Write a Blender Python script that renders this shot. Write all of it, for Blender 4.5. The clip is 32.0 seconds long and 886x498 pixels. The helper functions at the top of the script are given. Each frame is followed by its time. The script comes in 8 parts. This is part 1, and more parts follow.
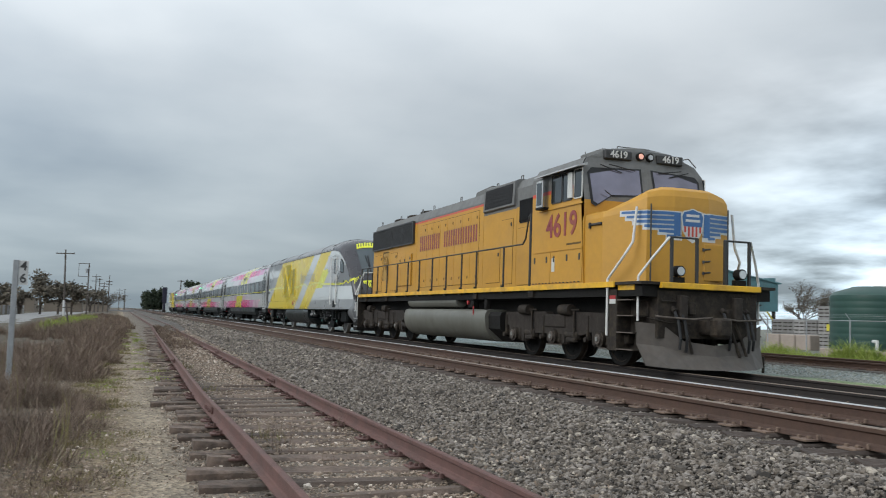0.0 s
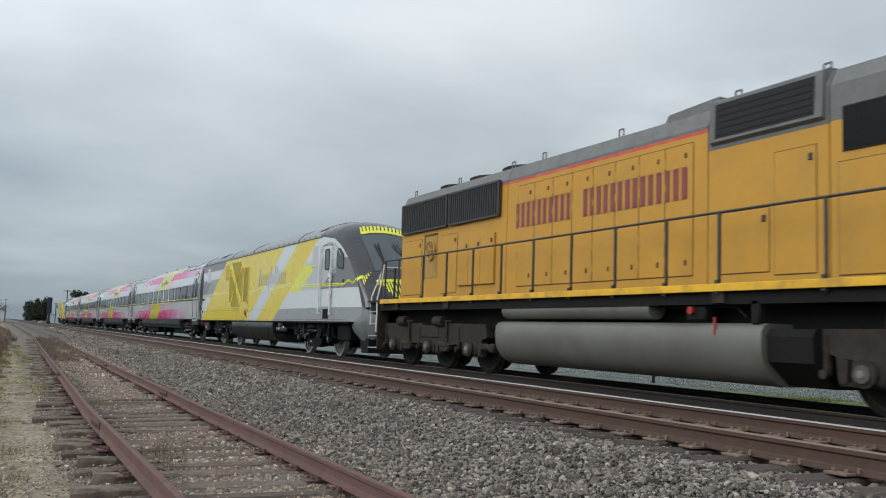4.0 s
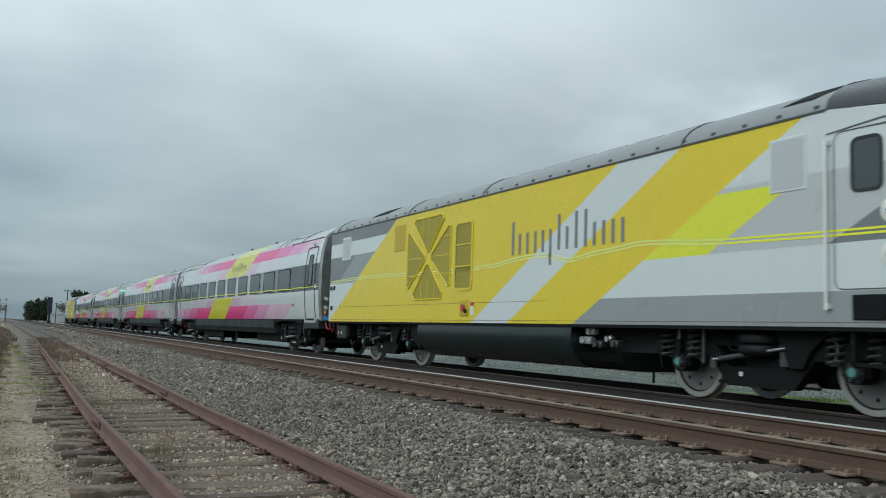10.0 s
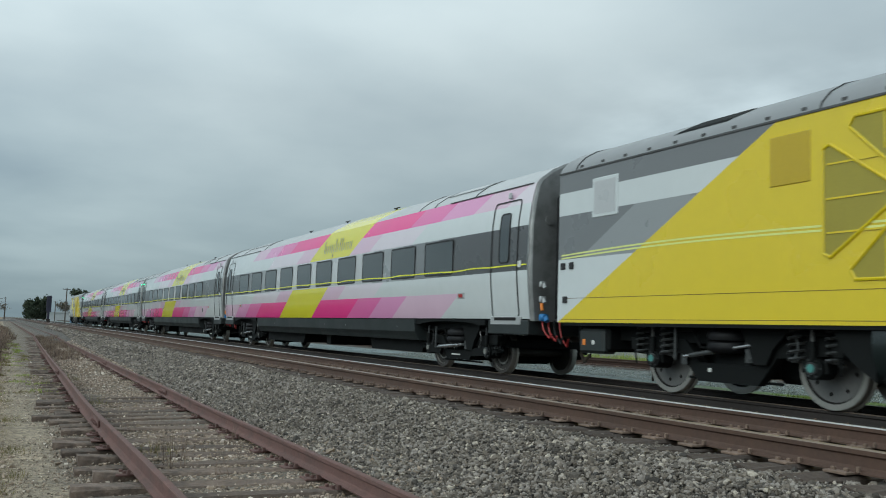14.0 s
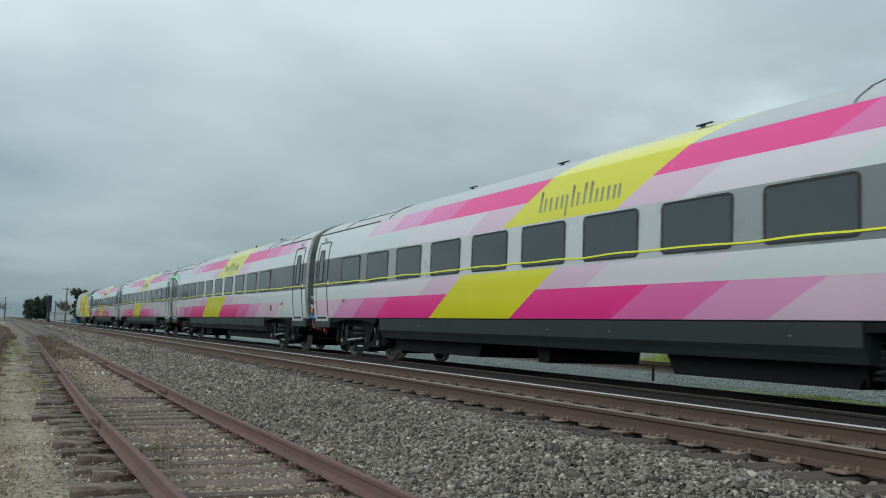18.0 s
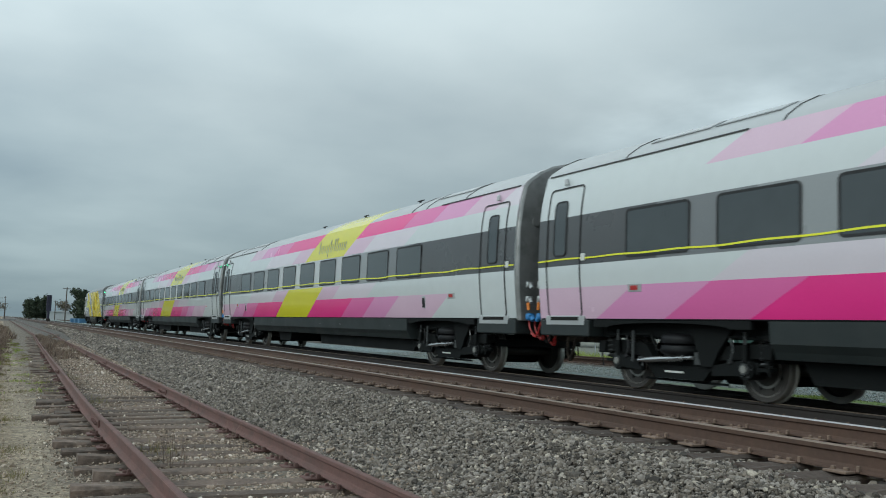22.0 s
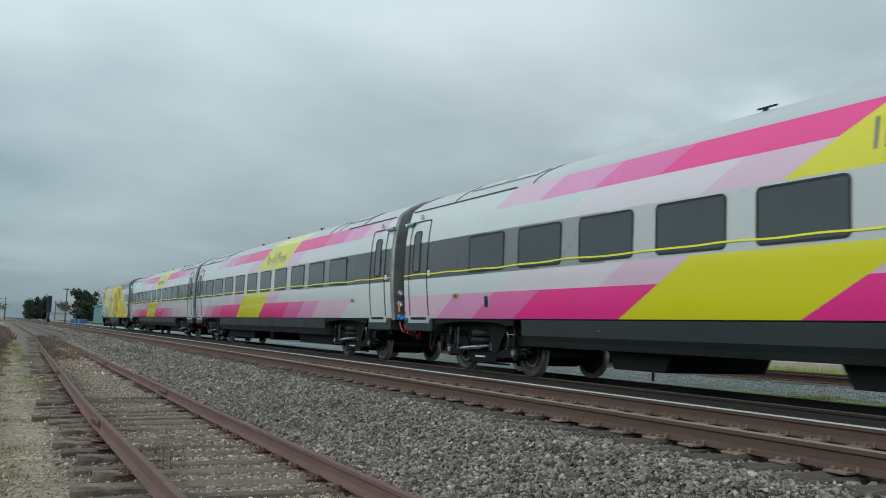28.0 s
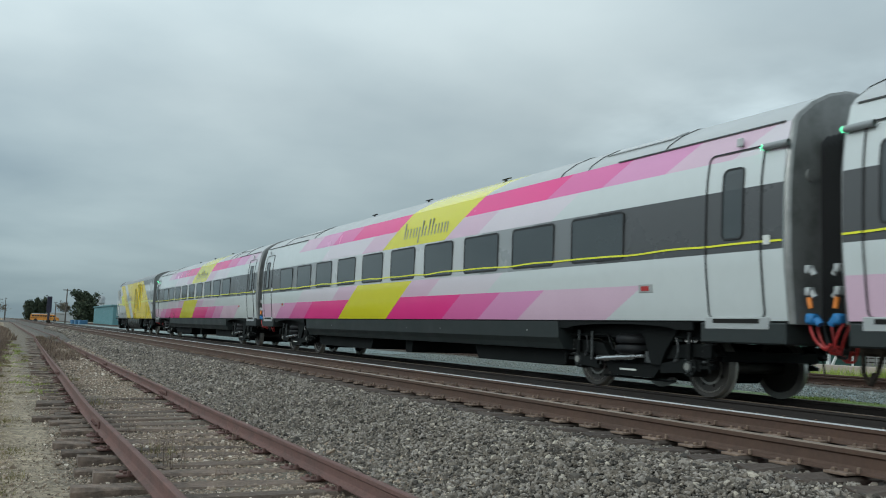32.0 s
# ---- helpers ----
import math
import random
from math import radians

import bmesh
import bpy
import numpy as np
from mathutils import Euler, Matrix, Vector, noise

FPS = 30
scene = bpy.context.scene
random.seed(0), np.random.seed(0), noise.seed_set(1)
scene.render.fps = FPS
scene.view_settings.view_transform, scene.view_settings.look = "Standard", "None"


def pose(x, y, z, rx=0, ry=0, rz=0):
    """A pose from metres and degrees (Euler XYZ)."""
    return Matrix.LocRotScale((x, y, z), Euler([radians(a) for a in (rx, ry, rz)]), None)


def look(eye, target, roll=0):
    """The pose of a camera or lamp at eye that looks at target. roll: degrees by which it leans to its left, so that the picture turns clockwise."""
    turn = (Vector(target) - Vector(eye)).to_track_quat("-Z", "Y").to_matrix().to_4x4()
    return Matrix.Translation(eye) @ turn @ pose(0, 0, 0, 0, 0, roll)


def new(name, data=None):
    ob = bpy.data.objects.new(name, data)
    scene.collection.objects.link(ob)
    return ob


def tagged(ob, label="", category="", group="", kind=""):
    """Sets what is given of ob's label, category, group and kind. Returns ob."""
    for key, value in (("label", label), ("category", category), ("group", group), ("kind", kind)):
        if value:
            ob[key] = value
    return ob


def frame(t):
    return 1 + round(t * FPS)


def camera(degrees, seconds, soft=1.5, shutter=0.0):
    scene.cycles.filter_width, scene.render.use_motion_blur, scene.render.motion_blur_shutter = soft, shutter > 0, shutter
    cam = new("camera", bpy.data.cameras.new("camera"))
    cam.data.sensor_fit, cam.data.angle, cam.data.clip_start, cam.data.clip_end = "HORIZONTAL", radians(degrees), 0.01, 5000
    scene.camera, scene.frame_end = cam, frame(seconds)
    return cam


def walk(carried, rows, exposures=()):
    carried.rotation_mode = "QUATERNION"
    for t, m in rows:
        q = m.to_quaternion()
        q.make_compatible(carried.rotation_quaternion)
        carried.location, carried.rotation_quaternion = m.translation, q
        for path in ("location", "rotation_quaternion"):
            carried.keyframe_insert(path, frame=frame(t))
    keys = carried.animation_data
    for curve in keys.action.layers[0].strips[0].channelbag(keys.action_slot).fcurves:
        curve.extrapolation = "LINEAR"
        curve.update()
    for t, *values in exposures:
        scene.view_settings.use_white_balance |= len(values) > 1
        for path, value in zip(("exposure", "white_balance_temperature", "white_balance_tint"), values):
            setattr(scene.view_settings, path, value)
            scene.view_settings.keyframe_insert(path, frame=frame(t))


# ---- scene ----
import itertools

# the eye stands still and turns a little: seconds, turn from the track, tilt
EYE = Vector((0.0, 0.0, 0.853))
TURNS = [(0, 20.00, 4.49), (0.5, 21.98, 4.66), (1, 24.27, 4.90), (1.5, 25.79, 5.08), (2, 26.34, 5.17), (2.5, 26.64, 5.22), (3, 26.66, 5.39), (3.5, 26.55, 5.41), (5.5, 26.51, 5.56), (7, 26.52, 5.55), (8, 26.51, 5.51), (9, 26.50, 5.47), (10, 26.50, 5.45), (11, 26.50, 5.42), (12, 26.51, 5.39), (13, 26.54, 5.36), (14.5, 26.55, 5.35), (17, 26.53, 5.34), (19, 26.55, 5.33), (20, 26.54, 5.31), (22, 26.55, 5.31), (24, 26.55, 5.34), (26, 26.55, 5.34), (28, 26.54, 5.35), (30, 26.53, 5.40), (32, 26.53, 5.40)]


def aim(turn, tilt):
    a, b = radians(turn), radians(tilt)
    way = Vector((-math.cos(a) * math.cos(b), math.sin(a) * math.cos(b), math.sin(b)))
    return look(EYE, EYE + way, 1.95)


cam = camera(53.66, 32.0, soft=1.0, shutter=0.5)
walk(cam, [(t, aim(a, b)) for t, a, b in TURNS],
     exposures=[(0.0, -0.14, 6300, 8), (3.0, -0.15, 6300, 8), (6.0, -0.24, 6330, 8), (7.0, -0.29, 6330, 8), (7.6, -0.29, 6000, -1), (9.0, -0.30, 6030, -2), (32.0, -0.30, 6030, -2)])

# how far the train has rolled: seconds, metres
ROLLED = [(0, 0), (2, 6.26), (3.5, 11.08), (6, 19.15), (9, 28.65), (13, 41.1), (16, 50.4), (19, 59.75), (21, 66.4), (23, 73.2), (25.5, 81.5), (28, 89.75), (30, 96.2), (32, 102.5)]
RT = np.array([r[0] for r in ROLLED], float)
RX = np.array([r[1] for r in ROLLED], float)


def rolled(t):
    """Metres that the train has gone at t, smooth through the rows."""
    slopes = np.gradient(RX, RT)
    i = int(np.clip(np.searchsorted(RT, t) - 1, 0, len(RT) - 2))
    h = RT[i + 1] - RT[i]
    u = (t - RT[i]) / h
    return float((2 * u**3 - 3 * u**2 + 1) * RX[i] + (u**3 - 2 * u**2 + u) * h * slopes[i] + (3 * u**2 - 2 * u**3) * RX[i + 1] + (u**3 - u**2) * h * slopes[i + 1])

# ---- world and sun: an overcast afternoon ----
world = bpy.data.worlds.new("overcast_sky")
scene.world = world
world.use_nodes = True


def build_sky():
    nt = world.node_tree
    nd, ln = nt.nodes, nt.links
    bg = nd["Background"]
    tc = nd.new("ShaderNodeTexCoord")
    sep = nd.new("ShaderNodeSeparateXYZ")
    ln.new(tc.outputs["Generated"], sep.inputs[0])

    def math_node(op, a, b=None, clamp=False):
        n = nd.new("ShaderNodeMath")
        n.operation, n.use_clamp = op, clamp
        for i, v in enumerate((a, b)):
            if v is None:
                continue
            if isinstance(v, (int, float)):
                n.inputs[i].default_value = v
            else:
                ln.new(v, n.inputs[i])
        return n.outputs[0]

    # cloud layer seen from below: directions laid out on a flat ceiling
    height = math_node("MAXIMUM", sep.outputs[2], 0.0)
    flat = math_node("ADD", height, 0.16)
    cx = math_node("DIVIDE", sep.outputs[0], flat)
    cy = math_node("DIVIDE", sep.outputs[1], flat)
    comb = nd.new("ShaderNodeCombineXYZ")
    ln.new(cx, comb.inputs[0])
    ln.new(cy, comb.inputs[1])
    big = nd.new("ShaderNodeTexNoise")
    big.inputs["Scale"].default_value, big.inputs["Detail"].default_value, big.inputs["Roughness"].default_value = 0.55, 4.0, 0.45
    big.inputs["Distortion"].default_value = 0.35
    small = nd.new("ShaderNodeTexNoise")
    small.inputs["Scale"].default_value, small.inputs["Detail"].default_value, small.inputs["Roughness"].default_value = 1.7, 5.0, 0.5
    ln.new(comb.outputs[0], big.inputs["Vector"])
    ln.new(comb.outputs[0], small.inputs["Vector"])
    mixed = math_node("ADD", math_node("MULTIPLY", big.outputs[0], 0.75), math_node("MULTIPLY", small.outputs[0], 0.25))
    ramp = nd.new("ShaderNodeValToRGB")
    ln.new(mixed, ramp.inputs[0])
    el = ramp.color_ramp.elements
    el[0].position, el[0].color = 0.36, (0.47, 0.525, 0.585, 1)
    el[1].position, el[1].color = 0.64, (0.82, 0.85, 0.875, 1)
    mid = el.new(0.5)
    mid.color = (0.64, 0.685, 0.725, 1)
    # brighter and thinner cloud ahead of the train, heavier cloud down the line
    side = math_node("ADD", math_node("MULTIPLY", sep.outputs[0], 0.06), math_node("MULTIPLY", sep.outputs[1], -0.46))
    upper = math_node("MAXIMUM", math_node("SUBTRACT", height, 0.35), 0.0)
    lift = math_node("ADD", math_node("MULTIPLY", math_node("MINIMUM", height, 0.35), 2.2), math_node("MULTIPLY", upper, 0.95))
    low = math_node("SUBTRACT", 1.0, math_node("MULTIPLY", height, 3.2), True)
    ahead = math_node("MULTIPLY", math_node("SUBTRACT", sep.outputs[1], 0.53, True), 1.5)
    puffs = math_node("MAXIMUM", math_node("ADD", math_node("MULTIPLY", math_node("SUBTRACT", small.outputs[0], 0.5), 6.0), 1.0), 0.15)
    thin = math_node("MULTIPLY", math_node("MULTIPLY", math_node("MULTIPLY", low, ahead), 5.2), puffs)
    gain = math_node("ADD", math_node("ADD", math_node("ADD", side, thin), lift), 0.635)
    scale = nd.new("ShaderNodeVectorMath")
    scale.operation = "SCALE"
    ln.new(ramp.outputs[0], scale.inputs[0])
    ln.new(gain, scale.inputs["Scale"])
    # cooler towards the horizon
    cool = nd.new("ShaderNodeMix")
    cool.data_type, cool.blend_type = "RGBA", "MULTIPLY"
    ln.new(math_node("SUBTRACT", 1.0, math_node("MULTIPLY", height, 4.0), True), cool.inputs[0])
    ln.new(scale.outputs[0], cool.inputs[6])
    cool.inputs[7].default_value = (0.90, 1.0, 1.045, 1)
    sky = nd.new("ShaderNodeTexSky")
    sky.sky_type, sky.sun_disc = "NISHITA", False
    sky.sun_elevation, sky.sun_rotation = radians(27), radians(169)
    dim = nd.new("ShaderNodeVectorMath")
    dim.operation = "SCALE"
    dim.inputs["Scale"].default_value = 0.10
    ln.new(sky.outputs[0], dim.inputs[0])
    mix = nd.new("ShaderNodeMix")
    mix.data_type = "RGBA"
    mix.inputs[0].default_value = 0.93
    ln.new(dim.outputs[0], mix.inputs[6])
    ln.new(cool.outputs[2], mix.inputs[7])
    ln.new(mix.outputs[2], bg.inputs[0])
    bg.inputs[1].default_value = 1.0


build_sky()
sun_data = bpy.data.lights.new("sun", "SUN")
sun_data.energy, sun_data.angle, sun_data.color = 1.30, radians(30), (1.0, 0.97, 0.93)
sun = new("sun", sun_data)
sun.matrix_world = look((8, -40, 21), (0, 0, 0))


# ---- materials ----
def surf(name, color, rough=0.6, metal=0.0, vary=0.15, grain=30.0, stain=1.2, bump=0.0, bump_scale=None, dirt=None, dirt_amount=0.0, coat=0.0, spread=0.0, spec=0.5):
    """A surface with variation at two scales, fine relief and, where given, dirt in patches. spread: change from piece to piece."""
    m = bpy.data.materials.new(name)
    m.use_nodes = True
    nd, ln = m.node_tree.nodes, m.node_tree.links
    bsdf = nd["Principled BSDF"]
    tc = nd.new("ShaderNodeTexCoord")
    fine = nd.new("ShaderNodeTexNoise")
    fine.inputs["Scale"].default_value, fine.inputs["Detail"].default_value = grain, 5.0
    wide = nd.new("ShaderNodeTexNoise")
    wide.inputs["Scale"].default_value, wide.inputs["Detail"].default_value = stain, 6.0
    for n in (fine, wide):
        ln.new(tc.outputs["Object"], n.inputs["Vector"])
    add = nd.new("ShaderNodeMath")
    add.operation = "ADD"
    ln.new(fine.outputs[0], add.inputs[0])
    ln.new(wide.outputs[0], add.inputs[1])
    to = nd.new("ShaderNodeMapRange")
    to.inputs[1].default_value, to.inputs[2].default_value = 0.6, 1.4
    to.inputs[3].default_value, to.inputs[4].default_value = 1 - vary, 1 + vary
    ln.new(add.outputs[0], to.inputs[0])
    factor = to.outputs[0]
    if spread:
        info = nd.new("ShaderNodeObjectInfo")
        to2 = nd.new("ShaderNodeMapRange")
        to2.inputs[3].default_value, to2.inputs[4].default_value = 1 - spread, 1 + spread
        ln.new(info.outputs["Random"], to2.inputs[0])
        mul = nd.new("ShaderNodeMath")
        mul.operation = "MULTIPLY"
        ln.new(factor, mul.inputs[0])
        ln.new(to2.outputs[0], mul.inputs[1])
        factor = mul.outputs[0]
    sc = nd.new("ShaderNodeVectorMath")
    sc.operation = "SCALE"
    sc.inputs[0].default_value = color
    ln.new(factor, sc.inputs["Scale"])
    out = sc.outputs[0]
    if dirt:
        patch = nd.new("ShaderNodeTexNoise")
        patch.inputs["Scale"].default_value, patch.inputs["Detail"].default_value, patch.inputs["Roughness"].default_value = stain * 2.3, 8.0, 0.65
        ln.new(tc.outputs["Object"], patch.inputs["Vector"])
        rg = nd.new("ShaderNodeMapRange")
        rg.inputs[1].default_value, rg.inputs[2].default_value = 0.45, 0.7
        rg.inputs[3].default_value, rg.inputs[4].default_value = 0.0, dirt_amount
        ln.new(patch.outputs[0], rg.inputs[0])
        mx = nd.new("ShaderNodeMix")
        mx.data_type = "RGBA"
        ln.new(rg.outputs[0], mx.inputs[0])
        ln.new(out, mx.inputs[6])
        mx.inputs[7].default_value = (*dirt, 1)
        out = mx.outputs[2]
    ln.new(out, bsdf.inputs["Base Color"])
    rr = nd.new("ShaderNodeMapRange")
    rr.inputs[1].default_value, rr.inputs[2].default_value = 0.3, 0.7
    rr.inputs[3].default_value, rr.inputs[4].default_value = max(0.03, rough - 0.08), min(1, rough + 0.08)
    ln.new(wide.outputs[0], rr.inputs[0])
    ln.new(rr.outputs[0], bsdf.inputs["Roughness"])
    bsdf.inputs["Metallic"].default_value = metal
    bsdf.inputs["Coat Weight"].default_value = coat
    bsdf.inputs["Specular IOR Level"].default_value = spec
    if bump:
        rel = nd.new("ShaderNodeTexNoise")
        rel.inputs["Scale"].default_value, rel.inputs["Detail"].default_value = bump_scale or grain, 4.0
        ln.new(tc.outputs["Object"], rel.inputs["Vector"])
        bp = nd.new("ShaderNodeBump")
        bp.inputs["Strength"].default_value, bp.inputs["Distance"].default_value = 1.0, bump
        ln.new(rel.outputs[0], bp.inputs["Height"])
        ln.new(bp.outputs[0], bsdf.inputs["Normal"])
    return m


def glow(name, color, strength):
    m = bpy.data.materials.new(name)
    m.use_nodes = True
    b = m.node_tree.nodes["Principled BSDF"]
    b.inputs["Base Color"].default_value = (*color, 1)
    b.inputs["Emission Color"].default_value = (*color, 1)
    b.inputs["Emission Strength"].default_value = strength
    return m


DUST = (0.16, 0.12, 0.08)
# locomotive
UP_YELLOW = surf("weathered_armour_yellow", (0.52, 0.268, 0.030), 0.5, vary=0.07, grain=9, stain=0.8, bump=0.004, bump_scale=2.2, dirt=(0.33, 0.18, 0.04), dirt_amount=0.25)
SEAM = surf("dark_panel_gap", (0.11, 0.065, 0.02), 0.8)
# duller than the hood's yellow, for the shade in the handbrake recess
AGED_SHADED_YELLOW = surf("aged_dull_yellow", (0.42, 0.25, 0.06), 0.6, vary=0.2, grain=6, dirt=(0.12, 0.08, 0.04), dirt_amount=0.5)
UP_STRIP = surf("bright_sill_yellow", (0.78, 0.44, 0.02), 0.45, vary=0.1, grain=6, dirt=(0.22, 0.11, 0.05), dirt_amount=0.55)
UP_GREY = surf("faded_roof_grey", (0.15, 0.15, 0.145), 0.6, vary=0.15, grain=12, dirt=(0.07, 0.065, 0.06), dirt_amount=0.5)
UP_RED = surf("faded_red_stripe", (0.55, 0.07, 0.045), 0.5, vary=0.15, dirt=(0.45, 0.25, 0.12), dirt_amount=0.5)
UP_LETTER = surf("faded_red_lettering", (0.26, 0.040, 0.048), 0.5, vary=0.15, dirt=(0.42, 0.20, 0.07), dirt_amount=0.35)
UP_LETTER_EDGE = surf("grey_letter_outline", (0.10, 0.09, 0.10), 0.55)
UP_BLUE = surf("emblem_blue", (0.05, 0.14, 0.33), 0.45, vary=0.1)
UP_WHITE = surf("emblem_white", (0.62, 0.62, 0.60), 0.45, vary=0.08)
GRIME = surf("grimy_running_gear", (0.028, 0.023, 0.019), 0.8, spec=0.25, vary=0.35, grain=14, stain=2.5, bump=0.01, bump_scale=25, dirt=DUST, dirt_amount=0.25)
GRIME_DARK = surf("oily_black_steel", (0.010, 0.009, 0.008), 0.75, spec=0.25, vary=0.3, grain=14, bump=0.006, bump_scale=25)
TRUCK_BROWN = surf("dusty_brown_truck_steel", (0.040, 0.033, 0.028), 0.85, spec=0.25, vary=0.35, grain=9, stain=2, bump=0.008, bump_scale=20, dirt=(0.02, 0.016, 0.014), dirt_amount=0.6)
TANK_GREY = surf("dirty_silver_tank", (0.165, 0.163, 0.138), 0.48, metal=0.2, vary=0.10, grain=3, stain=0.5, dirt=(0.10, 0.085, 0.065), dirt_amount=0.6)
DUSTY_CAP = surf("dusty_bearing_cap", (0.11, 0.09, 0.075), 0.8, vary=0.3, grain=12, dirt=(0.04, 0.03, 0.025), dirt_amount=0.6)
PLOW_GREY = surf("scraped_grey_plow", (0.088, 0.076, 0.066), 0.7, vary=0.25, grain=8, stain=2, dirt=(0.09, 0.07, 0.055), dirt_amount=0.6)
GRILLE_DARK = surf("black_grille_metal", (0.022, 0.022, 0.023), 0.7, spec=0.25, vary=0.3, grain=20)
RADIATOR = surf("grey_black_radiator_ribs", (0.042, 0.042, 0.043), 0.6, spec=0.3, vary=0.2, grain=20)
RAIL_DARK = surf("dark_handrail_paint", (0.035, 0.035, 0.035), 0.5, vary=0.2)
RAIL_WHITE = surf("white_handrail_paint", (0.66, 0.65, 0.62), 0.45, vary=0.12)
GLASS_DARK = surf("tinted_train_glass", (0.030, 0.036, 0.038), 0.06, vary=0.2, grain=2, stain=0.6, spec=0.8)
GLASS_NOSE = surf("dark_raked_glass", (0.050, 0.064, 0.068), 0.08, metal=0.25, vary=0.25, grain=1.5, stain=0.8, spec=0.9)
GLASS_CAB = surf("cab_glass_with_film", (0.21, 0.20, 0.25), 0.09, metal=0.5, vary=0.35, grain=1.5, stain=0.8, spec=0.9)
BLACK_RUBBER = surf("black_rubber", (0.015, 0.015, 0.016), 0.65, vary=0.2)
LAMP_LIT = glow("lit_headlamp", (1.0, 0.50, 0.38), 0.35)
LAMP_GLASS = surf("clear_lamp_glass", (0.55, 0.56, 0.56), 0.12, metal=0.6, vary=0.1)
CHROME = surf("polished_steel", (0.55, 0.55, 0.55), 0.25, metal=0.9, vary=0.1)
LABEL_WHITE = surf("white_sticker", (0.60, 0.60, 0.57), 0.5)
LABEL_DARK = surf("dark_print", (0.06, 0.06, 0.06), 0.6)
# passenger train
CH_AMBER = surf("deep_amber_panel", (0.44, 0.31, 0.012), 0.4, vary=0.05)
CH_YELLOW = surf("clean_yellow_gloss", (0.63, 0.48, 0.010), 0.28, vary=0.03, grain=4, stain=0.5, coat=0.25)
CH_LIME = surf("lime_yellow_gloss", (0.62, 0.62, 0.02), 0.28, vary=0.03, coat=0.25)
CH_WHITE = surf("clean_white_gloss", (0.54, 0.565, 0.565), 0.2, vary=0.03, grain=4, stain=0.5, coat=0.4)
CH_GREY = surf("mid_grey_gloss", (0.245, 0.255, 0.26), 0.32, vary=0.04, coat=0.2)
CH_LGREY = surf("light_grey_gloss", (0.42, 0.425, 0.43), 0.32, vary=0.04, coat=0.2)
CH_DGREY = surf("dark_grey_gloss", (0.15, 0.155, 0.16), 0.32, vary=0.04, coat=0.2)
CH_NOSE = surf("charcoal_nose_gloss", (0.030, 0.027, 0.032), 0.26, vary=0.05, coat=0.15)
CH_ROOF = surf("grey_roof_paint", (0.20, 0.205, 0.21), 0.38, vary=0.07, grain=3)
CH_MESH = surf("olive_intake_mesh", (0.30, 0.25, 0.030), 0.55, vary=0.12, grain=60)
CH_LINE = surf("pale_lime_pinstripe", (0.66, 0.69, 0.22), 0.35, vary=0.03)
COACH_YELLOW = surf("coach_yellow_gloss", (0.62, 0.57, 0.015), 0.2, vary=0.03, coat=0.4)
BAND_PALE = surf("pale_grey_gloss", (0.47, 0.48, 0.48), 0.32, vary=0.03, coat=0.2)
VIVID_LINE = surf("yellow_wave_line", (0.72, 0.72, 0.03), 0.35, vary=0.03)
PINK_DARK = surf("magenta_gloss", (0.70, 0.032, 0.23), 0.2, vary=0.03, coat=0.4)
PINK_MID = surf("pink_gloss", (0.63, 0.125, 0.34), 0.2, vary=0.03, coat=0.4)
PINK_LIGHT = surf("light_pink_gloss", (0.61, 0.26, 0.46), 0.2, vary=0.03, coat=0.4)
PINK_PALE = surf("pale_pink_gloss", (0.60, 0.42, 0.52), 0.2, vary=0.03, coat=0.4)
PINK_HINT = surf("faint_pink_gloss", (0.60, 0.54, 0.585), 0.2, vary=0.03, coat=0.4)
COACH_ROOF = surf("white_roof_gloss", (0.37, 0.375, 0.38), 0.38, vary=0.03, coat=0.2)
COACH_BAND = surf("charcoal_window_band", (0.062, 0.062, 0.064), 0.3, vary=0.06, coat=0.15)
SKIRT = surf("black_green_skirt", (0.014, 0.019, 0.019), 0.6, vary=0.15, grain=6, dirt=(0.03, 0.03, 0.028), dirt_amount=0.3)
UNDER_BLACK = surf("black_underframe", (0.006, 0.007, 0.007), 0.7, spec=0.16, vary=0.3)
GANGWAY = surf("worn_grey_gangway", (0.25, 0.25, 0.245), 0.38, metal=0.4, vary=0.12, grain=5, stain=1.5, dirt=(0.06, 0.06, 0.06), dirt_amount=0.4)
STEEL_STEP = surf("brushed_step_plate", (0.38, 0.385, 0.385), 0.4, metal=0.3, vary=0.08)
WHEEL_STEEL = surf("wheel_steel", (0.055, 0.050, 0.046), 0.6, metal=0.3, vary=0.2, grain=25, dirt=(0.05, 0.042, 0.035), dirt_amount=0.4)
WHEEL_RIM = surf("bright_wheel_rim", (0.30, 0.29, 0.265), 0.42, metal=0.6, vary=0.12, grain=25)
SPRING = surf("black_spring_steel", (0.045, 0.047, 0.047), 0.25, vary=0.2)
WHEEL_FACE = surf("pale_wheel_face", (0.13, 0.128, 0.124), 0.55, metal=0.3, vary=0.15, grain=25)
TANK_BLACK = surf("dark_green_tank_paint", (0.011, 0.016, 0.016), 0.3, vary=0.15, coat=0.2)
AIR_BAG = surf("black_air_bag", (0.007, 0.007, 0.008), 0.55, vary=0.15, spec=0.25)
TEAL_CAP = surf("teal_axlebox_cap", (0.07, 0.22, 0.20), 0.5, vary=0.1)
RED_PAINT = surf("red_paint", (0.36, 0.025, 0.025), 0.45, vary=0.1)
CABLE_BLUE = surf("blue_cable_plug", (0.03, 0.16, 0.38), 0.5, vary=0.1)
CABLE_ORANGE = surf("orange_cable_collar", (0.65, 0.20, 0.03), 0.5, vary=0.1)
GREEN_LAMP = glow("lit_green_marker", (0.15, 1.0, 0.45), 5.0)
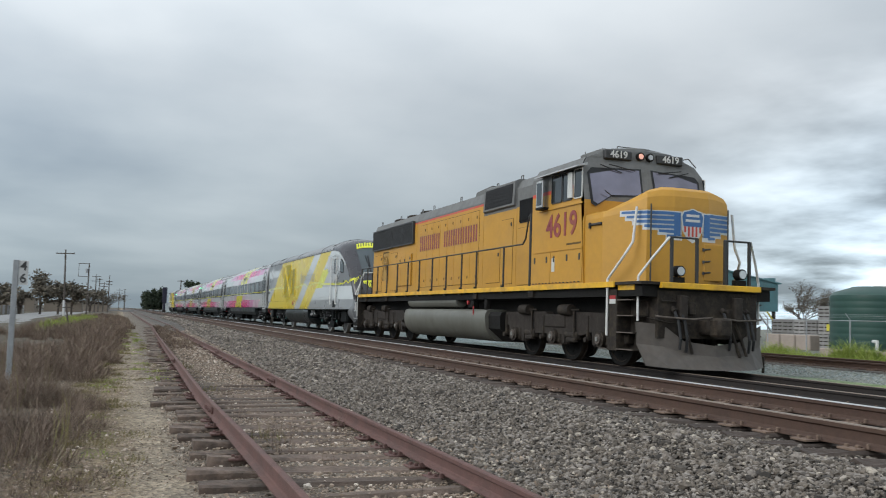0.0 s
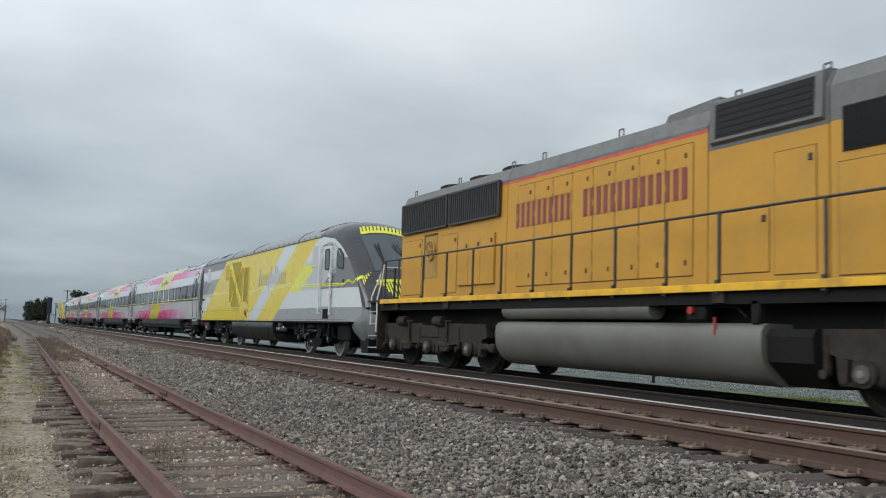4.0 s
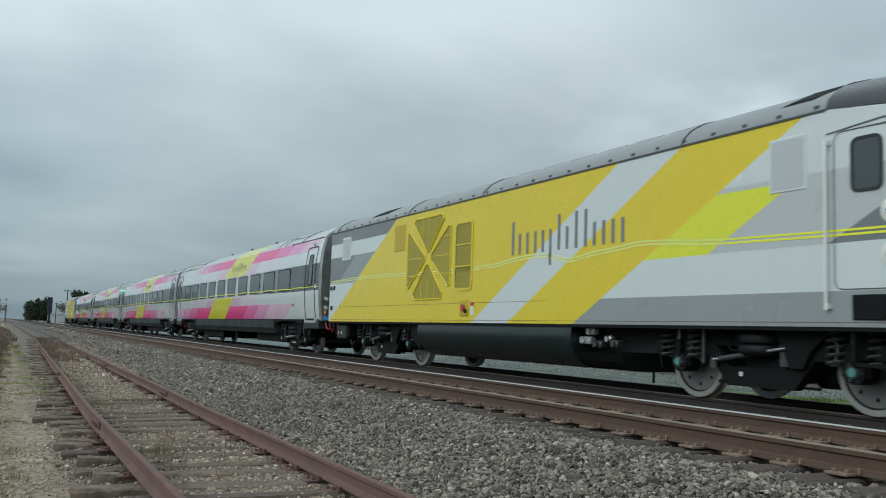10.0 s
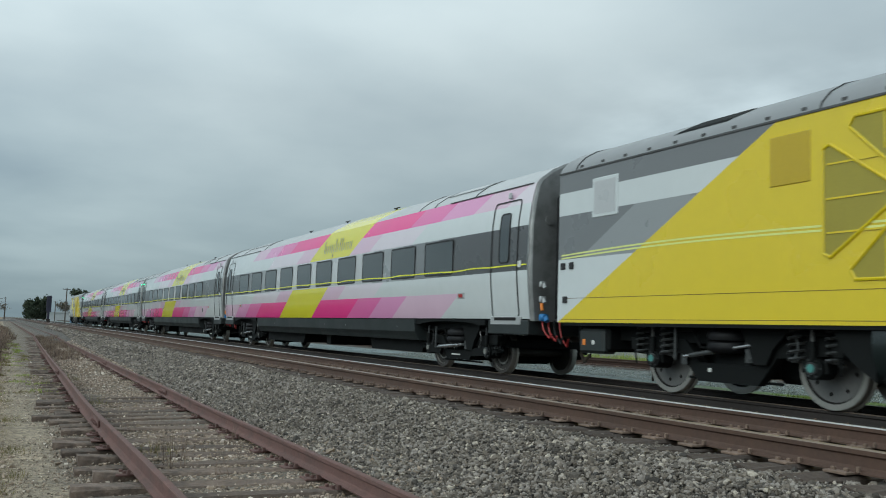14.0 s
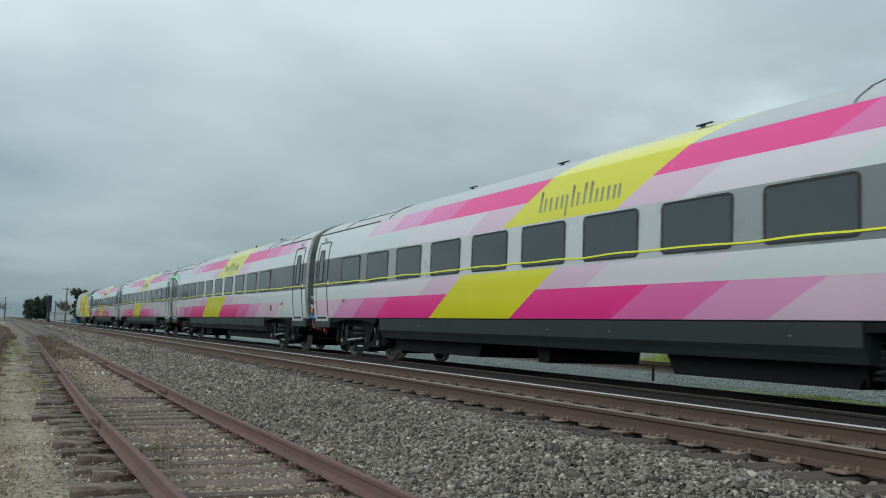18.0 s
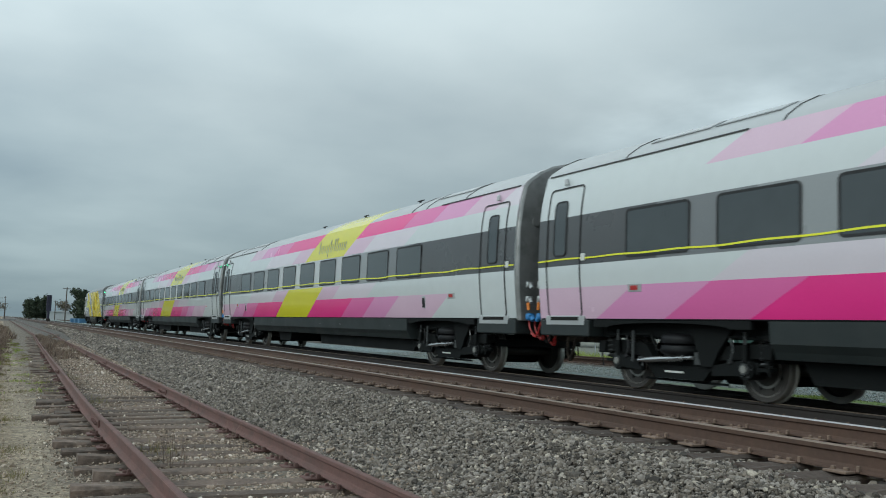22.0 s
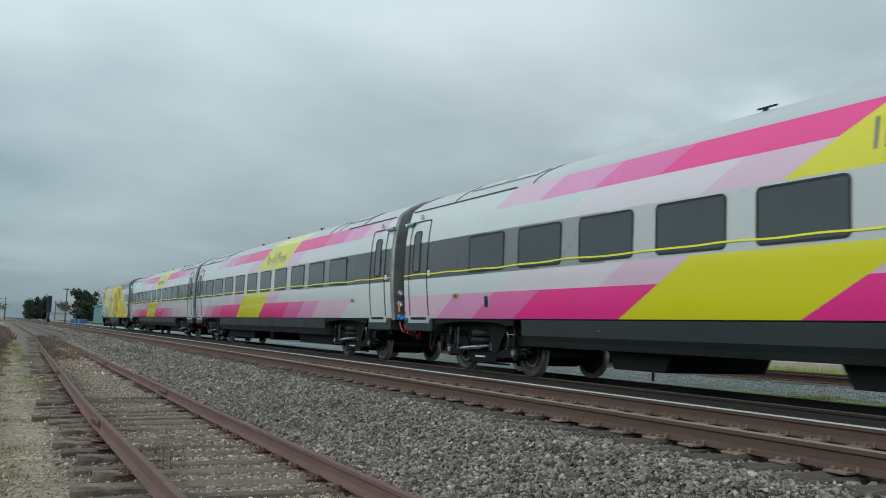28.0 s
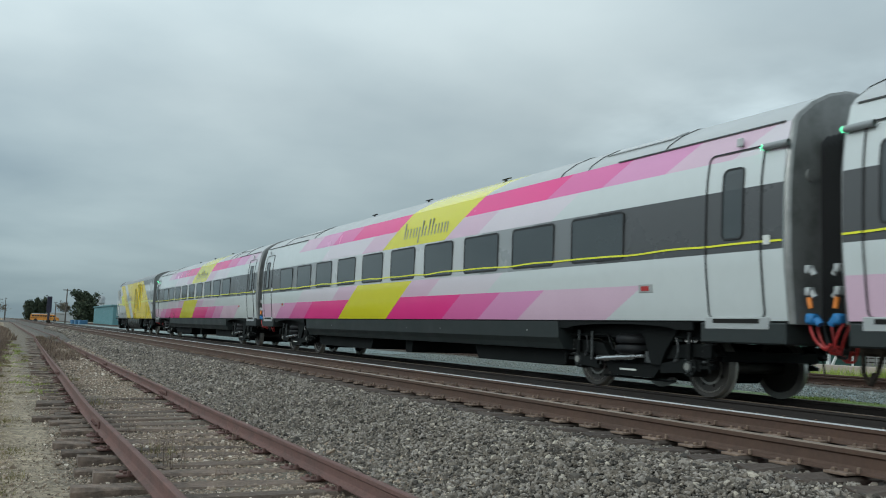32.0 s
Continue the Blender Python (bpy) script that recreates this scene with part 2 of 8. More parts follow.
# track and ground
RUST_RED = surf("red_brown_rail_rust", (0.134, 0.071, 0.061), 0.85, vary=0.22, grain=40, stain=1.5, bump=0.002, bump_scale=120, dirt=(0.065, 0.045, 0.040), dirt_amount=0.6)
RUST_DARK = surf("dark_brown_rail_rust", (0.072, 0.041, 0.029), 0.8, vary=0.25, grain=30, stain=1.5, bump=0.002, bump_scale=120, dirt=(0.10, 0.056, 0.036), dirt_amount=0.4)
RUST_BLACK = surf("oily_black_brown_rail", (0.022, 0.017, 0.015), 0.75, vary=0.25, grain=30, stain=1.5)
RUST_TOP = surf("dull_worn_railhead", (0.19, 0.145, 0.112), 0.5, metal=0.35, vary=0.15, grain=30)
RAIL_SHINE = surf("polished_railhead", (0.46, 0.455, 0.45), 0.42, metal=0.4, vary=0.06)
PLATE_RUST = surf("rusty_tie_plate", (0.150, 0.104, 0.078), 0.9, vary=0.3, grain=30, stain=4, bump=0.004, bump_scale=60, spread=0.2)
OLD_TIE = surf("weathered_grey_tie", (0.138, 0.102, 0.081), 0.95, vary=0.5, grain=18, stain=3, bump=0.02, bump_scale=22, dirt=(0.055, 0.045, 0.038), dirt_amount=0.7, spread=0.3)
DARK_TIE = surf("creosoted_tie", (0.064, 0.047, 0.038), 0.9, vary=0.3, grain=18, stain=3, bump=0.015, bump_scale=22, spread=0.25)


def island_stone(name, dark, light, warm):
    """Crushed stone whose tone changes from stone to stone."""
    m = bpy.data.materials.new(name)
    m.use_nodes = True
    nd, ln = m.node_tree.nodes, m.node_tree.links
    bsdf = nd["Principled BSDF"]
    geo = nd.new("ShaderNodeNewGeometry")
    ramp = nd.new("ShaderNodeValToRGB")
    el = ramp.color_ramp.elements
    el[0].position, el[0].color = 0.0, (*dark, 1)
    el[1].position, el[1].color = 0.93, (*light, 1)
    mid = el.new(0.5)
    mid.color = tuple(0.5 * (a + b) * k for a, b, k in zip(dark, light, (1.07, 1.0, 0.9))) + (1,)
    w = el.new(0.965)
    w.color = (*warm, 1)
    ln.new(geo.outputs["Random Per Island"], ramp.inputs[0])
    tc = nd.new("ShaderNodeTexCoord")
    ns = nd.new("ShaderNodeTexNoise")
    ns.inputs["Scale"].default_value, ns.inputs["Detail"].default_value = 55, 4
    ln.new(tc.outputs["Object"], ns.inputs["Vector"])
    rg = nd.new("ShaderNodeMapRange")
    rg.inputs[1].default_value, rg.inputs[2].default_value, rg.inputs[3].default_value, rg.inputs[4].default_value = 0.3, 0.7, 0.72, 1.28
    ln.new(ns.outputs[0], rg.inputs[0])
    sc = nd.new("ShaderNodeVectorMath")
    sc.operation = "SCALE"
    ln.new(ramp.outputs[0], sc.inputs[0])
    ln.new(rg.outputs[0], sc.inputs["Scale"])
    ln.new(sc.outputs[0], bsdf.inputs["Base Color"])
    bsdf.inputs["Roughness"].default_value = 0.9
    return m


STONE_GREY = island_stone("crushed_grey_ballast", (0.040, 0.035, 0.031), (0.250, 0.221, 0.196), (0.38, 0.33, 0.27))
STONE_RUST = island_stone("rust_stained_ballast", (0.028, 0.021, 0.017), (0.105, 0.080, 0.064), (0.16, 0.12, 0.09))
STONE_TAN = island_stone("dusty_tan_gravel", (0.10, 0.080, 0.064), (0.41, 0.332, 0.268), (0.62, 0.54, 0.46))
STONE_BLUE = island_stone("pale_blue_grey_ballast", (0.20, 0.225, 0.215), (0.35, 0.375, 0.36), (0.42, 0.42, 0.40))


# ---- mesh tools ----
class Shape:
    """Collects pieces of one mesh: vertices, faces, material slot and smoothness of each face."""

    def __init__(self):
        self.v, self.f, self.s, self.m = [], [], [], []

    def add(self, verts, faces, slot=0, smooth=False):
        o = len(self.v)
        self.v += [tuple(p) for p in verts]
        self.f += [tuple(o + i for i in q) for q in faces]
        self.s += [smooth] * len(faces)
        self.m += [slot] * len(faces)
        return self

    def box(self, x0, x1, y0, y1, z0, z1, slot=0, c=0.0):
        """A box, its upright and level edges cut back by c."""
        if c <= 0:
            p = [(x, y, z) for x in (x0, x1) for y in (y0, y1) for z in (z0, z1)]
            return self.add(p, [(0, 1, 3, 2), (4, 6, 7, 5), (0, 4, 5, 1), (2, 3, 7, 6), (0, 2, 6, 4), (1, 5, 7, 3)], slot)
        lo, hi = (x0, y0, z0), (x1, y1, z1)
        pts, idx = [], {}
        for a in range(3):
            for side in itertools.product((0, 1), repeat=3):
                p = [0, 0, 0]
                for k in range(3):
                    e = (hi if side[k] else lo)[k]
                    p[k] = e if k == a else (e - c if side[k] else e + c)
                idx[(a, side)] = len(pts)
                pts.append(tuple(p))
        faces = []
        for a in range(3):
            b, d = (a + 1) % 3, (a + 2) % 3
            for s in (0, 1):
                ring = []
                for u, w in ((0, 0), (1, 0), (1, 1), (0, 1)):
                    k = [0, 0, 0]
                    k[a], k[b], k[d] = s, u, w
                    ring.append(idx[(a, tuple(k))])
                faces.append(tuple(ring if s else ring[::-1]))
        for a in range(3):
            b, d = (a + 1) % 3, (a + 2) % 3
            for u, w in itertools.product((0, 1), repeat=2):
                k0, k1 = [0, 0, 0], [0, 0, 0]
                k0[a], k0[b], k0[d] = 0, u, w
                k1[a], k1[b], k1[d] = 1, u, w
                q = [idx[(b, tuple(k0))], idx[(b, tuple(k1))], idx[(d, tuple(k1))], idx[(d, tuple(k0))]]
                faces.append(tuple(q if (u == w) else q[::-1]))
        for side in itertools.product((0, 1), repeat=3):
            q = [idx[(a, side)] for a in range(3)]
            faces.append(tuple(q if sum(side) % 2 else q[::-1]))
        return self.add(pts, faces, slot)

    def rod(self, p0, p1, r, n=10, slot=0, r1=None):
        """A round bar from p0 to p1."""
        a, b = Vector(p0), Vector(p1)
        w = (b - a).normalized()
        u = w.orthogonal().normalized()
        k = w.cross(u)
        r1 = r if r1 is None else r1
        ring = [(math.cos(2 * math.pi * i / n), math.sin(2 * math.pi * i / n)) for i in range(n)]
        v0 = [a + (u * c + k * s) * r for c, s in ring]
        v1 = [b + (u * c + k * s) * r1 for c, s in ring]
        self.add(v0 + v1, [(i, (i + 1) % n, n + (i + 1) % n, n + i) for i in range(n)], slot, True)
        self.add(v0, [tuple(range(n))[::-1]], slot)
        self.add(v1, [tuple(range(n))], slot)
        return self

    def pipe(self, pts, r, n=8, slot=0):
        for a, b in zip(pts, pts[1:]):
            self.rod(a, b, r, n, slot)
        return self

    def extrude_y(self, outline, y0, y1, slot=0, smooth=False):
        """A plate with an outline in x and z, from y0 to y1."""
        n = len(outline)
        v = [(x, y0, z) for x, z in outline] + [(x, y1, z) for x, z in outline]
        self.add(v, [(i, n + i, n + (i + 1) % n, (i + 1) % n) for i in range(n)], slot, smooth)
        self.add(v[:n], [tuple(range(n))], slot)
        self.add(v[n:], [tuple(range(n))[::-1]], slot)
        return self

    def extrude_x(self, outline, x0, x1, slot=0, smooth=False):
        """A bar with an outline in y and z, from x0 to x1."""
        n = len(outline)
        v = [(x0, y, z) for y, z in outline] + [(x1, y, z) for y, z in outline]
        self.add(v, [(i, (i + 1) % n, n + (i + 1) % n, n + i) for i in range(n)], slot, smooth)
        self.add(v[:n], [tuple(range(n))[::-1]], slot)
        self.add(v[n:], [tuple(range(n))], slot)
        return self

    def turned(self, profile, x, y, z, n=24, slot=0, slots=None):
        """A body turned about the y axis: profile of (radius, y)."""
        v = [(x + ra * math.cos(2 * math.pi * i / n), y + ya, z + ra * math.sin(2 * math.pi * i / n)) for ra, ya in profile for i in range(n)]
        o = len(self.v)
        self.v += v
        for j in range(len(profile) - 1):
            self.f += [(o + j * n + i, o + j * n + (i + 1) % n, o + (j + 1) * n + (i + 1) % n, o + (j + 1) * n + i) for i in range(n)]
            self.s += [True] * n
            self.m += [slots[j] if slots else slot] * n
        return self

    def mesh(self, name, mats):
        me = bpy.data.meshes.new(name)
        me.from_pydata(self.v, [], self.f)
        for m in mats if isinstance(mats, (list, tuple)) else [mats]:
            me.materials.append(m)
        me.polygons.foreach_set("use_smooth", self.s)
        me.polygons.foreach_set("material_index", self.m)
        bm = bmesh.new()
        bm.from_mesh(me)
        bmesh.ops.recalc_face_normals(bm, faces=bm.faces)
        bm.to_mesh(me)
        bm.free()
        if any(self.s):
            me.set_sharp_from_angle(angle=radians(40))
        return me


def part(name, sh, mats, parent=None, label="", at=None):
    """Links a shape as one mesh object under a thing or a part."""
    ob = new(name, sh.mesh(name, mats))
    ob.parent = parent
    if at:
        ob.location = at
    return tagged(ob, label)


def thing(name, label, category, group="", kind="", at=(0, 0, 0)):
    ob = new(name)
    ob.location = at
    return tagged(ob, label, category, group, kind)


def again(ob, x=0.0, y=0.0, z=0.0, parent=None, name=None):
    """One more part on the same mesh."""
    o = new(name or ob.name.split(".")[0], ob.data)
    o.parent = parent or ob.parent
    o.location = (x, y, z)
    return o


CC = 10.44  # middle of the train's track

# ---- ground ----
def smooth_step(a, b, x):
    u = min(1.0, max(0.0, (x - a) / (b - a)))
    return u * u * (3 - 2 * u)


PROFILE = [(-400, -1.0), (-40, -1.0), (-12, -0.95), (-6, -0.85), (-2.6, -0.66), (-1.0, -0.60), (0.2, -0.58), (0.8, -0.560), (1.05, -0.555), (1.3, -0.530), (2.5, -0.525), (2.8, -0.52), (3.1, -0.50), (3.5, -0.44), (4.5, -0.14), (4.85, -0.105), (5.1, -0.122), (5.45, -0.124), (5.7, -0.095), (7.6, -0.095), (8.2, -0.2), (9.0, -0.23),
           (11.8, -0.22), (12.25, -0.12), (13.4, -0.11), (14.0, -0.16), (14.8, -0.16), (15.6, -0.12), (19.0, -0.12), (20.2, -0.3), (24.0, -0.38), (400, -0.4)]
PY = np.array([p[0] for p in PROFILE])
PZ = np.array([p[1] for p in PROFILE])


def drift(x):
    """How far the old siding has moved over towards the main line."""
    d = np.clip(-np.asarray(x, float) - 12.0, 0.0, 65.0)
    return 0.021 * d * d / (d + 4.0)


def dip(x):
    """How far it lies lower down the line."""
    return -0.22 * np.clip((-np.asarray(x, float) - 16.0) / 40.0, 0.0, 1.0)


def beside(y):
    """How much a strip of ground follows the siding."""
    return np.clip((4.9 - y) / 1.7, 0.0, 1.0) * np.clip((y + 1.0) / 1.5, 0.0, 1.0)


def ground_base(x, y):
    w = beside(np.asarray(y, float))
    return np.interp(y - drift(x) * w, PY, PZ) + dip(x) * w


def ground_z(x, y):
    z = float(ground_base(x, y))
    rough = 0.10 if y < -2.2 else 0.02
    if y < 24:
        z += rough * (noise.noise((x * 0.45, y * 0.6, 3.0)) + 0.5 * noise.noise((x * 1.7, y * 1.7, 7.0)))
    return z


def build_ground():
    xs = [-1800, -1200, -800, -500, -300, -200, -150, -120] + list(np.arange(-100, -40, 2.5)) + list(np.arange(-40, 4, 0.55)) + [6, 10, 20, 60, 200]
    ys = [-900, -300, -150, -80, -40, -25, -16] + list(np.arange(-12, -1, 0.6)) + list(np.arange(-1, 24.5, 0.34)) + [30, 45, 70, 120, 250, 900]
    v = [(x, y, ground_z(x, y) if (abs(y) < 60 and x > -300) else float(ground_base(x, y))) for x in xs for y in ys]
    n = len(ys)
    f = [(i * n + j, (i + 1) * n + j, (i + 1) * n + j + 1, i * n + j + 1) for i in range(len(xs) - 1) for j in range(n - 1)]
    sh = Shape().add(v, f, 0, True)
    ob = part("ground", sh, ground_material())
    tagged(ob, "dirt path, dusty gravel and green verge", "ground", kind="structure")


def ground_material():
    m = bpy.data.materials.new("verge_dirt_and_ballast")
    m.use_nodes = True
    nd, ln = m.node_tree.nodes, m.node_tree.links
    bsdf = nd["Principled BSDF"]
    tc = nd.new("ShaderNodeTexCoord")
    sep = nd.new("ShaderNodeSeparateXYZ")
    ln.new(tc.outputs["Object"], sep.inputs[0])

    def tex(scale, detail=6, rough=0.6):
        n = nd.new("ShaderNodeTexNoise")
        n.inputs["Scale"].default_value, n.inputs["Detail"].default_value, n.inputs["Roughness"].default_value = scale, detail, rough
        ln.new(tc.outputs["Object"], n.inputs["Vector"])
        return n.outputs[0]

    warp = nd.new("ShaderNodeMath")
    warp.operation = "MULTIPLY_ADD"
    ln.new(tex(0.9), warp.inputs[0])
    warp.inputs[1].default_value = 0.8
    ln.new(sep.outputs[1], warp.inputs[2])
    to = nd.new("ShaderNodeMapRange")
    to.inputs[1].default_value, to.inputs[2].default_value = -12 + 0.4, 28 + 0.4
    ln.new(warp.outputs[0], to.inputs[0])
    ramp = nd.new("ShaderNodeValToRGB")
    ln.new(to.outputs[0], ramp.inputs[0])
    zones = [(-12, (0.10, 0.085, 0.06)), (-3.2, (0.085, 0.068, 0.048)), (-1.0, (0.110, 0.086, 0.060)), (-0.45, (0.172, 0.127, 0.078)), (0.05, (0.215, 0.165, 0.107)), (0.25, (0.285, 0.231, 0.166)), (0.5, (0.262, 0.212, 0.152)), (0.72, (0.170, 0.139, 0.107)),
             (3.0, (0.150, 0.128, 0.104)), (3.6, (0.105, 0.094, 0.083)), (5.3, (0.095, 0.085, 0.076)), (5.5, (0.050, 0.040, 0.033)), (12.0, (0.045, 0.040, 0.036)), (12.3, (0.17, 0.24, 0.05)), (13.5, (0.18, 0.25, 0.065)), (13.9, (0.22, 0.26, 0.255)), (16.0, (0.24, 0.28, 0.275)),
             (16.6, (0.10, 0.085, 0.07)), (19.4, (0.10, 0.085, 0.07)), (20.0, (0.10, 0.17, 0.03)), (27.5, (0.16, 0.16, 0.13))]
    el = ramp.color_ramp.elements
    while len(el) < len(zones):
        el.new(0.5)
    for e, (y, c) in zip(el, zones):
        e.position, e.color = (y + 12) / 40, (*c, 1)
    # the green strip beyond the train thins out into pale gravel down the line
    def band(a, b, c, d, src):
        lo, hi = nd.new("ShaderNodeMapRange"), nd.new("ShaderNodeMapRange")
        for q, u, w in ((lo, a, b), (hi, d, c)):
            q.inputs[1].default_value, q.inputs[2].default_value = u, w
            ln.new(src, q.inputs[0])
        t = nd.new("ShaderNodeMath")
        t.operation = "MULTIPLY"
        ln.new(lo.outputs[0], t.inputs[0])
        ln.new(hi.outputs[0], t.inputs[1])
        return t.outputs[0]

    shift = nd.new("ShaderNodeMath")
    shift.operation = "MULTIPLY_ADD"
    ln.new(tex(0.7), shift.inputs[0])
    shift.inputs[1].default_value = 5.0
    ln.new(sep.outputs[0], shift.inputs[2])
    both = nd.new("ShaderNodeMath")
    both.operation = "MULTIPLY"
    ln.new(band(-2000, -1990, -13.5, -9.0, shift.outputs[0]), both.inputs[0])
    ln.new(band(12.2, 12.4, 14.0, 14.3, warp.outputs[0]), both.inputs[1])
    strip = nd.new("ShaderNodeMix")
    strip.data_type = "RGBA"
    ln.new(both.outputs[0], strip.inputs[0])
    ln.new(ramp.outputs[0], strip.inputs[6])
    strip.inputs[7].default_value = (0.22, 0.25, 0.235, 1)
    # fine pebbles, and patches of weed and damp soil
    vor = nd.new("ShaderNodeTexVoronoi")
    vor.inputs["Scale"].default_value = 26
    ln.new(tc.outputs["Object"], vor.inputs["Vector"])
    peb = nd.new("ShaderNodeSeparateColor")
    ln.new(vor.outputs["Color"], peb.inputs[0])
    r1 = nd.new("ShaderNodeMapRange")
    r1.inputs[3].default_value, r1.inputs[4].default_value = 0.62, 1.4
    ln.new(peb.outputs[0], r1.inputs[0])
    r2 = nd.new("ShaderNodeMapRange")
    r2.inputs[1].default_value, r2.inputs[2].default_value, r2.inputs[3].default_value, r2.inputs[4].default_value = 0.3, 0.7, 0.7, 1.3
    ln.new(tex(2.3, 8), r2.inputs[0])
    mul = nd.new("ShaderNodeMath")
    mul.operation = "MULTIPLY"
    ln.new(r1.outputs[0], mul.inputs[0])
    ln.new(r2.outputs[0], mul.inputs[1])
    sc = nd.new("ShaderNodeVectorMath")
    sc.operation = "SCALE"
    ln.new(strip.outputs[2], sc.inputs[0])
    ln.new(mul.outputs[0], sc.inputs["Scale"])
    ln.new(sc.outputs[0], bsdf.inputs["Base Color"])
    bsdf.inputs["Roughness"].default_value = 0.95
    bp = nd.new("ShaderNodeBump")
    bp.inputs["Distance"].default_value = 0.03
    ln.new(vor.outputs["Distance"], bp.inputs["Height"])
    ln.new(bp.outputs[0], bsdf.inputs["Normal"])
    return m


build_ground()

# ---- tracks ----
RAIL_PROFILE = [(-0.07, -0.172), (0.07, -0.172), (0.07, -0.160), (0.02, -0.142), (0.010, -0.125), (0.010, -0.055), (0.034, -0.040), (0.036, -0.008), (0.026, 0.0), (-0.026, 0.0), (-0.036, -0.008), (-0.034, -0.040), (-0.010, -0.055), (-0.010, -0.125), (-0.02, -0.142), (-0.07, -0.160)]


def rail(track, y, z, side, top, sway=0.0, seed=0.0):
    xs = [-900, -500, -300, -200, -150] + list(np.arange(-120, 4, 1.5)) + [10, 60]
    n = len(RAIL_PROFILE)
    wide, tall = (0.80, 0.92) if sway else (1.0, 1.0)
    v = []
    for x in xs:
        dy = (sway * noise.noise((x * 0.11, seed, 0.0)) if x > -150 else 0.0) + (float(drift(x)) if sway else 0.0)
        dz = (0.5 * sway * noise.noise((x * 0.09, seed, 5.0)) if x > -150 else 0.0) + (float(dip(x)) if sway else 0.0)
        v += [(x, y + a * wide + dy, z + b * tall + dz) for a, b in RAIL_PROFILE]
    sh = Shape()
    sh.v = v
    for i in range(len(xs) - 1):
        for j in range(n):
            k = (j + 1) % n
            sh.f.append((i * n + j, i * n + k, (i + 1) * n + k, (i + 1) * n + j))
            sh.s.append(False)
            sh.m.append(1 if j in (8, 9) else 0)
    return part("rail", sh, [side, top], track)


def tie_mesh(seed, length, mat):
    """An old timber: split ends, worn top."""
    r = random.Random(seed)
    hw, h = 0.115, 0.17
    sh = Shape()
    n = 7
    v = []
    for i in range(n):
        y = -length / 2 + length * i / (n - 1)
        e = 0.012
        v += [(-hw + r.uniform(-e, e), y, -h), (-hw + r.uniform(-e, e), y, -0.02 + r.uniform(-e, e)), (-hw * 0.75, y, r.uniform(-e, e)), (hw * 0.2, y, r.uniform(-2 * e, e)), (hw * 0.8, y, r.uniform(-e, e)), (hw + r.uniform(-e, e), y, -0.025 + r.uniform(-e, e)), (hw, y, -h)]
    f = [(i * 7 + j, i * 7 + j + 1, (i + 1) * 7 + j + 1, (i + 1) * 7 + j) for i in range(n - 1) for j in range(6)]
    f += [tuple(range(7))[::-1], tuple((n - 1) * 7 + j for j in range(7))]
    sh.add(v, f)
    return sh.mesh("tie", mat)


def plate_shape():
    sh = Shape()
    sh.box(-0.095, 0.095, -0.175, 0.175, -0.012, 0.008, 0, 0.004)
    for x, y in ((-0.045, -0.12), (0.045, -0.10), (0.05, 0.12), (-0.045, 0.10)):
        sh.box(x - 0.016, x + 0.016, y - 0.016, y + 0.016, 0.0, 0.032, 0, 0.005)
    sh.box(0.11, 0.135, -0.09, -0.06, 0.005, 0.05, 0, 0.005)
    return sh


def build_siding():
    track = thing("siding_track", "rusty unused siding with weathered wooden ties", "track", kind="structure")
    ties = [tie_mesh(s, 2.55, OLD_TIE) for s in range(6)]
    rail(track, 1.163, -0.305, RUST_RED, RUST_RED, 0.035, 1.0)
    rail(track, 2.668, -0.305, RUST_RED, RUST_RED, 0.035, 4.0)
    plate = plate_shape().mesh("tie_plate", RUST_RED)
    r = random.Random(5)
    x = -2.2
    while x > -78:
        o = new("tie", ties[r.randrange(6)])
        o.parent = track
        sunk = 0.0 if x > -13 else min(0.085, (-13 - x) * 0.011)
        o.location = (x, 1.915 + drift(x) + r.uniform(-0.13, 0.13), -0.479 - r.uniform(0.0, 0.027) - 0.6 * sunk + dip(x))
        o.rotation_euler = (r.uniform(-0.02, 0.02), r.uniform(-0.10, 0.10), r.uniform(-0.05, 0.05))
        o.scale = (r.uniform(0.72, 1.08), r.uniform(0.93, 1.05), 1.0)
        if x > -40:
            for y in (1.163, 2.668):
                if r.random() < 0.45:
                    continue
                q = new("tie_plate", plate)
                q.parent = track
                q.location = (x, y + drift(x), -0.489 + dip(x))
        x -= 0.56 + r.uniform(-0.09, 0.09)
    bar = Shape().box(-0.32, 0.32, -0.012, 0.012, -0.045, 0.045, 0, 0.005)
    for i in range(4):
        bar.rod((-0.24 + 0.16 * i, -0.01, 0), (-0.24 + 0.16 * i, -0.045, 0), 0.018, 6)
    first = None
    for x, y in ((-11.6, 1.163), (-16.4, 2.668), (-4.6, 2.668), (-23.0, 1.163), (-28.5, 2.668)):
        o = part("joint_bar", bar, RUST_RED, track) if first is None else again(first)
        first = first or o
        o.location = (x, y + drift(x) - 0.028, -0.395 + dip(x))


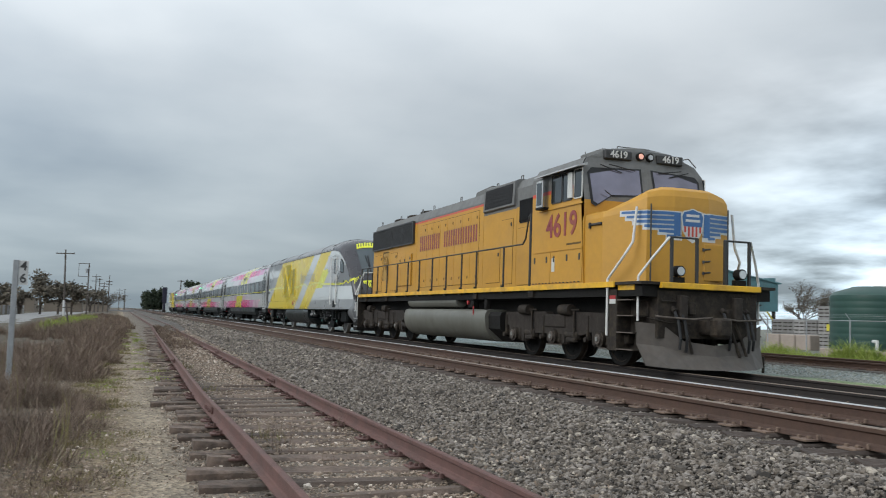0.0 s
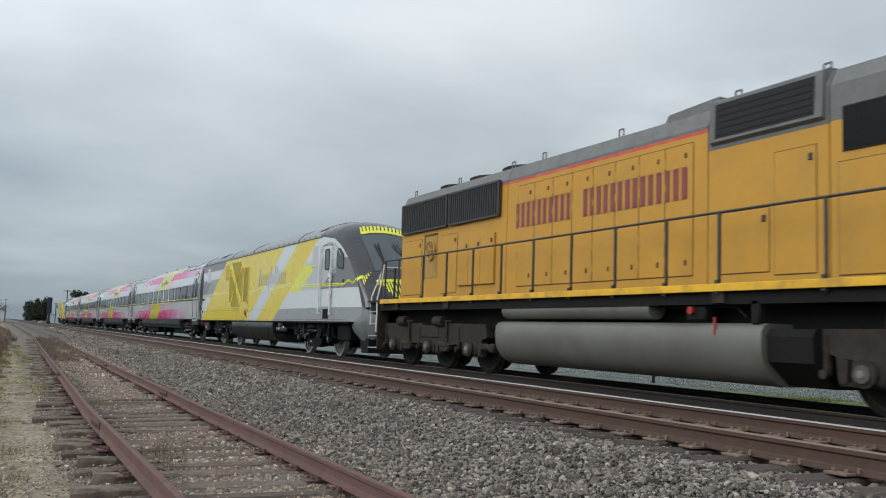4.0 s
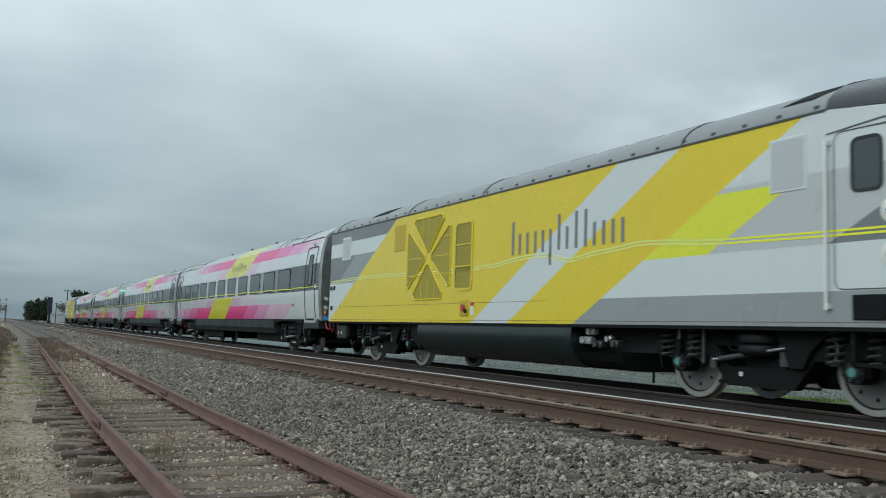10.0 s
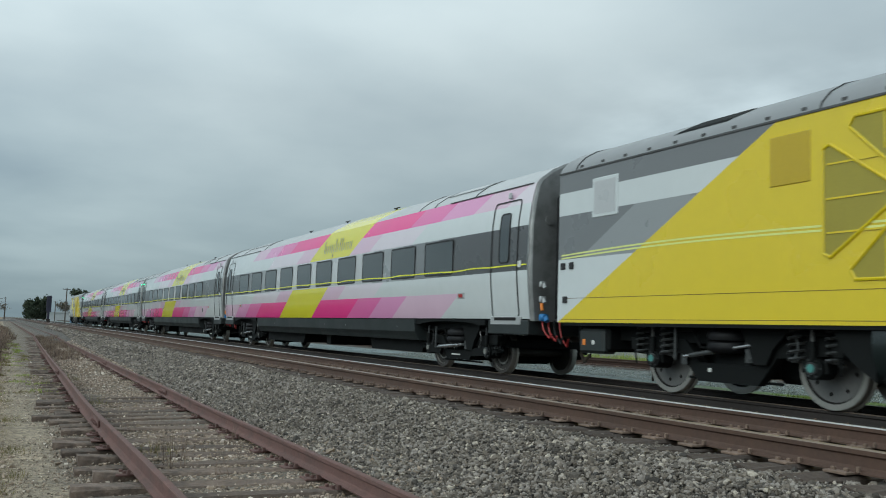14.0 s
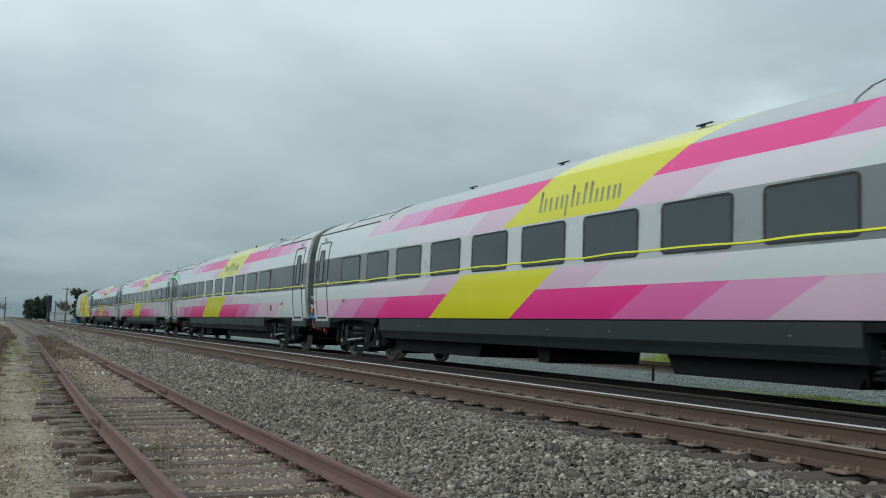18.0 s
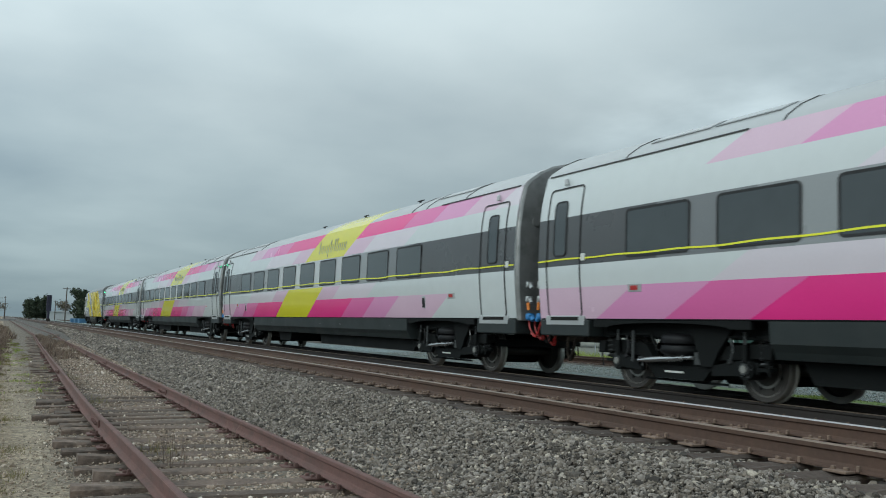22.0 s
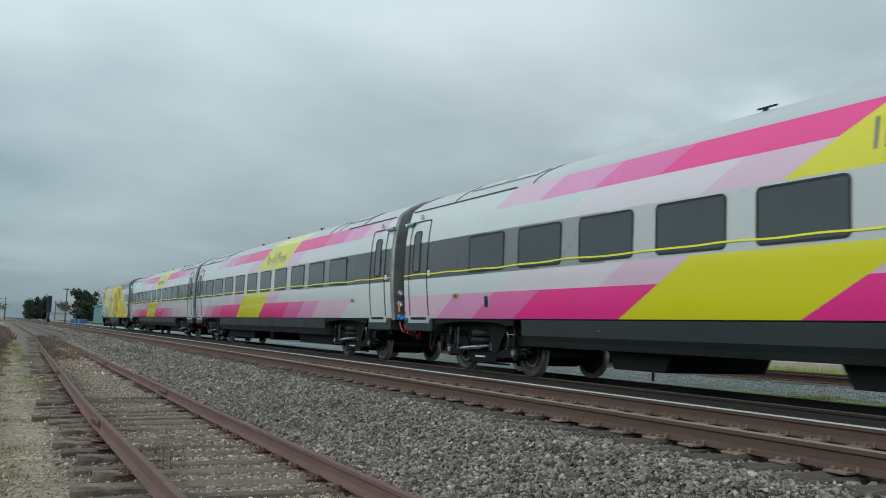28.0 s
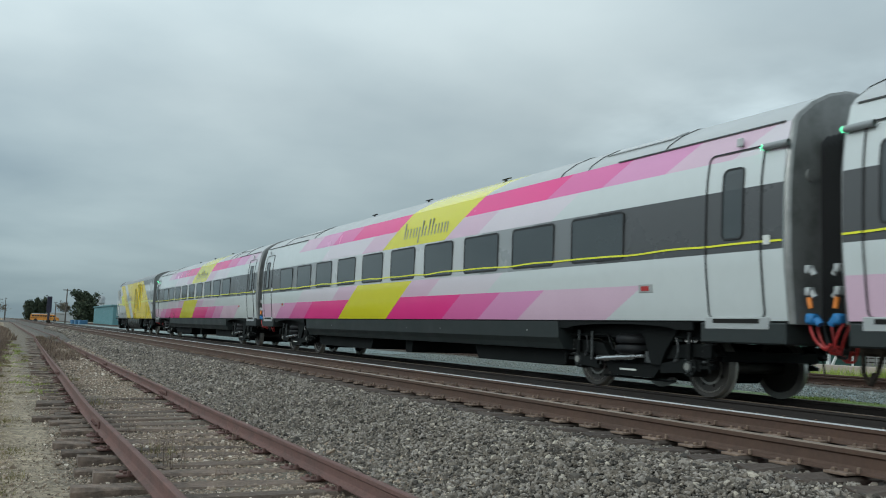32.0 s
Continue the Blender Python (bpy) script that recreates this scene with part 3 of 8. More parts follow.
def build_main(label, y0, z, near, far, first_x, count, name, shown_ties=True):
    track = thing(name, label, "track", kind="structure")
    rail(track, y0, z, *near)
    rail(track, y0 + 1.505, z, *far)
    ties = [tie_mesh(20 + s, 2.6, DARK_TIE) for s in range(4)]
    plate = plate_shape().mesh("tie_plate", PLATE_RUST)
    r = random.Random(int(y0 * 10))
    rest = Shape()
    for i in range(count):
        x = first_x - 0.495 * i + r.uniform(-0.02, 0.02)
        if shown_ties and i < 90:
            o = new("tie", ties[r.randrange(4)])
            o.parent = track
            o.location = (x, y0 + 0.7525 + r.uniform(-0.06, 0.06), z - 0.187)
        for y in (y0, y0 + 1.505):
            if i < 60:
                q = new("tie_plate", plate)
                q.parent = track
                q.location = (x + r.uniform(-0.02, 0.02), y + r.uniform(-0.012, 0.012), z - 0.172 + r.uniform(-0.004, 0.003))
                q.rotation_euler = (r.uniform(-0.02, 0.02), 0, r.uniform(-0.05, 0.05))
            else:
                rest.box(x - 0.09, x + 0.09, y - 0.18, y + 0.18, z - 0.192, z - 0.168)
                rest.box(x + 0.0, x + 0.05, y - 0.13, y - 0.09, z - 0.17, z - 0.145)
    far_plates = part("far_tie_plates", rest, PLATE_RUST, track)
    tagged(far_plates, kind="stuff")


build_siding()
build_main("main track with a dull near rail and a polished far rail", 5.49, 0.128, (RUST_DARK, RUST_TOP), (RUST_DARK, RAIL_SHINE), -1.4, 150, "near_track")
build_main("main track of the train with dark oily rails", 9.72, 0.0, (RUST_BLACK, RUST_TOP), (RUST_BLACK, RUST_TOP), -1.4, 120, "train_track")
build_main("rusty yard track beyond the train on pale ballast", 17.1, 0.12, (RUST_DARK, RUST_DARK), (RUST_DARK, RUST_DARK), 0.0, 90, "yard_track", False)


# ---- loose stone ----
def scatter(name, label, mat, zones, seed):
    """Angular stones spread over strips of ground: x from, x to, y from, y to, stones to the square metre, size, lift."""
    rg = np.random.default_rng(seed)
    phi = (1 + 5 ** 0.5) / 2
    ico = np.array([(-1, phi, 0), (1, phi, 0), (-1, -phi, 0), (1, -phi, 0), (0, -1, phi), (0, 1, phi), (0, -1, -phi), (0, 1, -phi), (phi, 0, -1), (phi, 0, 1), (-phi, 0, -1), (-phi, 0, 1)]) / 1.9
    tri = np.array([(0, 11, 5), (0, 5, 1), (0, 1, 7), (0, 7, 10), (0, 10, 11), (1, 5, 9), (5, 11, 4), (11, 10, 2), (10, 7, 6), (7, 1, 8), (3, 9, 4), (3, 4, 2), (3, 2, 6), (3, 6, 8), (3, 8, 9), (4, 9, 5), (2, 4, 11), (6, 2, 10), (8, 6, 7), (9, 8, 1)])
    octa = np.array([(1, 0, 0), (-1, 0, 0), (0, 1, 0), (0, -1, 0), (0, 0, 1), (0, 0, -1)]) * 1.08
    octf = np.array([(0, 2, 4), (2, 1, 4), (1, 3, 4), (3, 0, 4), (2, 0, 5), (1, 2, 5), (3, 1, 5), (0, 3, 5)])
    allv, allf, off = [], [], 0
    for x0, x1, y0, y1, dens, size, lift in zones:
        n = int((x1 - x0) * (y1 - y0) * dens)
        x, y = rg.uniform(x0, x1, n), rg.uniform(y0, y1, n)
        y = y + drift(x) * beside(y)
        z = ground_base(x, y) + lift * rg.uniform(0.0, 1.0, n)
        s = size * rg.lognormal(0, 0.32, n)
        base, tris = (ico, tri) if x1 > -8 and size < 0.033 else (octa, octf)
        k = len(base)
        v = base[None] * (1 + rg.uniform(-0.38, 0.38, (n, k, 1))) * rg.uniform(0.6, 1.3, (n, 1, 3))
        a, b = rg.uniform(0, 6.28, n), rg.uniform(-0.9, 0.9, n)
        ca, sa, cb, sb = np.cos(a), np.sin(a), np.cos(b), np.sin(b)
        vx, vy, vz = v[..., 0], v[..., 1], v[..., 2]
        vy, vz = vy * cb[:, None] - vz * sb[:, None], vy * sb[:, None] + vz * cb[:, None]
        vx, vy = vx * ca[:, None] - vy * sa[:, None], vx * sa[:, None] + vy * ca[:, None]
        v = np.stack([vx, vy, vz * 0.85], -1) * (s / 2)[:, None, None] + np.stack([x, y, z + 0.10 * s], -1)[:, None, :]
        allv.append(v.reshape(-1, 3))
        allf.append((tris[None] + (np.arange(n) * k)[:, None, None]).reshape(-1, 3) + off)
        off += n * k
    v, f = np.concatenate(allv), np.concatenate(allf)
    me = bpy.data.meshes.new(name)
    me.vertices.add(len(v))
    me.vertices.foreach_set("co", v.astype(np.float32).ravel())
    me.loops.add(len(f) * 3)
    me.loops.foreach_set("vertex_index", f.astype(np.int32).ravel())
    me.polygons.add(len(f))
    me.polygons.foreach_set("loop_start", np.arange(len(f), dtype=np.int32) * 3)
    me.update()
    me.shade_flat()
    me.materials.append(mat)
    return tagged(new(name, me), label, "gravel", kind="stuff")


scatter("ballast", "grey crushed stone ballast banked between the tracks", STONE_GREY,
        [(-9, -1.2, 3.05, 4.95, 2600, 0.030, 0.03), (-16, -9, 3.1, 5.0, 1900, 0.034, 0.03), (-9, -1.2, 4.95, 5.40, 2500, 0.030, 0.027), (-16, -9, 5.0, 5.40, 1800, 0.033, 0.027), (-30, -16, 3.15, 5.35, 1000, 0.044, 0.025), (-60, -30, 3.2, 5.3, 260, 0.065, 0.03), (-110, -60, 3.2, 5.2, 50, 0.12, 0.03)], 3)
scatter("stained_ballast", "dark rust-stained ballast between the rails", STONE_RUST,
        [(-18, -1.2, 5.6, 6.9, 240, 0.045, 0.0), (-40, -18, 5.6, 6.9, 50, 0.07, 0.0), (-18, -1.2, 7.1, 9.6, 190, 0.05, 0.01), (-40, -18, 7.1, 9.6, 40, 0.08, 0.01), (-26, -2, 9.9, 12.1, 80, 0.055, 0.01)], 8)
scatter("siding_gravel", "dusty tan gravel between the old ties", STONE_TAN,
        [(-12, -2.0, 1.2, 3.2, 1050, 0.024, 0.009), (-24, -12, 1.2, 3.2, 600, 0.026, 0.000), (-60, -24, 1.2, 3.2, 160, 0.045, 0.012), (-12, -4, 0.6, 1.2, 320, 0.022, 0.01), (-24, -12, 0.6, 1.2, 120, 0.032, 0.01), (-12, -5, -1.2, 0.8, 420, 0.012, 0.0), (-24, -12, -1.0, 0.8, 170, 0.018, 0.0), (-40, -24, -0.8, 0.7, 50, 0.028, 0.0), (-14, -5, -0.9, 0.2, 60, 0.032, 0.0), (-10, -2, 3.0, 3.6, 300, 0.038, 0.02)], 4)
scatter("pale_ballast", "pale blue grey ballast beside the yard track", STONE_BLUE, [(-34, -3, 13.8, 16.6, 260, 0.034, 0.012)], 6)

# ---- rolling stock: shared parts ----
WHEELS = []  # wheelset, its radius
TRAIN = []  # vehicle, its start, its turn


def wheelset(parent, x, r, rim="broad"):
    """Two flanged wheels on an axle, its own middle at the axle."""
    sh = Shape()
    for s in (-1, 1):
        y = s * 0.7525
        # outer face, rim, tread, flange on the inner side, plate, hub
        prof = [(0.0, s * 0.10), (0.10, s * 0.10), (0.105, s * 0.045), (r * 0.42, s * 0.02), (r * 0.80, s * 0.035), (r * 0.845, s * 0.062), (r * 0.985, s * 0.066), (r, s * 0.055), (r, -s * 0.045), (r + 0.028, -s * 0.052), (r + 0.026, -s * 0.075), (r * 0.84, -s * 0.07), (r * 0.8, -s * 0.0), (0.1, -s * 0.05)]
        sh.turned(prof, 0, y, 0, 32, slots=[0, 0, 0, 0, 2 if rim == "broad" else 1, 1 if rim == "broad" else 0, 1, 1, 1, 1, 1, 0, 0])
        if rim == "thin":
            sh.turned([(r * 0.50, s * 0.034), (r * 0.58, s * 0.034)], 0, y, 0, 32, 1)
        for i in range(8):
            a = i * math.pi / 4
            sh.rod((r * 0.62 * math.cos(a), y + s * 0.02, r * 0.62 * math.sin(a)), (r * 0.62 * math.cos(a), y + s * 0.034, r * 0.62 * math.sin(a)), 0.028, 8, 2)
    sh.rod((0, -0.75, 0), (0, 0.75, 0), 0.09, 12)
    ob = part("wheelset", sh, [WHEEL_FACE if rim == "broad" else (WHEEL_STEEL if rim else GRIME_DARK), WHEEL_RIM if rim else GRIME, GRIME_DARK], parent, at=(x, 0, r))
    WHEELS.append((ob, r))
    return ob


def coil(sh, x, y, z0, z1, r, turns=5, slot=0):
    pts = []
    n = turns * 10
    for i in range(n + 1):
        a = 2 * math.pi * i * turns / n
        pts.append((x + r * math.cos(a), y + r * math.sin(a), z0 + (z1 - z0) * i / n))
    sh.pipe(pts, 0.022, 5, slot)


def modern_bogie(car, x, wheelbase, r, name="bogie", springs=True):
    """Outside-frame passenger bogie with springs, dampers and axleboxes, middle at x."""
    b = thing(name, "", "")
    b.parent, b.location = car, (x, 0, 0)
    h = wheelbase / 2
    fr = Shape()
    low = 0.29 if springs else 0.22
    for s in (-1, 1):
        y = s * 1.06
        fr.extrude_y([(-h - 0.55, r + 0.18), (-h - 0.35, r + 0.36), (-h * 0.55, r + 0.30), (-h * 0.35, r - 0.02), (h * 0.35, r - 0.02), (h * 0.55, r + 0.30), (h + 0.35, r + 0.36), (h + 0.55, r + 0.18), (h * 0.6, r + 0.10), (h * 0.38, r - low), (-h * 0.38, r - low), (-h * 0.6, r + 0.10)], y - 0.08, y + 0.08)
    fr.box(-0.35, 0.35, -1.05, 1.05, r - 0.1, r + 0.15, 0, 0.03)
    fr.box(-h - 0.5, -h - 0.38, -1.0, 1.0, r + 0.1, r + 0.25)
    fr.box(h + 0.38, h + 0.5, -1.0, 1.0, r + 0.1, r + 0.25)
    part("bogie_frame", fr, UNDER_BLACK, b)
    for sx in (-1, 1):
        part("traction_motor", Shape().box(sx * h * 0.55 - 0.42, sx * h * 0.55 + 0.42, -0.62, 0.62, r - 0.26, r + 0.36, 0, 0.08), UNDER_BLACK, b)
    for s in (-1, 1):
        for k, (bx, bz) in enumerate(((-h - 0.42, r + 0.22), (h + 0.40, r + 0.24))):
            part("valve_box", Shape().box(bx - 0.09, bx + 0.09, s * 1.17 - 0.05, s * 1.17 + 0.05, bz - 0.10, bz + 0.10, 0, 0.015).rod((bx, s * 1.2, bz - 0.1), (bx + 0.04, s * 1.2, bz - 0.32), 0.014, 6), UNDER_BLACK, b)
        part("data_plate", Shape().box(-0.36, -0.30, s * 1.145 - 0.004, s * 1.145 + 0.004, r - 0.15, r - 0.09) if springs else Shape().box(-0.30, 0.12, s * 1.145 - 0.004, s * 1.145 + 0.004, r - 0.13, r - 0.10), LABEL_WHITE, b)
        pp = Shape().pipe([(-h - 0.3, s * 1.2, r + 0.42), (-h * 0.4, s * 1.2, r + 0.45), (-h * 0.3, s * 1.2, r + 0.2), (h * 0.3, s * 1.2, r + 0.22), (h * 0.45, s * 1.2, r + 0.46), (h + 0.3, s * 1.2, r + 0.42)], 0.018, 6)
        part("brake_pipe", pp, UNDER_BLACK, b)
    for sx in (-1, 1):
        wheelset(b, sx * h, r, "broad" if springs else "thin")
        for s in (-1, 1):
            y = s * 1.06
            ax = Shape()
            ax.rod((sx * h, s * 0.9, r), (sx * h, s * 1.19, r), 0.15, 14)
            ax.rod((sx * h, s * 1.19, r), (sx * h, s * 1.225, r), 0.085, 10, 2)
            ax.rod((sx * h, s * 1.225, r), (sx * h, s * 1.24, r), 0.055, 10, 1)
            ax.extrude_y([(sx * h - 0.2, r - 0.06), (sx * h - 0.2, r + 0.1), (sx * h + 0.2, r + 0.1), (sx * h + 0.2, r - 0.06)], y - 0.09, y + 0.09)
            for i in range(6):
                a = i * math.pi / 3
                ax.rod((sx * h + 0.115 * math.cos(a), s * 1.18, r + 0.115 * math.sin(a)), (sx * h + 0.115 * math.cos(a), s * 1.205, r + 0.115 * math.sin(a)), 0.016, 6, 2)
            part("axlebox", ax, [UNDER_BLACK, TEAL_CAP if springs else WHEEL_RIM, SPRING], b)
            for dx in ((-0.28, 0.30) if springs else (sx * 0.28,)):
                sp = Shape()
                coil(sp, sx * h + dx, s * (1.14 if springs else 1.06), r + (0.04 if springs else 0.02), r + (0.5 if springs else 0.42), 0.11 if springs else 0.09, 5)
                part("axle_spring", sp, SPRING, b)
            dm = Shape().rod((sx * h + 0.02, s * 1.21, r + 0.10), (sx * h + 0.02, s * 1.21, r + 0.34), 0.042, 10).rod((sx * h + 0.02, s * 1.21, r + 0.3), (sx * h + 0.02, s * 1.21, r + 0.52), 0.026, 8, 1)
            part("damper", dm, [UNDER_BLACK, WHEEL_FACE if springs else SPRING], b)
            if not springs:
                arm = Shape().extrude_y([(sx * (h - 0.62), r - 0.13), (sx * (h - 0.62), r + 0.02), (sx * (h - 0.1), r + 0.11), (sx * (h + 0.1), r + 0.05), (sx * (h + 0.1), r - 0.08)], s * 1.17 - 0.04, s * 1.17 + 0.04)
                part("axle_arm", arm, UNDER_BLACK, b)
                part("spring_seat", Shape().rod((sx * (h + 0.28), y, r + 0.40), (sx * (h + 0.28), y, r + 0.47), 0.13, 14).rod((sx * (h + 0.28), y, r - 0.02), (sx * (h + 0.28), y, r + 0.03), 0.13, 14), UNDER_BLACK, b)
    for s in (-1, 1):
        ab = Shape().turned([(0.0, -0.17), (0.26, -0.17), (0.33, -0.13), (0.35, -0.08), (0.33, -0.02), (0.28, 0.0), (0.33, 0.02), (0.35, 0.08), (0.33, 0.13), (0.26, 0.17), (0.0, 0.17)], 0, 0, 0, 22)
        ab.v = [(vx, s * 1.04 + vz, r + 0.30 + vy) for vx, vy, vz in ab.v]
        part("air_spring", ab, AIR_BAG, b)
        if springs:
            rod = Shape().rod((-0.75, s * 1.25, r + 0.06), (0.55, s * 1.25, r + 0.26), 0.024, 10).rod((-0.62, s * 1.25, r + 0.08), (0.0, s * 1.25, r + 0.175), 0.042, 10, 1)
        else:
            rod = Shape().rod((-0.80, s * 1.25, r + 0.03), (0.42, s * 1.25, r + 0.12), 0.030, 10).rod((-0.62, s * 1.25, r + 0.045), (0.22, s * 1.25, r + 0.105), 0.048, 10, 0)
        rod.box(-0.86, -0.74, s * 1.16 - 0.05, s * 1.24 + 0.05, r - 0.06, r + 0.09, 1).box(0.42, 0.54, s * 1.16 - 0.05, s * 1.24 + 0.05, r + 0.02, r + 0.2 + (0.1 if springs else 0.0), 1)
        part("yaw_damper", rod, [CHROME, SPRING], b)
        hang = Shape().extrude_y([(0.34, 1.04), (1.22, 1.04), (0.92, r + 0.22), (0.80, r + 0.0), (0.58, r + 0.0), (0.50, r + 0.22)], s * 1.20 - 0.03, s * 1.20 + 0.03)
        part("body_bracket", hang, UNDER_BLACK, b)
        part("link_rod", Shape().rod((-0.98, s * 1.22, r + 0.0), (-0.98, s * 1.22, r + 0.50), 0.026, 8), SPRING, b)
        for k in (-1, 1):
            hs = Shape()
            pts = [(k * (h - 0.25) + 0.05 * math.sin(i * 0.9), s * 1.22, r + 0.42 - 0.16 * math.sin(i * math.pi / 8) - 0.04 * i) for i in range(9)]
            hs.pipe(pts, 0.016, 6)
            part("hose", hs, SPRING if k > 0 else BLACK_RUBBER, b)
        part("brake_pull_rod", Shape().rod((-0.9, s * 1.0, r - 0.25), (0.9, s * 1.0, r - 0.25), 0.02, 6), UNDER_BLACK, b)
    return b


def cut_and_paint(name, sh, cuts, rule, mats, parent, label=""):
    """Cuts a shell along the edges of its paint, and paints each piece by rule(x, y, z) -> slot. cuts: (point, normal)."""
    me = sh.mesh(name, mats)
    bm = bmesh.new()
    bm.from_mesh(me)
    bmesh.ops.remove_doubles(bm, verts=bm.verts, dist=0.0005)
    for co, no in cuts:
        bmesh.ops.bisect_plane(bm, geom=list(bm.verts) + list(bm.edges) + list(bm.faces), dist=0.0004, plane_co=co, plane_no=no)
    for f in bm.faces:
        c = f.calc_center_median()
        f.material_index = rule(c.x, c.y, c.z)
    bmesh.ops.recalc_face_normals(bm, faces=bm.faces)
    bm.to_mesh(me)
    bm.free()
    ob = new(name, me)
    ob.parent = parent
    return tagged(ob, label)


def ring_outline(x0, x1, z0, z1, r, n=4):
    pts = []
    for cx, cz, a in ((x1 - r, z1 - r, 0), (x0 + r, z1 - r, 90), (x0 + r, z0 + r, 180), (x1 - r, z0 + r, 270)):
        for i in range(n + 1):
            t = radians(a + 90 * i / n)
            pts.append((cx + r * math.cos(t), cz + r * math.sin(t)))
    return pts


def ring(sh, x0, x1, z0, z1, r, wide, y, thick, slot=0, step=0.0):
    """A flat rounded border of that width on a side wall; thick: towards the viewer; step: length of its pieces."""
    a, b = ring_outline(x0, x1, z0, z1, r), ring_outline(x0 + wide, x1 - wide, z0 + wide, z1 - wide, max(0.01, r - wide))
    if step:
        ends = [(p, q, max(1, int(math.dist(p, q) / step))) for p, q in zip(a, a[1:] + a[:1])]
        b = [(p[0] + (q[0] - p[0]) * i / k, p[1] + (q[1] - p[1]) * i / k) for (p, q), (_, _, k) in zip(zip(b, b[1:] + b[:1]), ends) for i in range(k)]
        a = [(p[0] + (q[0] - p[0]) * i / k, p[1] + (q[1] - p[1]) * i / k) for p, q, k in ends for i in range(k)]
    n = len(a)
    v = [(x, y + thick, z) for x, z in a] + [(x, y + thick, z) for x, z in b] + [(x, y, z) for x, z in a]
    f = [(i, (i + 1) % n, n + (i + 1) % n, n + i) for i in range(n)] + [(i, 2 * n + i, 2 * n + (i + 1) % n, (i + 1) % n) for i in range(n)]
    sh.add(v, f, slot)


def pane(sh, x0, x1, z0, z1, r, y, slot=0):
    o = ring_outline(x0, x1, z0, z1, r)
    sh.add([(x, y, z) for x, z in o], [tuple(range(len(o)))], slot)


def word_bars(parent, mat, marks, x0, z0, unit, y, tall, low, wide, label, lean=0.0):
    """An unlettered wordmark: plain upright bars of its size. marks: (place, how high, how deep) in units."""
    made = {}
    for at_u, hi, deep in marks:
        if (hi, deep) not in made:
            top = tall if hi else tall * 0.62
            sh = Shape().extrude_y([(0, -deep * low), (wide, -deep * low), (wide, top), (0, top)], -0.004, 0.0)
            made[(hi, deep)] = part("wordmark_bar", sh, mat, parent, label)
            o = made[(hi, deep)]
        else:
            o = again(made[(hi, deep)])
        o.location, o.rotation_euler = (x0 + at_u * unit, y, z0), (lean, 0, 0)


# ---- passenger coach: front end at x = 0, rear end at x = -25.2 ----
COACH_LEN = 25.2
COACH_HALF = [(1.455, 1.12), (1.462, 1.14), (1.497, 1.42), (1.523, 1.68), (1.542, 1.88), (1.553, 2.07), (1.550, 2.5), (1.535, 2.94), (1.512, 3.16), (1.475, 3.38), (1.428, 3.58), (1.375, 3.77), (1.30, 3.86), (1.05, 4.04), (0.72, 4.20), (0.36, 4.29), (0.0, 4.31)]


COACH_Z = np.array([z for _, z in COACH_HALF])
COACH_Y = np.array([y for y, _ in COACH_HALF])


def hug(ob):
    """Lays a flat part of the near side onto the coach's curved wall."""
    for v in ob.data.vertices:
        v.co.y += 1.553 - float(np.interp(v.co.z, COACH_Z, COACH_Y))
    return ob


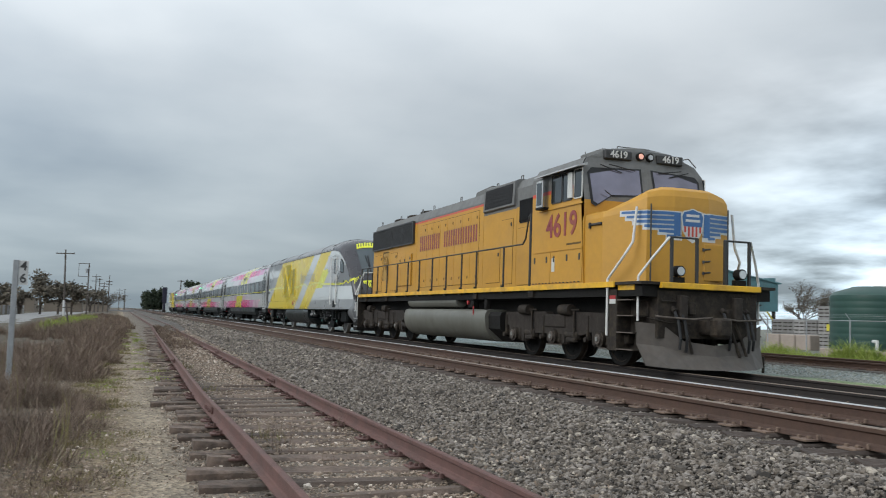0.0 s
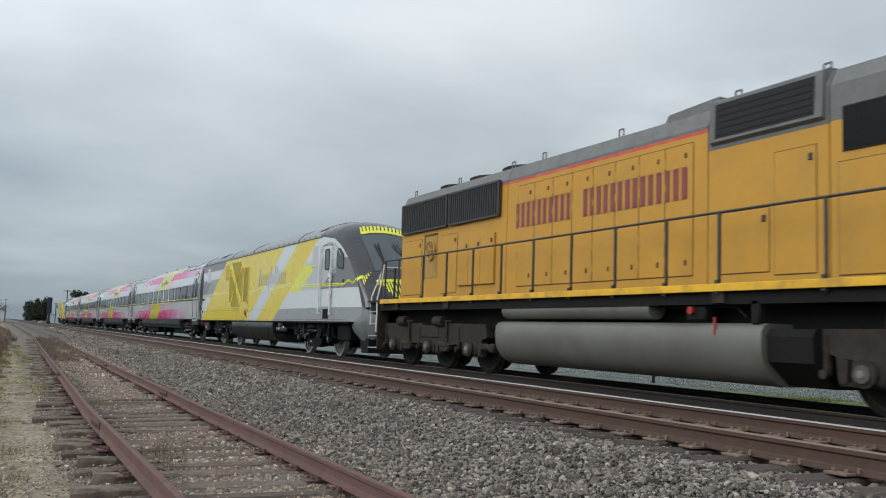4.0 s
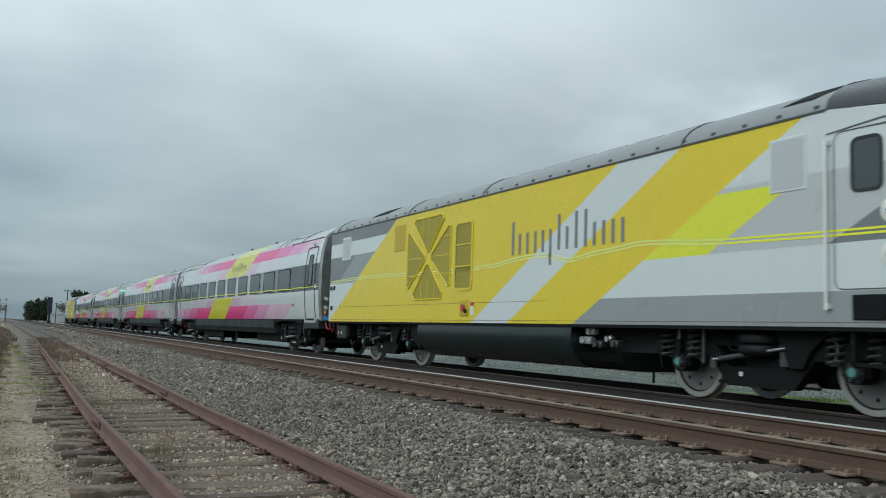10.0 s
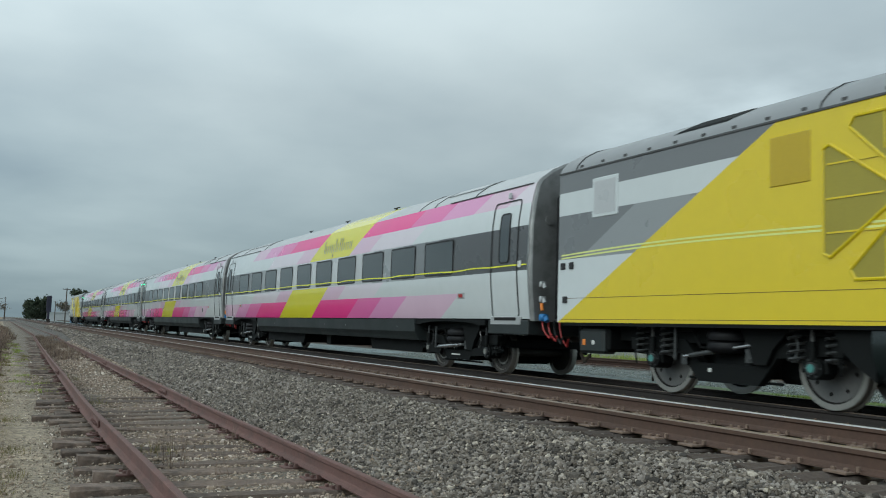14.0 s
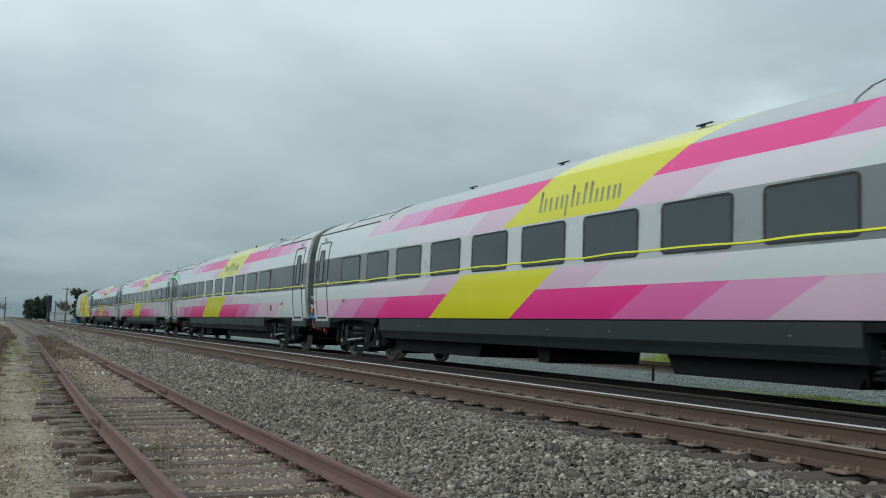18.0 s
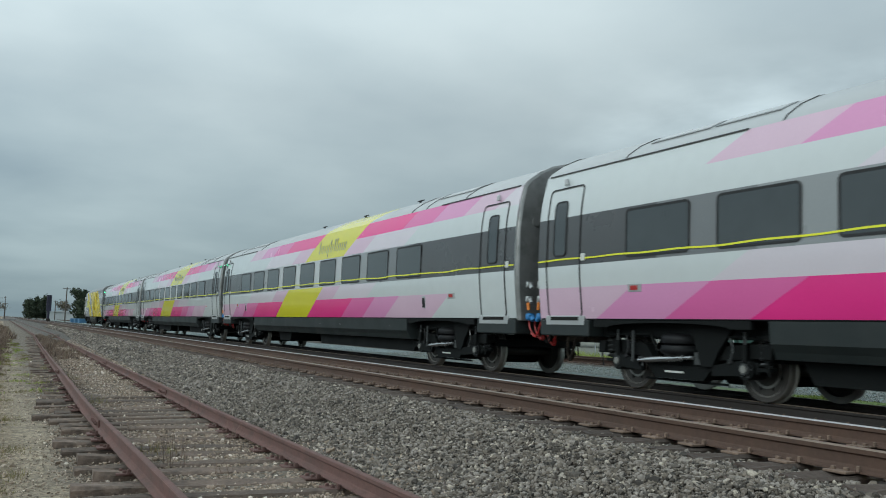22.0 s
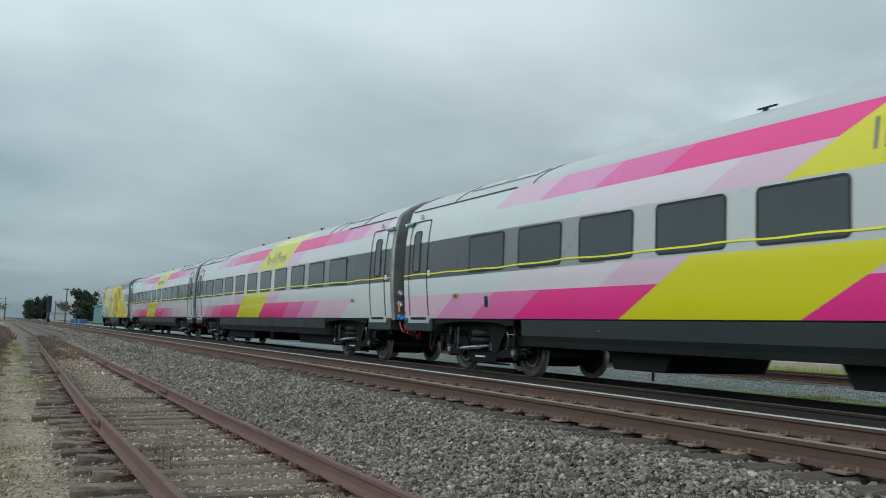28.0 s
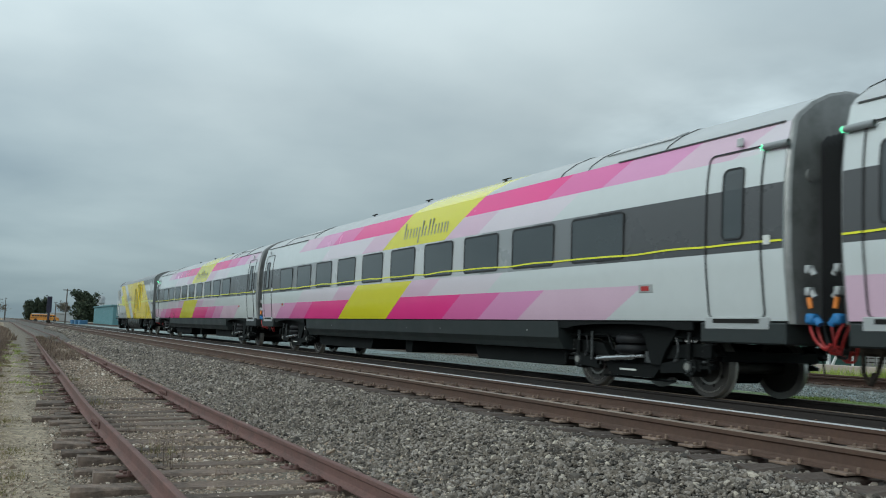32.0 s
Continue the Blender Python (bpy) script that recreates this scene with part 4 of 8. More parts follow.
def coach(first_window, windows, vent, label, lamps=()):
    car = thing("passenger_coach", label, "train car", "coaches of the passenger train")
    prof = [(-y, z) for y, z in COACH_HALF] + [(y, z) for y, z in COACH_HALF[-2::-1]]
    sh = Shape()
    sh.extrude_x(prof, -COACH_LEN, 0.0)
    sl = 1.9
    steps = [0.4, 1.8, 3.2, 4.8, 5.4, 6.5, 8.2, 9.75, 13.4, 14.9, 16.7, 18.4, 20.1, 21.8]
    cuts = [((-d, 0, 2.93), (1, 0, -sl)) for d in steps]
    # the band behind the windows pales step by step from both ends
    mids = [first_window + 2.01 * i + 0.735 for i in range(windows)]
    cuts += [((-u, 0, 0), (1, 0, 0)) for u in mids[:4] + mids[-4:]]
    mats = [CH_WHITE, PINK_DARK, PINK_MID, PINK_LIGHT, PINK_PALE, PINK_HINT, COACH_YELLOW, COACH_BAND, CH_GREY, CH_LGREY, COACH_ROOF, UNDER_BLACK, BAND_PALE, CH_DGREY]

    def rule(x, y, z):
        d = -x + sl * (z - 2.93)
        yellow = 9.75 < d < 13.4
        if z < 1.135:
            return 11
        if z > 3.775:
            return 6 if yellow else 10
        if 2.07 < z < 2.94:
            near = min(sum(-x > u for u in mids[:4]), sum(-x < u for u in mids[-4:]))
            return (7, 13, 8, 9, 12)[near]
        if yellow:
            return 6
        if z > 3.38:
            tab = ((1.8, 5), (3.2, 4), (4.8, 3), (6.5, 2), (9.75, 1), (16.7, 1), (18.4, 2), (20.1, 3), (21.8, 4), (99, 0))
        elif z < 1.68:
            tab = ((0.4, 0), (3.2, 4), (4.8, 3), (6.5, 2), (9.75, 1), (16.7, 1), (18.4, 2), (20.1, 3), (99, 4))
        else:
            tab = ((5.4, 0), (8.2, 5), (9.75, 4), (14.9, 4), (18.4, 5), (99, 0))
        for lim, slot in tab:
            if d < lim:
                return slot
        return 0

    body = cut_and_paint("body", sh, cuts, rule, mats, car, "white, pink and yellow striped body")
    for p in body.data.polygons:
        p.use_smooth = True
    body.data.set_sharp_from_angle(angle=radians(18))
    Y = -1.556
    # windows: dark glass in black rubber
    win = Shape()
    ring(win, 0, 1.47, 2.115, 2.90, 0.09, 0.035, Y, -0.010)
    pane(win, 0.03, 1.44, 2.145, 2.87, 0.07, Y - 0.004, 1)
    first = None
    for i in range(windows):
        x = -(first_window + 2.01 * i) - 1.47
        for s in (1, -1):
            o = part("window", win, [BLACK_RUBBER, GLASS_DARK], car, "tinted window in black rubber") if first is None else again(first)
            first = first or o
            o.location = (x if s == 1 else x + 1.47, 0, 0)
            o.rotation_euler = (0, 0, 0 if s == 1 else math.pi)
    # one yellow line that wanders along the window band
    wave = Shape()
    pts = []
    for i in range(121):
        x = -COACH_LEN * i / 120
        z = 2.175 + 0.045 * noise.noise((x * 0.8, 2.0, 0)) + 0.03 * math.exp(-((x + 12.5) / 7) ** 2)
        pts.append((x, z))
    for (xa, za), (xb, zb) in zip(pts, pts[1:]):
        wave.add([(xa, Y - 0.012, za - 0.014), (xb, Y - 0.012, zb - 0.014), (xb, Y - 0.012, zb + 0.014), (xa, Y - 0.012, za + 0.014)], [(0, 1, 2, 3)])
    part("wave_line", wave, VIVID_LINE, car, "thin wandering yellow line")
    # doors at both ends
    for x0, x1 in ((-1.39, -0.35), (-24.93, -23.88)):
        dr = Shape()
        ring(dr, x0, x1, 1.16, 3.50, 0.10, 0.024, Y, -0.014, 0, 0.12)
        door = hug(part("door", dr, BLACK_RUBBER, car, "passenger door with black seal"))
        dw = Shape()
        xm = (x0 + x1) / 2 - (0.0 if x0 > -2 else 0.1)
        ring(dw, xm - 0.20, xm + 0.20, 2.24, 3.25, 0.1, 0.026, Y, -0.016, 0, 0.2)
        for za, zb in ((2.26, 2.6), (2.6, 2.94), (2.94, 3.16), (3.16, 3.23)):
            pane(dw, xm - 0.18, xm + 0.18, za, zb, 0.004, Y - 0.008, 1)
        hug(part("door_window", dw, [BLACK_RUBBER, GLASS_DARK], door))
        part("door_lamp", Shape().box(xm + 0.02, xm + 0.12, -1.50, -1.46, 3.54, 3.66, 0, 0.01), CH_LGREY, door)
        part("step_plate", Shape().box(x0 - 0.06, x1 + 0.06, -1.497, -1.40, 1.02, 1.19, 0, 0.01).box(x0 + 0.1, x1 - 0.1, -1.502, -1.49, 1.105, 1.165, 1), [STEEL_STEP, GRIME_DARK], door)
        part("door_button", Shape().box(x1 + 0.03, x1 + 0.15, Y - 0.02, Y, 2.13, 2.26, 0, 0.008), LABEL_WHITE, door)
    for x in (-2.72, -22.45):
        hug(part("side_marker", Shape().box(x - 0.17, x + 0.17, -1.56, -1.52, 1.56, 1.70, 0, 0.01).box(x - 0.10, x + 0.08, -1.566, -1.56, 1.595, 1.665, 1), [STEEL_STEP, RED_PAINT], car, "small red reflector in a steel bezel"))
    if vent:
        for x in (-4.15, -21.1):
            hug(part("side_vent", Shape().box(x - 0.09, x + 0.09, -1.56, -1.52, 1.36, 1.66, 0, 0.01).box(x - 0.07, x + 0.07, -1.566, -1.56, 1.38, 1.6, 1), [STEEL_STEP, GRILLE_DARK], car))
    # skirts and underframe
    sk = Shape()
    for s in (-1, 1):
        o = [(s * 1.49, 1.115), (s * 1.47, 0.82), (s * 1.40, 0.72), (s * 1.35, 0.62), (s * 1.1, 0.61), (s * 1.1, 1.115)]
        sk.extrude_x(o, -19.75, -5.15)
    part("side_skirt", sk, SKIRT, car, "black skirt panels along the underframe")
    for x0, x1 in ((-1.55, -0.02), (-25.18, -23.7)):
        part("end_skirt", Shape().box(x0, x1, -1.49, 1.49, 0.83, 1.115, 0, 0.02), SKIRT, car)
    part("underframe", Shape().box(-25.1, -0.1, -1.15, 1.15, 0.86, 1.118).box(-19.7, -5.2, -1.12, 1.12, 0.66, 0.9), UNDER_BLACK, car)
    for x0, x1 in ((-17.6, -15.9), (-12.9, -5.3)) if vent else ((-19.6, -14.8), (-12.7, -12.2), (-9.0, -5.3)):
        part("underfloor_case", Shape().extrude_y([(x0, 0.68), (x0 + min(0.22, 0.15 * (x1 - x0)), 0.31), (x1 - min(0.22, 0.15 * (x1 - x0)), 0.31), (x1, 0.68)], -1.08, 1.08), UNDER_BLACK, car)
    for i in (0, 2, 3, 6):
        part("fastener", Shape().rod((-6.2 - 1.85 * i, -1.475, 0.94), (-6.2 - 1.85 * i, -1.487, 0.94), 0.010, 8), STEEL_STEP, car)
    for xm in (-3.5, -21.85):
        for s in (-1, 1):
            arch = Shape()
            o = [(xm - 1.75, 1.115), (xm - 1.75, 1.0)] + [(xm + 1.1 * math.cos(radians(a)) * 1.25, 1.0 + 0.08 * math.sin(radians(a))) for a in range(180, -1, -20)] + [(xm + 1.75, 1.0), (xm + 1.75, 1.115)]
            arch.extrude_y(o, s * 1.42 - 0.03, s * 1.42 + 0.03)
            part("bogie_arch", arch, UNDER_BLACK, car)
    for x in (-3.5, -21.85):
        modern_bogie(car, x, 2.8, 0.457, springs=False)
    # roof gear
    for x0, x1 in ((-4.3, -2.6), (-21.15, -19.9), (-22.6, -21.25)):
        rf = Shape()
        rf.extrude_x([(-1.08, 4.02), (-1.09, 4.035), (-0.76, 4.198), (-0.74, 4.17)], x0, x1)
        rf.extrude_x([(-1.05, 4.03), (-1.055, 4.058), (-0.80, 4.184), (-0.78, 4.16)], x0 + 0.05, x1 - 0.05, 1)
        part("roof_vent", rf, [CH_GREY, CH_LGREY], car)
    for x in (-2.45, -4.45, -5.3, -19.6, -22.9):
        sm = Shape()
        pts = [(x, -y - 0.006, z + 0.004) for y, z in COACH_HALF[11:16]]
        sm.pipe(pts, 0.010, 4)
        part("roof_seam", sm, LABEL_DARK, car)
    for x0, x1 in ((-25.1, -20.2), (-3.6, -0.1)):
        part("roof_gutter", Shape().box(x0, x1, -1.395, -1.36, 3.765, 3.785), LABEL_DARK, car)
    for x in (-6.7, -10.7, -14.6) if vent else (-8.8, -12.8, -16.6):
        an = Shape()
        an.box(x - 0.19, x + 0.19, -0.50, -0.46, 4.322, 4.346, 0, 0.006).box(x - 0.09, x + 0.02, -0.49, -0.47, 4.23, 4.325)
        part("roof_antenna", an, GRILLE_DARK, car)
    # ends and gangway
    for e, sgn in ((0.0, 1), (-COACH_LEN, -1)):
        ew = Shape()
        o = [(-1.45, 1.10), (-1.51, 1.7), (-1.53, 2.05), (-1.52, 2.94), (-1.46, 3.4), (-1.37, 3.76), (-1.28, 3.88), (-1.02, 4.07), (-0.70, 4.225), (-0.35, 4.315), (0.35, 4.315), (0.70, 4.225), (1.02, 4.07), (1.28, 3.88), (1.37, 3.76), (1.46, 3.4), (1.52, 2.94), (1.53, 2.05), (1.51, 1.7), (1.45, 1.10)]
        n = len(o)
        a = [(e + sgn * 0.002, y, z) for y, z in o]
        b = [(e + sgn * (0.05 - 0.035 * smooth_step(3.1, 4.3, z)), y * 0.99, z) for y, z in o]
        c = [(e + sgn * (0.075 - 0.04 * smooth_step(3.1, 4.3, z)), y * 0.965, 1.12 + (z - 1.12) * 0.988) for y, z in o]
        ew.add(a + b + c, [(k * n + i, k * n + (i + 1) % n, (k + 1) * n + (i + 1) % n, (k + 1) * n + i) for k in (0, 1) for i in range(n)])
        ew.add(c, [(i, i + 1, n - 2 - i, n - 1 - i) for i in range(n // 2 - 1)], 0, True)
        end = part("end_wall", ew, GANGWAY, car, "satin grey end wall")
        part("end_port", Shape().rod((e + sgn * 0.06, -1.12, 3.05), (e + sgn * 0.10, -1.12, 3.05), 0.09, 14), GANGWAY, end)
        bl = Shape()
        rings = []
        for i in range(10):
            k = 0.97 if i % 2 else 0.88
            rings += [(e + sgn * (0.07 + 0.045 * i), y, z) for y, z in ((-k, 1.15), (k, 1.15), (k, 2.52 + k), (k - 0.12, 2.64 + k), (-k + 0.12, 2.64 + k), (-k, 2.52 + k))]
        bl.add(rings, [(6 * i + q, 6 * i + (q + 1) % 6, 6 * i + 6 + (q + 1) % 6, 6 * i + 6 + q) for i in range(9) for q in range(6)])
        part("gangway_bellows", bl, BLACK_RUBBER, end)
        for k in range(4):
            y0 = -1.30 + 0.13 * k
            pts = [(e + sgn * (0.20 + 0.042 * i), y0 - 0.03 * math.sin(i), 1.12 - (0.27 + 0.05 * k) * math.sin(math.pi * i / 10) - 0.012 * i) for i in range(9)]
            part("jumper_cable", Shape().pipe(pts, 0.017, 6), BLACK_RUBBER if k == 2 else RED_PAINT, end)
        lo, hi = min(sgn * 0.19, sgn * 0.31), max(sgn * 0.19, sgn * 0.31)
        part("cable_plug", Shape().box(e + lo, e + hi, -1.40, -1.22, 1.10, 1.24, 0, 0.03).rod((e + sgn * 0.31, -1.31, 1.17), (e + sgn * 0.37, -1.31, 1.10), 0.05, 8), CABLE_BLUE, end, "blue cable plug")
        part("cable_collar", Shape().rod((e + sgn * 0.24, -1.36, 1.44), (e + sgn * 0.27, -1.36, 1.30), 0.032, 8), CABLE_ORANGE, end, "orange cable collar")
        for z0 in (1.74, 1.46):
            part("socket_bracket", Shape().box(e + min(sgn * 0.19, sgn * 0.27), e + max(sgn * 0.19, sgn * 0.27), -1.40, -1.27, z0, z0 + 0.11, 0, 0.015).rod((e + sgn * 0.25, -1.33, z0 + 0.06), (e + sgn * 0.31, -1.33, z0 - 0.02), 0.04, 8), STEEL_STEP, end)
        part("coupler", Shape().box(e - 0.3 if sgn < 0 else e - 0.5, e + 0.5 if sgn > 0 else e + 0.3, -0.2, 0.2, 0.72, 0.98, 0, 0.04).pipe([(e + sgn * 0.3, -0.45, 0.8), (e + sgn * 0.35, -0.5, 0.5), (e + sgn * 0.45, -0.5, 0.36), (e + sgn * 0.48, -0.4, 0.5)], 0.03, 6), GRIME, end)
    # hooded marker lamps, seen only from ahead
    for x in lamps:
        hood = Shape()
        n = 14
        a = [(x, -1.515 + 0.045 * math.cos(2 * math.pi * i / n), 3.45 + 0.045 * math.sin(2 * math.pi * i / n)) for i in range(n)]
        hood.add(a + [(x + 0.42, y, z) for _, y, z in a], [(i, (i + 1) % n, n + (i + 1) % n, n + i) for i in range(n)], 0, True)
        shade = part("lamp_hood", hood, CH_GREY, car)
        part("marker_lamp", Shape().rod((x - 0.01, -1.515, 3.45), (x + 0.04, -1.515, 3.45), 0.044, 12), GREEN_LAMP, shade, "lit green marker lamp")
    word_bars(car, CH_DGREY, [(0, 1, 0), (0.5, 0, 0), (1.1, 0, 0), (1.75, 0, 0), (2.3, 0, 0), (2.8, 0, 1), (3.4, 1, 0), (3.95, 0, 0), (4.6, 1, 0), (5.2, 1, 0), (5.75, 0, 0), (6.3, 0, 0), (6.85, 0, 0), (7.4, 0, 0), (7.85, 0, 0)], -12.05, 3.13, 0.30, -1.513, 0.40, 0.14, 0.05, "grey wordmark shown as plain bars", -0.135)
    return car

# ---- streamlined diesel locomotive: rear end at x = 0, nose at x = 22.3 ----
NOSE_MID = [(18.2, 4.32), (18.83, 4.28), (19.25, 4.15), (19.53, 3.95), (19.8, 3.70), (20.12, 3.40), (20.62, 2.95), (21.16, 2.35), (21.62, 1.70), (21.72, 1.05), (21.4, 0.60)]
NOSE_EDGE = [(18.2, 3.76), (19.28, 3.63), (19.66, 3.44), (19.9, 3.29), (20.1, 3.11), (20.3, 2.94), (20.61, 2.57), (20.91, 2.13), (21.17, 1.53), (21.12, 1.05), (20.65, 0.78)]


def half_at(x):
    """Half the cab's width: its sides draw in towards the nose."""
    return 1.5 - 0.30 * max(0.0, (x - 18.8) / 2.5) ** 1.5


def draw_in(ob):
    for v in ob.data.vertices:
        v.co.y += (half_at(v.co.x) - 1.5) * (1 if v.co.y > 0 else -1)
    return ob


def nose_point(s, a, lift=0.0):
    """A point of the nose: s from 0 (roof) to 10 (chin), a from -90 to 90 degrees across."""
    def bend(c, j):
        i = int(min(9, max(0, math.floor(s))))
        u = s - i
        p = [c[min(10, max(0, i + q))][j] for q in (-1, 0, 1, 2)]
        return 0.5 * (2 * p[1] + (p[2] - p[0]) * u + (2 * p[0] - 5 * p[1] + 4 * p[2] - p[3]) * u * u + (3 * p[1] - p[0] - 3 * p[2] + p[3]) * u**3)

    w = abs(math.cos(radians(a))) ** 0.97
    xe, ze, xm, zm = bend(NOSE_EDGE, 0), bend(NOSE_EDGE, 1), bend(NOSE_MID, 0), bend(NOSE_MID, 1)
    x, z, y = xe + (xm - xe) * w, ze + (zm - ze) * w, half_at(xe) * math.sin(radians(a))
    if lift:
        e = 0.02
        p0, p1, p2 = Vector((x, y, z)), Vector(nose_point(s + e, a)), Vector(nose_point(s, a + 1.0))
        nrm = (p1 - p0).cross(p2 - p0).normalized()
        if nrm.x + nrm.z * 0.5 < 0:
            nrm = -nrm
        return tuple(p0 + nrm * lift)
    return (x, y, z)


def nose_patch(sh, s0, s1, a0, a1, lift, slot=0, ns=4, na=4, shear=0.0):
    v = []
    for i in range(ns + 1):
        for j in range(na + 1):
            s = s0 + (s1 - s0) * i / ns
            v.append(nose_point(s, a0 + (a1 - a0) * j / na + shear * i / ns, lift))
    n = na + 1
    sh.add(v, [(i * n + j, i * n + j + 1, (i + 1) * n + j + 1, (i + 1) * n + j) for i in range(ns) for j in range(na)], slot, True)


def charger(label):
    car = thing("diesel_locomotive", label, "locomotive", "streamlined locomotives")
    mats = [CH_WHITE, CH_YELLOW, CH_LIME, CH_GREY, CH_LGREY, CH_DGREY]
    outline = [(0.0, 1.08), (0.0, 3.76), (18.2, 3.76)] + [(x, z) for x, z in NOSE_EDGE[1:9]] + [(21.15, 1.3), (21.05, 1.14), (20.85, 1.08)]
    k = 1.87

    def rule(x, y, z):
        e = x - k * (z - 1.1)
        if e < 0.05:
            if z > 3.4:
                return 5
            if z > 2.99:
                return 0
            if z > 2.2:
                return 5 if e < -1.4 else 3
            return 0
        if e < 9.15 or 10.65 < e < 12.9:
            return 1
        if e < 10.65:
            return 0
        if z < 1.51:
            return 3
        if z < 2.09:
            return 0
        if e < 14.3 and z < 2.93:
            return 2
        if z < 3.0 and e < 16.35:
            return 4
        if z < 2.55 or (z < 3.0 and x > 19.5):
            return 5
        if z < 3.0:
            return 3
        return 0

    cuts = [((c, 0, 1.1), (1, 0, -k)) for c in (-1.4, 0.05, 9.15, 10.65, 12.9, 14.3, 16.35)]
    cuts += [((0, 0, z), (0, 0, 1)) for z in (1.51, 2.09, 2.2, 2.55, 2.93, 2.99, 3.0, 3.4)] + [((18.8 + 0.35 * i, 0, 0), (1, 0, 0)) for i in range(7)]
    for s in (-1, 1):
        sh = Shape()
        sh.add([(x, s * 1.5, z) for x, z in outline], [tuple(range(len(outline)))])
        draw_in(cut_and_paint("side_panel", sh, cuts, rule, mats, car, "yellow, white and grey striped side"))
    half = [(1.5, 3.76), (1.46, 3.86), (1.30, 4.02), (1.05, 4.16), (0.7, 4.265), (0.35, 4.31), (0.0, 4.32)]
    prof = [(-y, z) for y, z in half] + [(y, z) for y, z in half[-2::-1]]
    roof = Shape()
    n = len(prof)
    v = [(0.0, y, z) for y, z in prof] + [(18.2, y, z) for y, z in prof]
    roof.add(v, [(i, i + 1, n + i + 1, n + i) for i in range(n - 1)], 0, True)
    roof.add([(0.0, y, z) for y, z in prof] + [(0, 1.5, 1.08), (0, -1.5, 1.08)], [tuple(range(n + 2))], 1)
    part("roof", roof, [CH_ROOF, GANGWAY], car, "grey roof over a flat end wall")
    seam = Shape()
    for x in (0.5, 5.7, 9.5, 15.6, 18.2):
        seam.pipe([(x, y - 0.004, z + 0.004) for y, z in prof[: n // 2 + 1]], 0.014, 4)
    seam.box(0.0, 18.2, -1.515, -1.49, 3.745, 3.775)
    for i in range(30):
        x = 0.6 + i * 0.6
        seam.box(x, x + 0.07, -1.487, -1.45, 3.81, 3.85, 0)
    part("roof_joint", seam, LABEL_DARK, car)
    for x0, x1 in ((2.85, 3.95), (17.35, 17.85)):
        arc = [(1.335, 3.99), (1.30, 4.03), (1.18, 4.10), (1.05, 4.17), (0.95, 4.205)]
        n = len(arc)
        v = [(x + 0.42 * i / (n - 1), -y, z) for x in (x0, x1) for i, (y, z) in enumerate(arc)]
        v += [(x, y, z - 0.06) for x, y, z in v]
        part("roof_intake", Shape().add(v, [(i, i + 1, n + i + 1, n + i) for i in range(n - 1)] + [(0, 1, 2 * n + 1, 2 * n), (n - 1, n - 2, 3 * n - 2, 3 * n - 1), (n, 3 * n, 3 * n + 1, n + 1)]), UNDER_BLACK, car, "flush black roof intake")
    first = None
    for i in range(6):
        if first is None:
            first = part("roof_hatch", Shape().box(0, 0.8, -0.8, -0.3, 4.18, 4.262, 0, 0.01), CH_ROOF, car)
        o = first if i == 0 else again(first)
        o.location = (9.8 + i * 0.95, 0, 0)
    # nose
    ns = Shape()
    NS, NA = 60, 48
    v = [nose_point(10 * i / NS, -90 + 180 * j / NA) for i in range(NS + 1) for j in range(NA + 1)]
    m = NA + 1
    for i in range(NS):
        for j in range(NA):
            s, a = 10 * (i + 0.5) / NS, abs(-90 + 180 * (j + 0.5) / NA)
            slot = 2 if s > 8.35 and a <= 62 else 0
            if s > 8.1 and a > 50:
                continue
            ns.f.append((i * m + j, i * m + j + 1, (i + 1) * m + j + 1, (i + 1) * m + j))
            ns.s.append(True)
            ns.m.append(slot)
    ns.v = v
    nose = part("nose", ns, [CH_NOSE, CH_LGREY, GRIME_DARK], car, "charcoal rounded nose")
    for s in (-1, 1):
        rows = [[(21.17, 1.225, 1.53), (21.55, 1.14, 1.38), (21.86, 1.0, 1.2)], [(21.14, 1.25, 1.26), (21.5, 1.19, 1.14), (21.80, 1.02, 1.04)], [(20.70, 1.32, 1.05), (21.2, 1.25, 0.95), (21.74, 1.03, 0.88)], [(20.66, 1.28, 0.85), (21.15, 1.2, 0.74), (21.70, 1.0, 0.74)], [(20.85, 1.15, 0.62), (21.2, 1.08, 0.53), (21.62, 0.96, 0.62)]]
        g = np.array(rows)
        grid = []
        for i in range(17):
            q = min(3, i // 4)
            u = i / 4 - q
            p = [g[min(4, max(0, q + d))] for d in (-1, 0, 1, 2)]
            c = 0.5 * (2 * p[1] + (p[2] - p[0]) * u + (2 * p[0] - 5 * p[1] + 4 * p[2] - p[3]) * u * u + (3 * p[1] - p[0] - 3 * p[2] + p[3]) * u**3)
            for j in range(9):
                w = j / 8
                grid.append(c[0] * (1 - w) * (1 - 2 * w) + c[1] * 4 * w * (1 - w) + c[2] * w * (2 * w - 1))
        faces = [(i * 9 + j, i * 9 + j + 1, i * 9 + 10 + j, i * 9 + 9 + j) for i in range(16) for j in range(8)]
        ck = Shape().add([(x, s * y, z) for x, y, z in grid], faces, 0, True).add([(x - 0.05, s * (y - 0.06), z) for x, y, z in grid], faces, 0, True)
        part("cheek", ck, CH_DGREY, nose, "grey rounded cheek below the lamp")
    ws = Shape()
    nose_patch(ws, 3.6, 6.55, -36, 36, 0.012, 0, 12, 14)
    part("windscreen", ws, GLASS_NOSE, nose, "dark raked windscreen")
    fr = Shape()
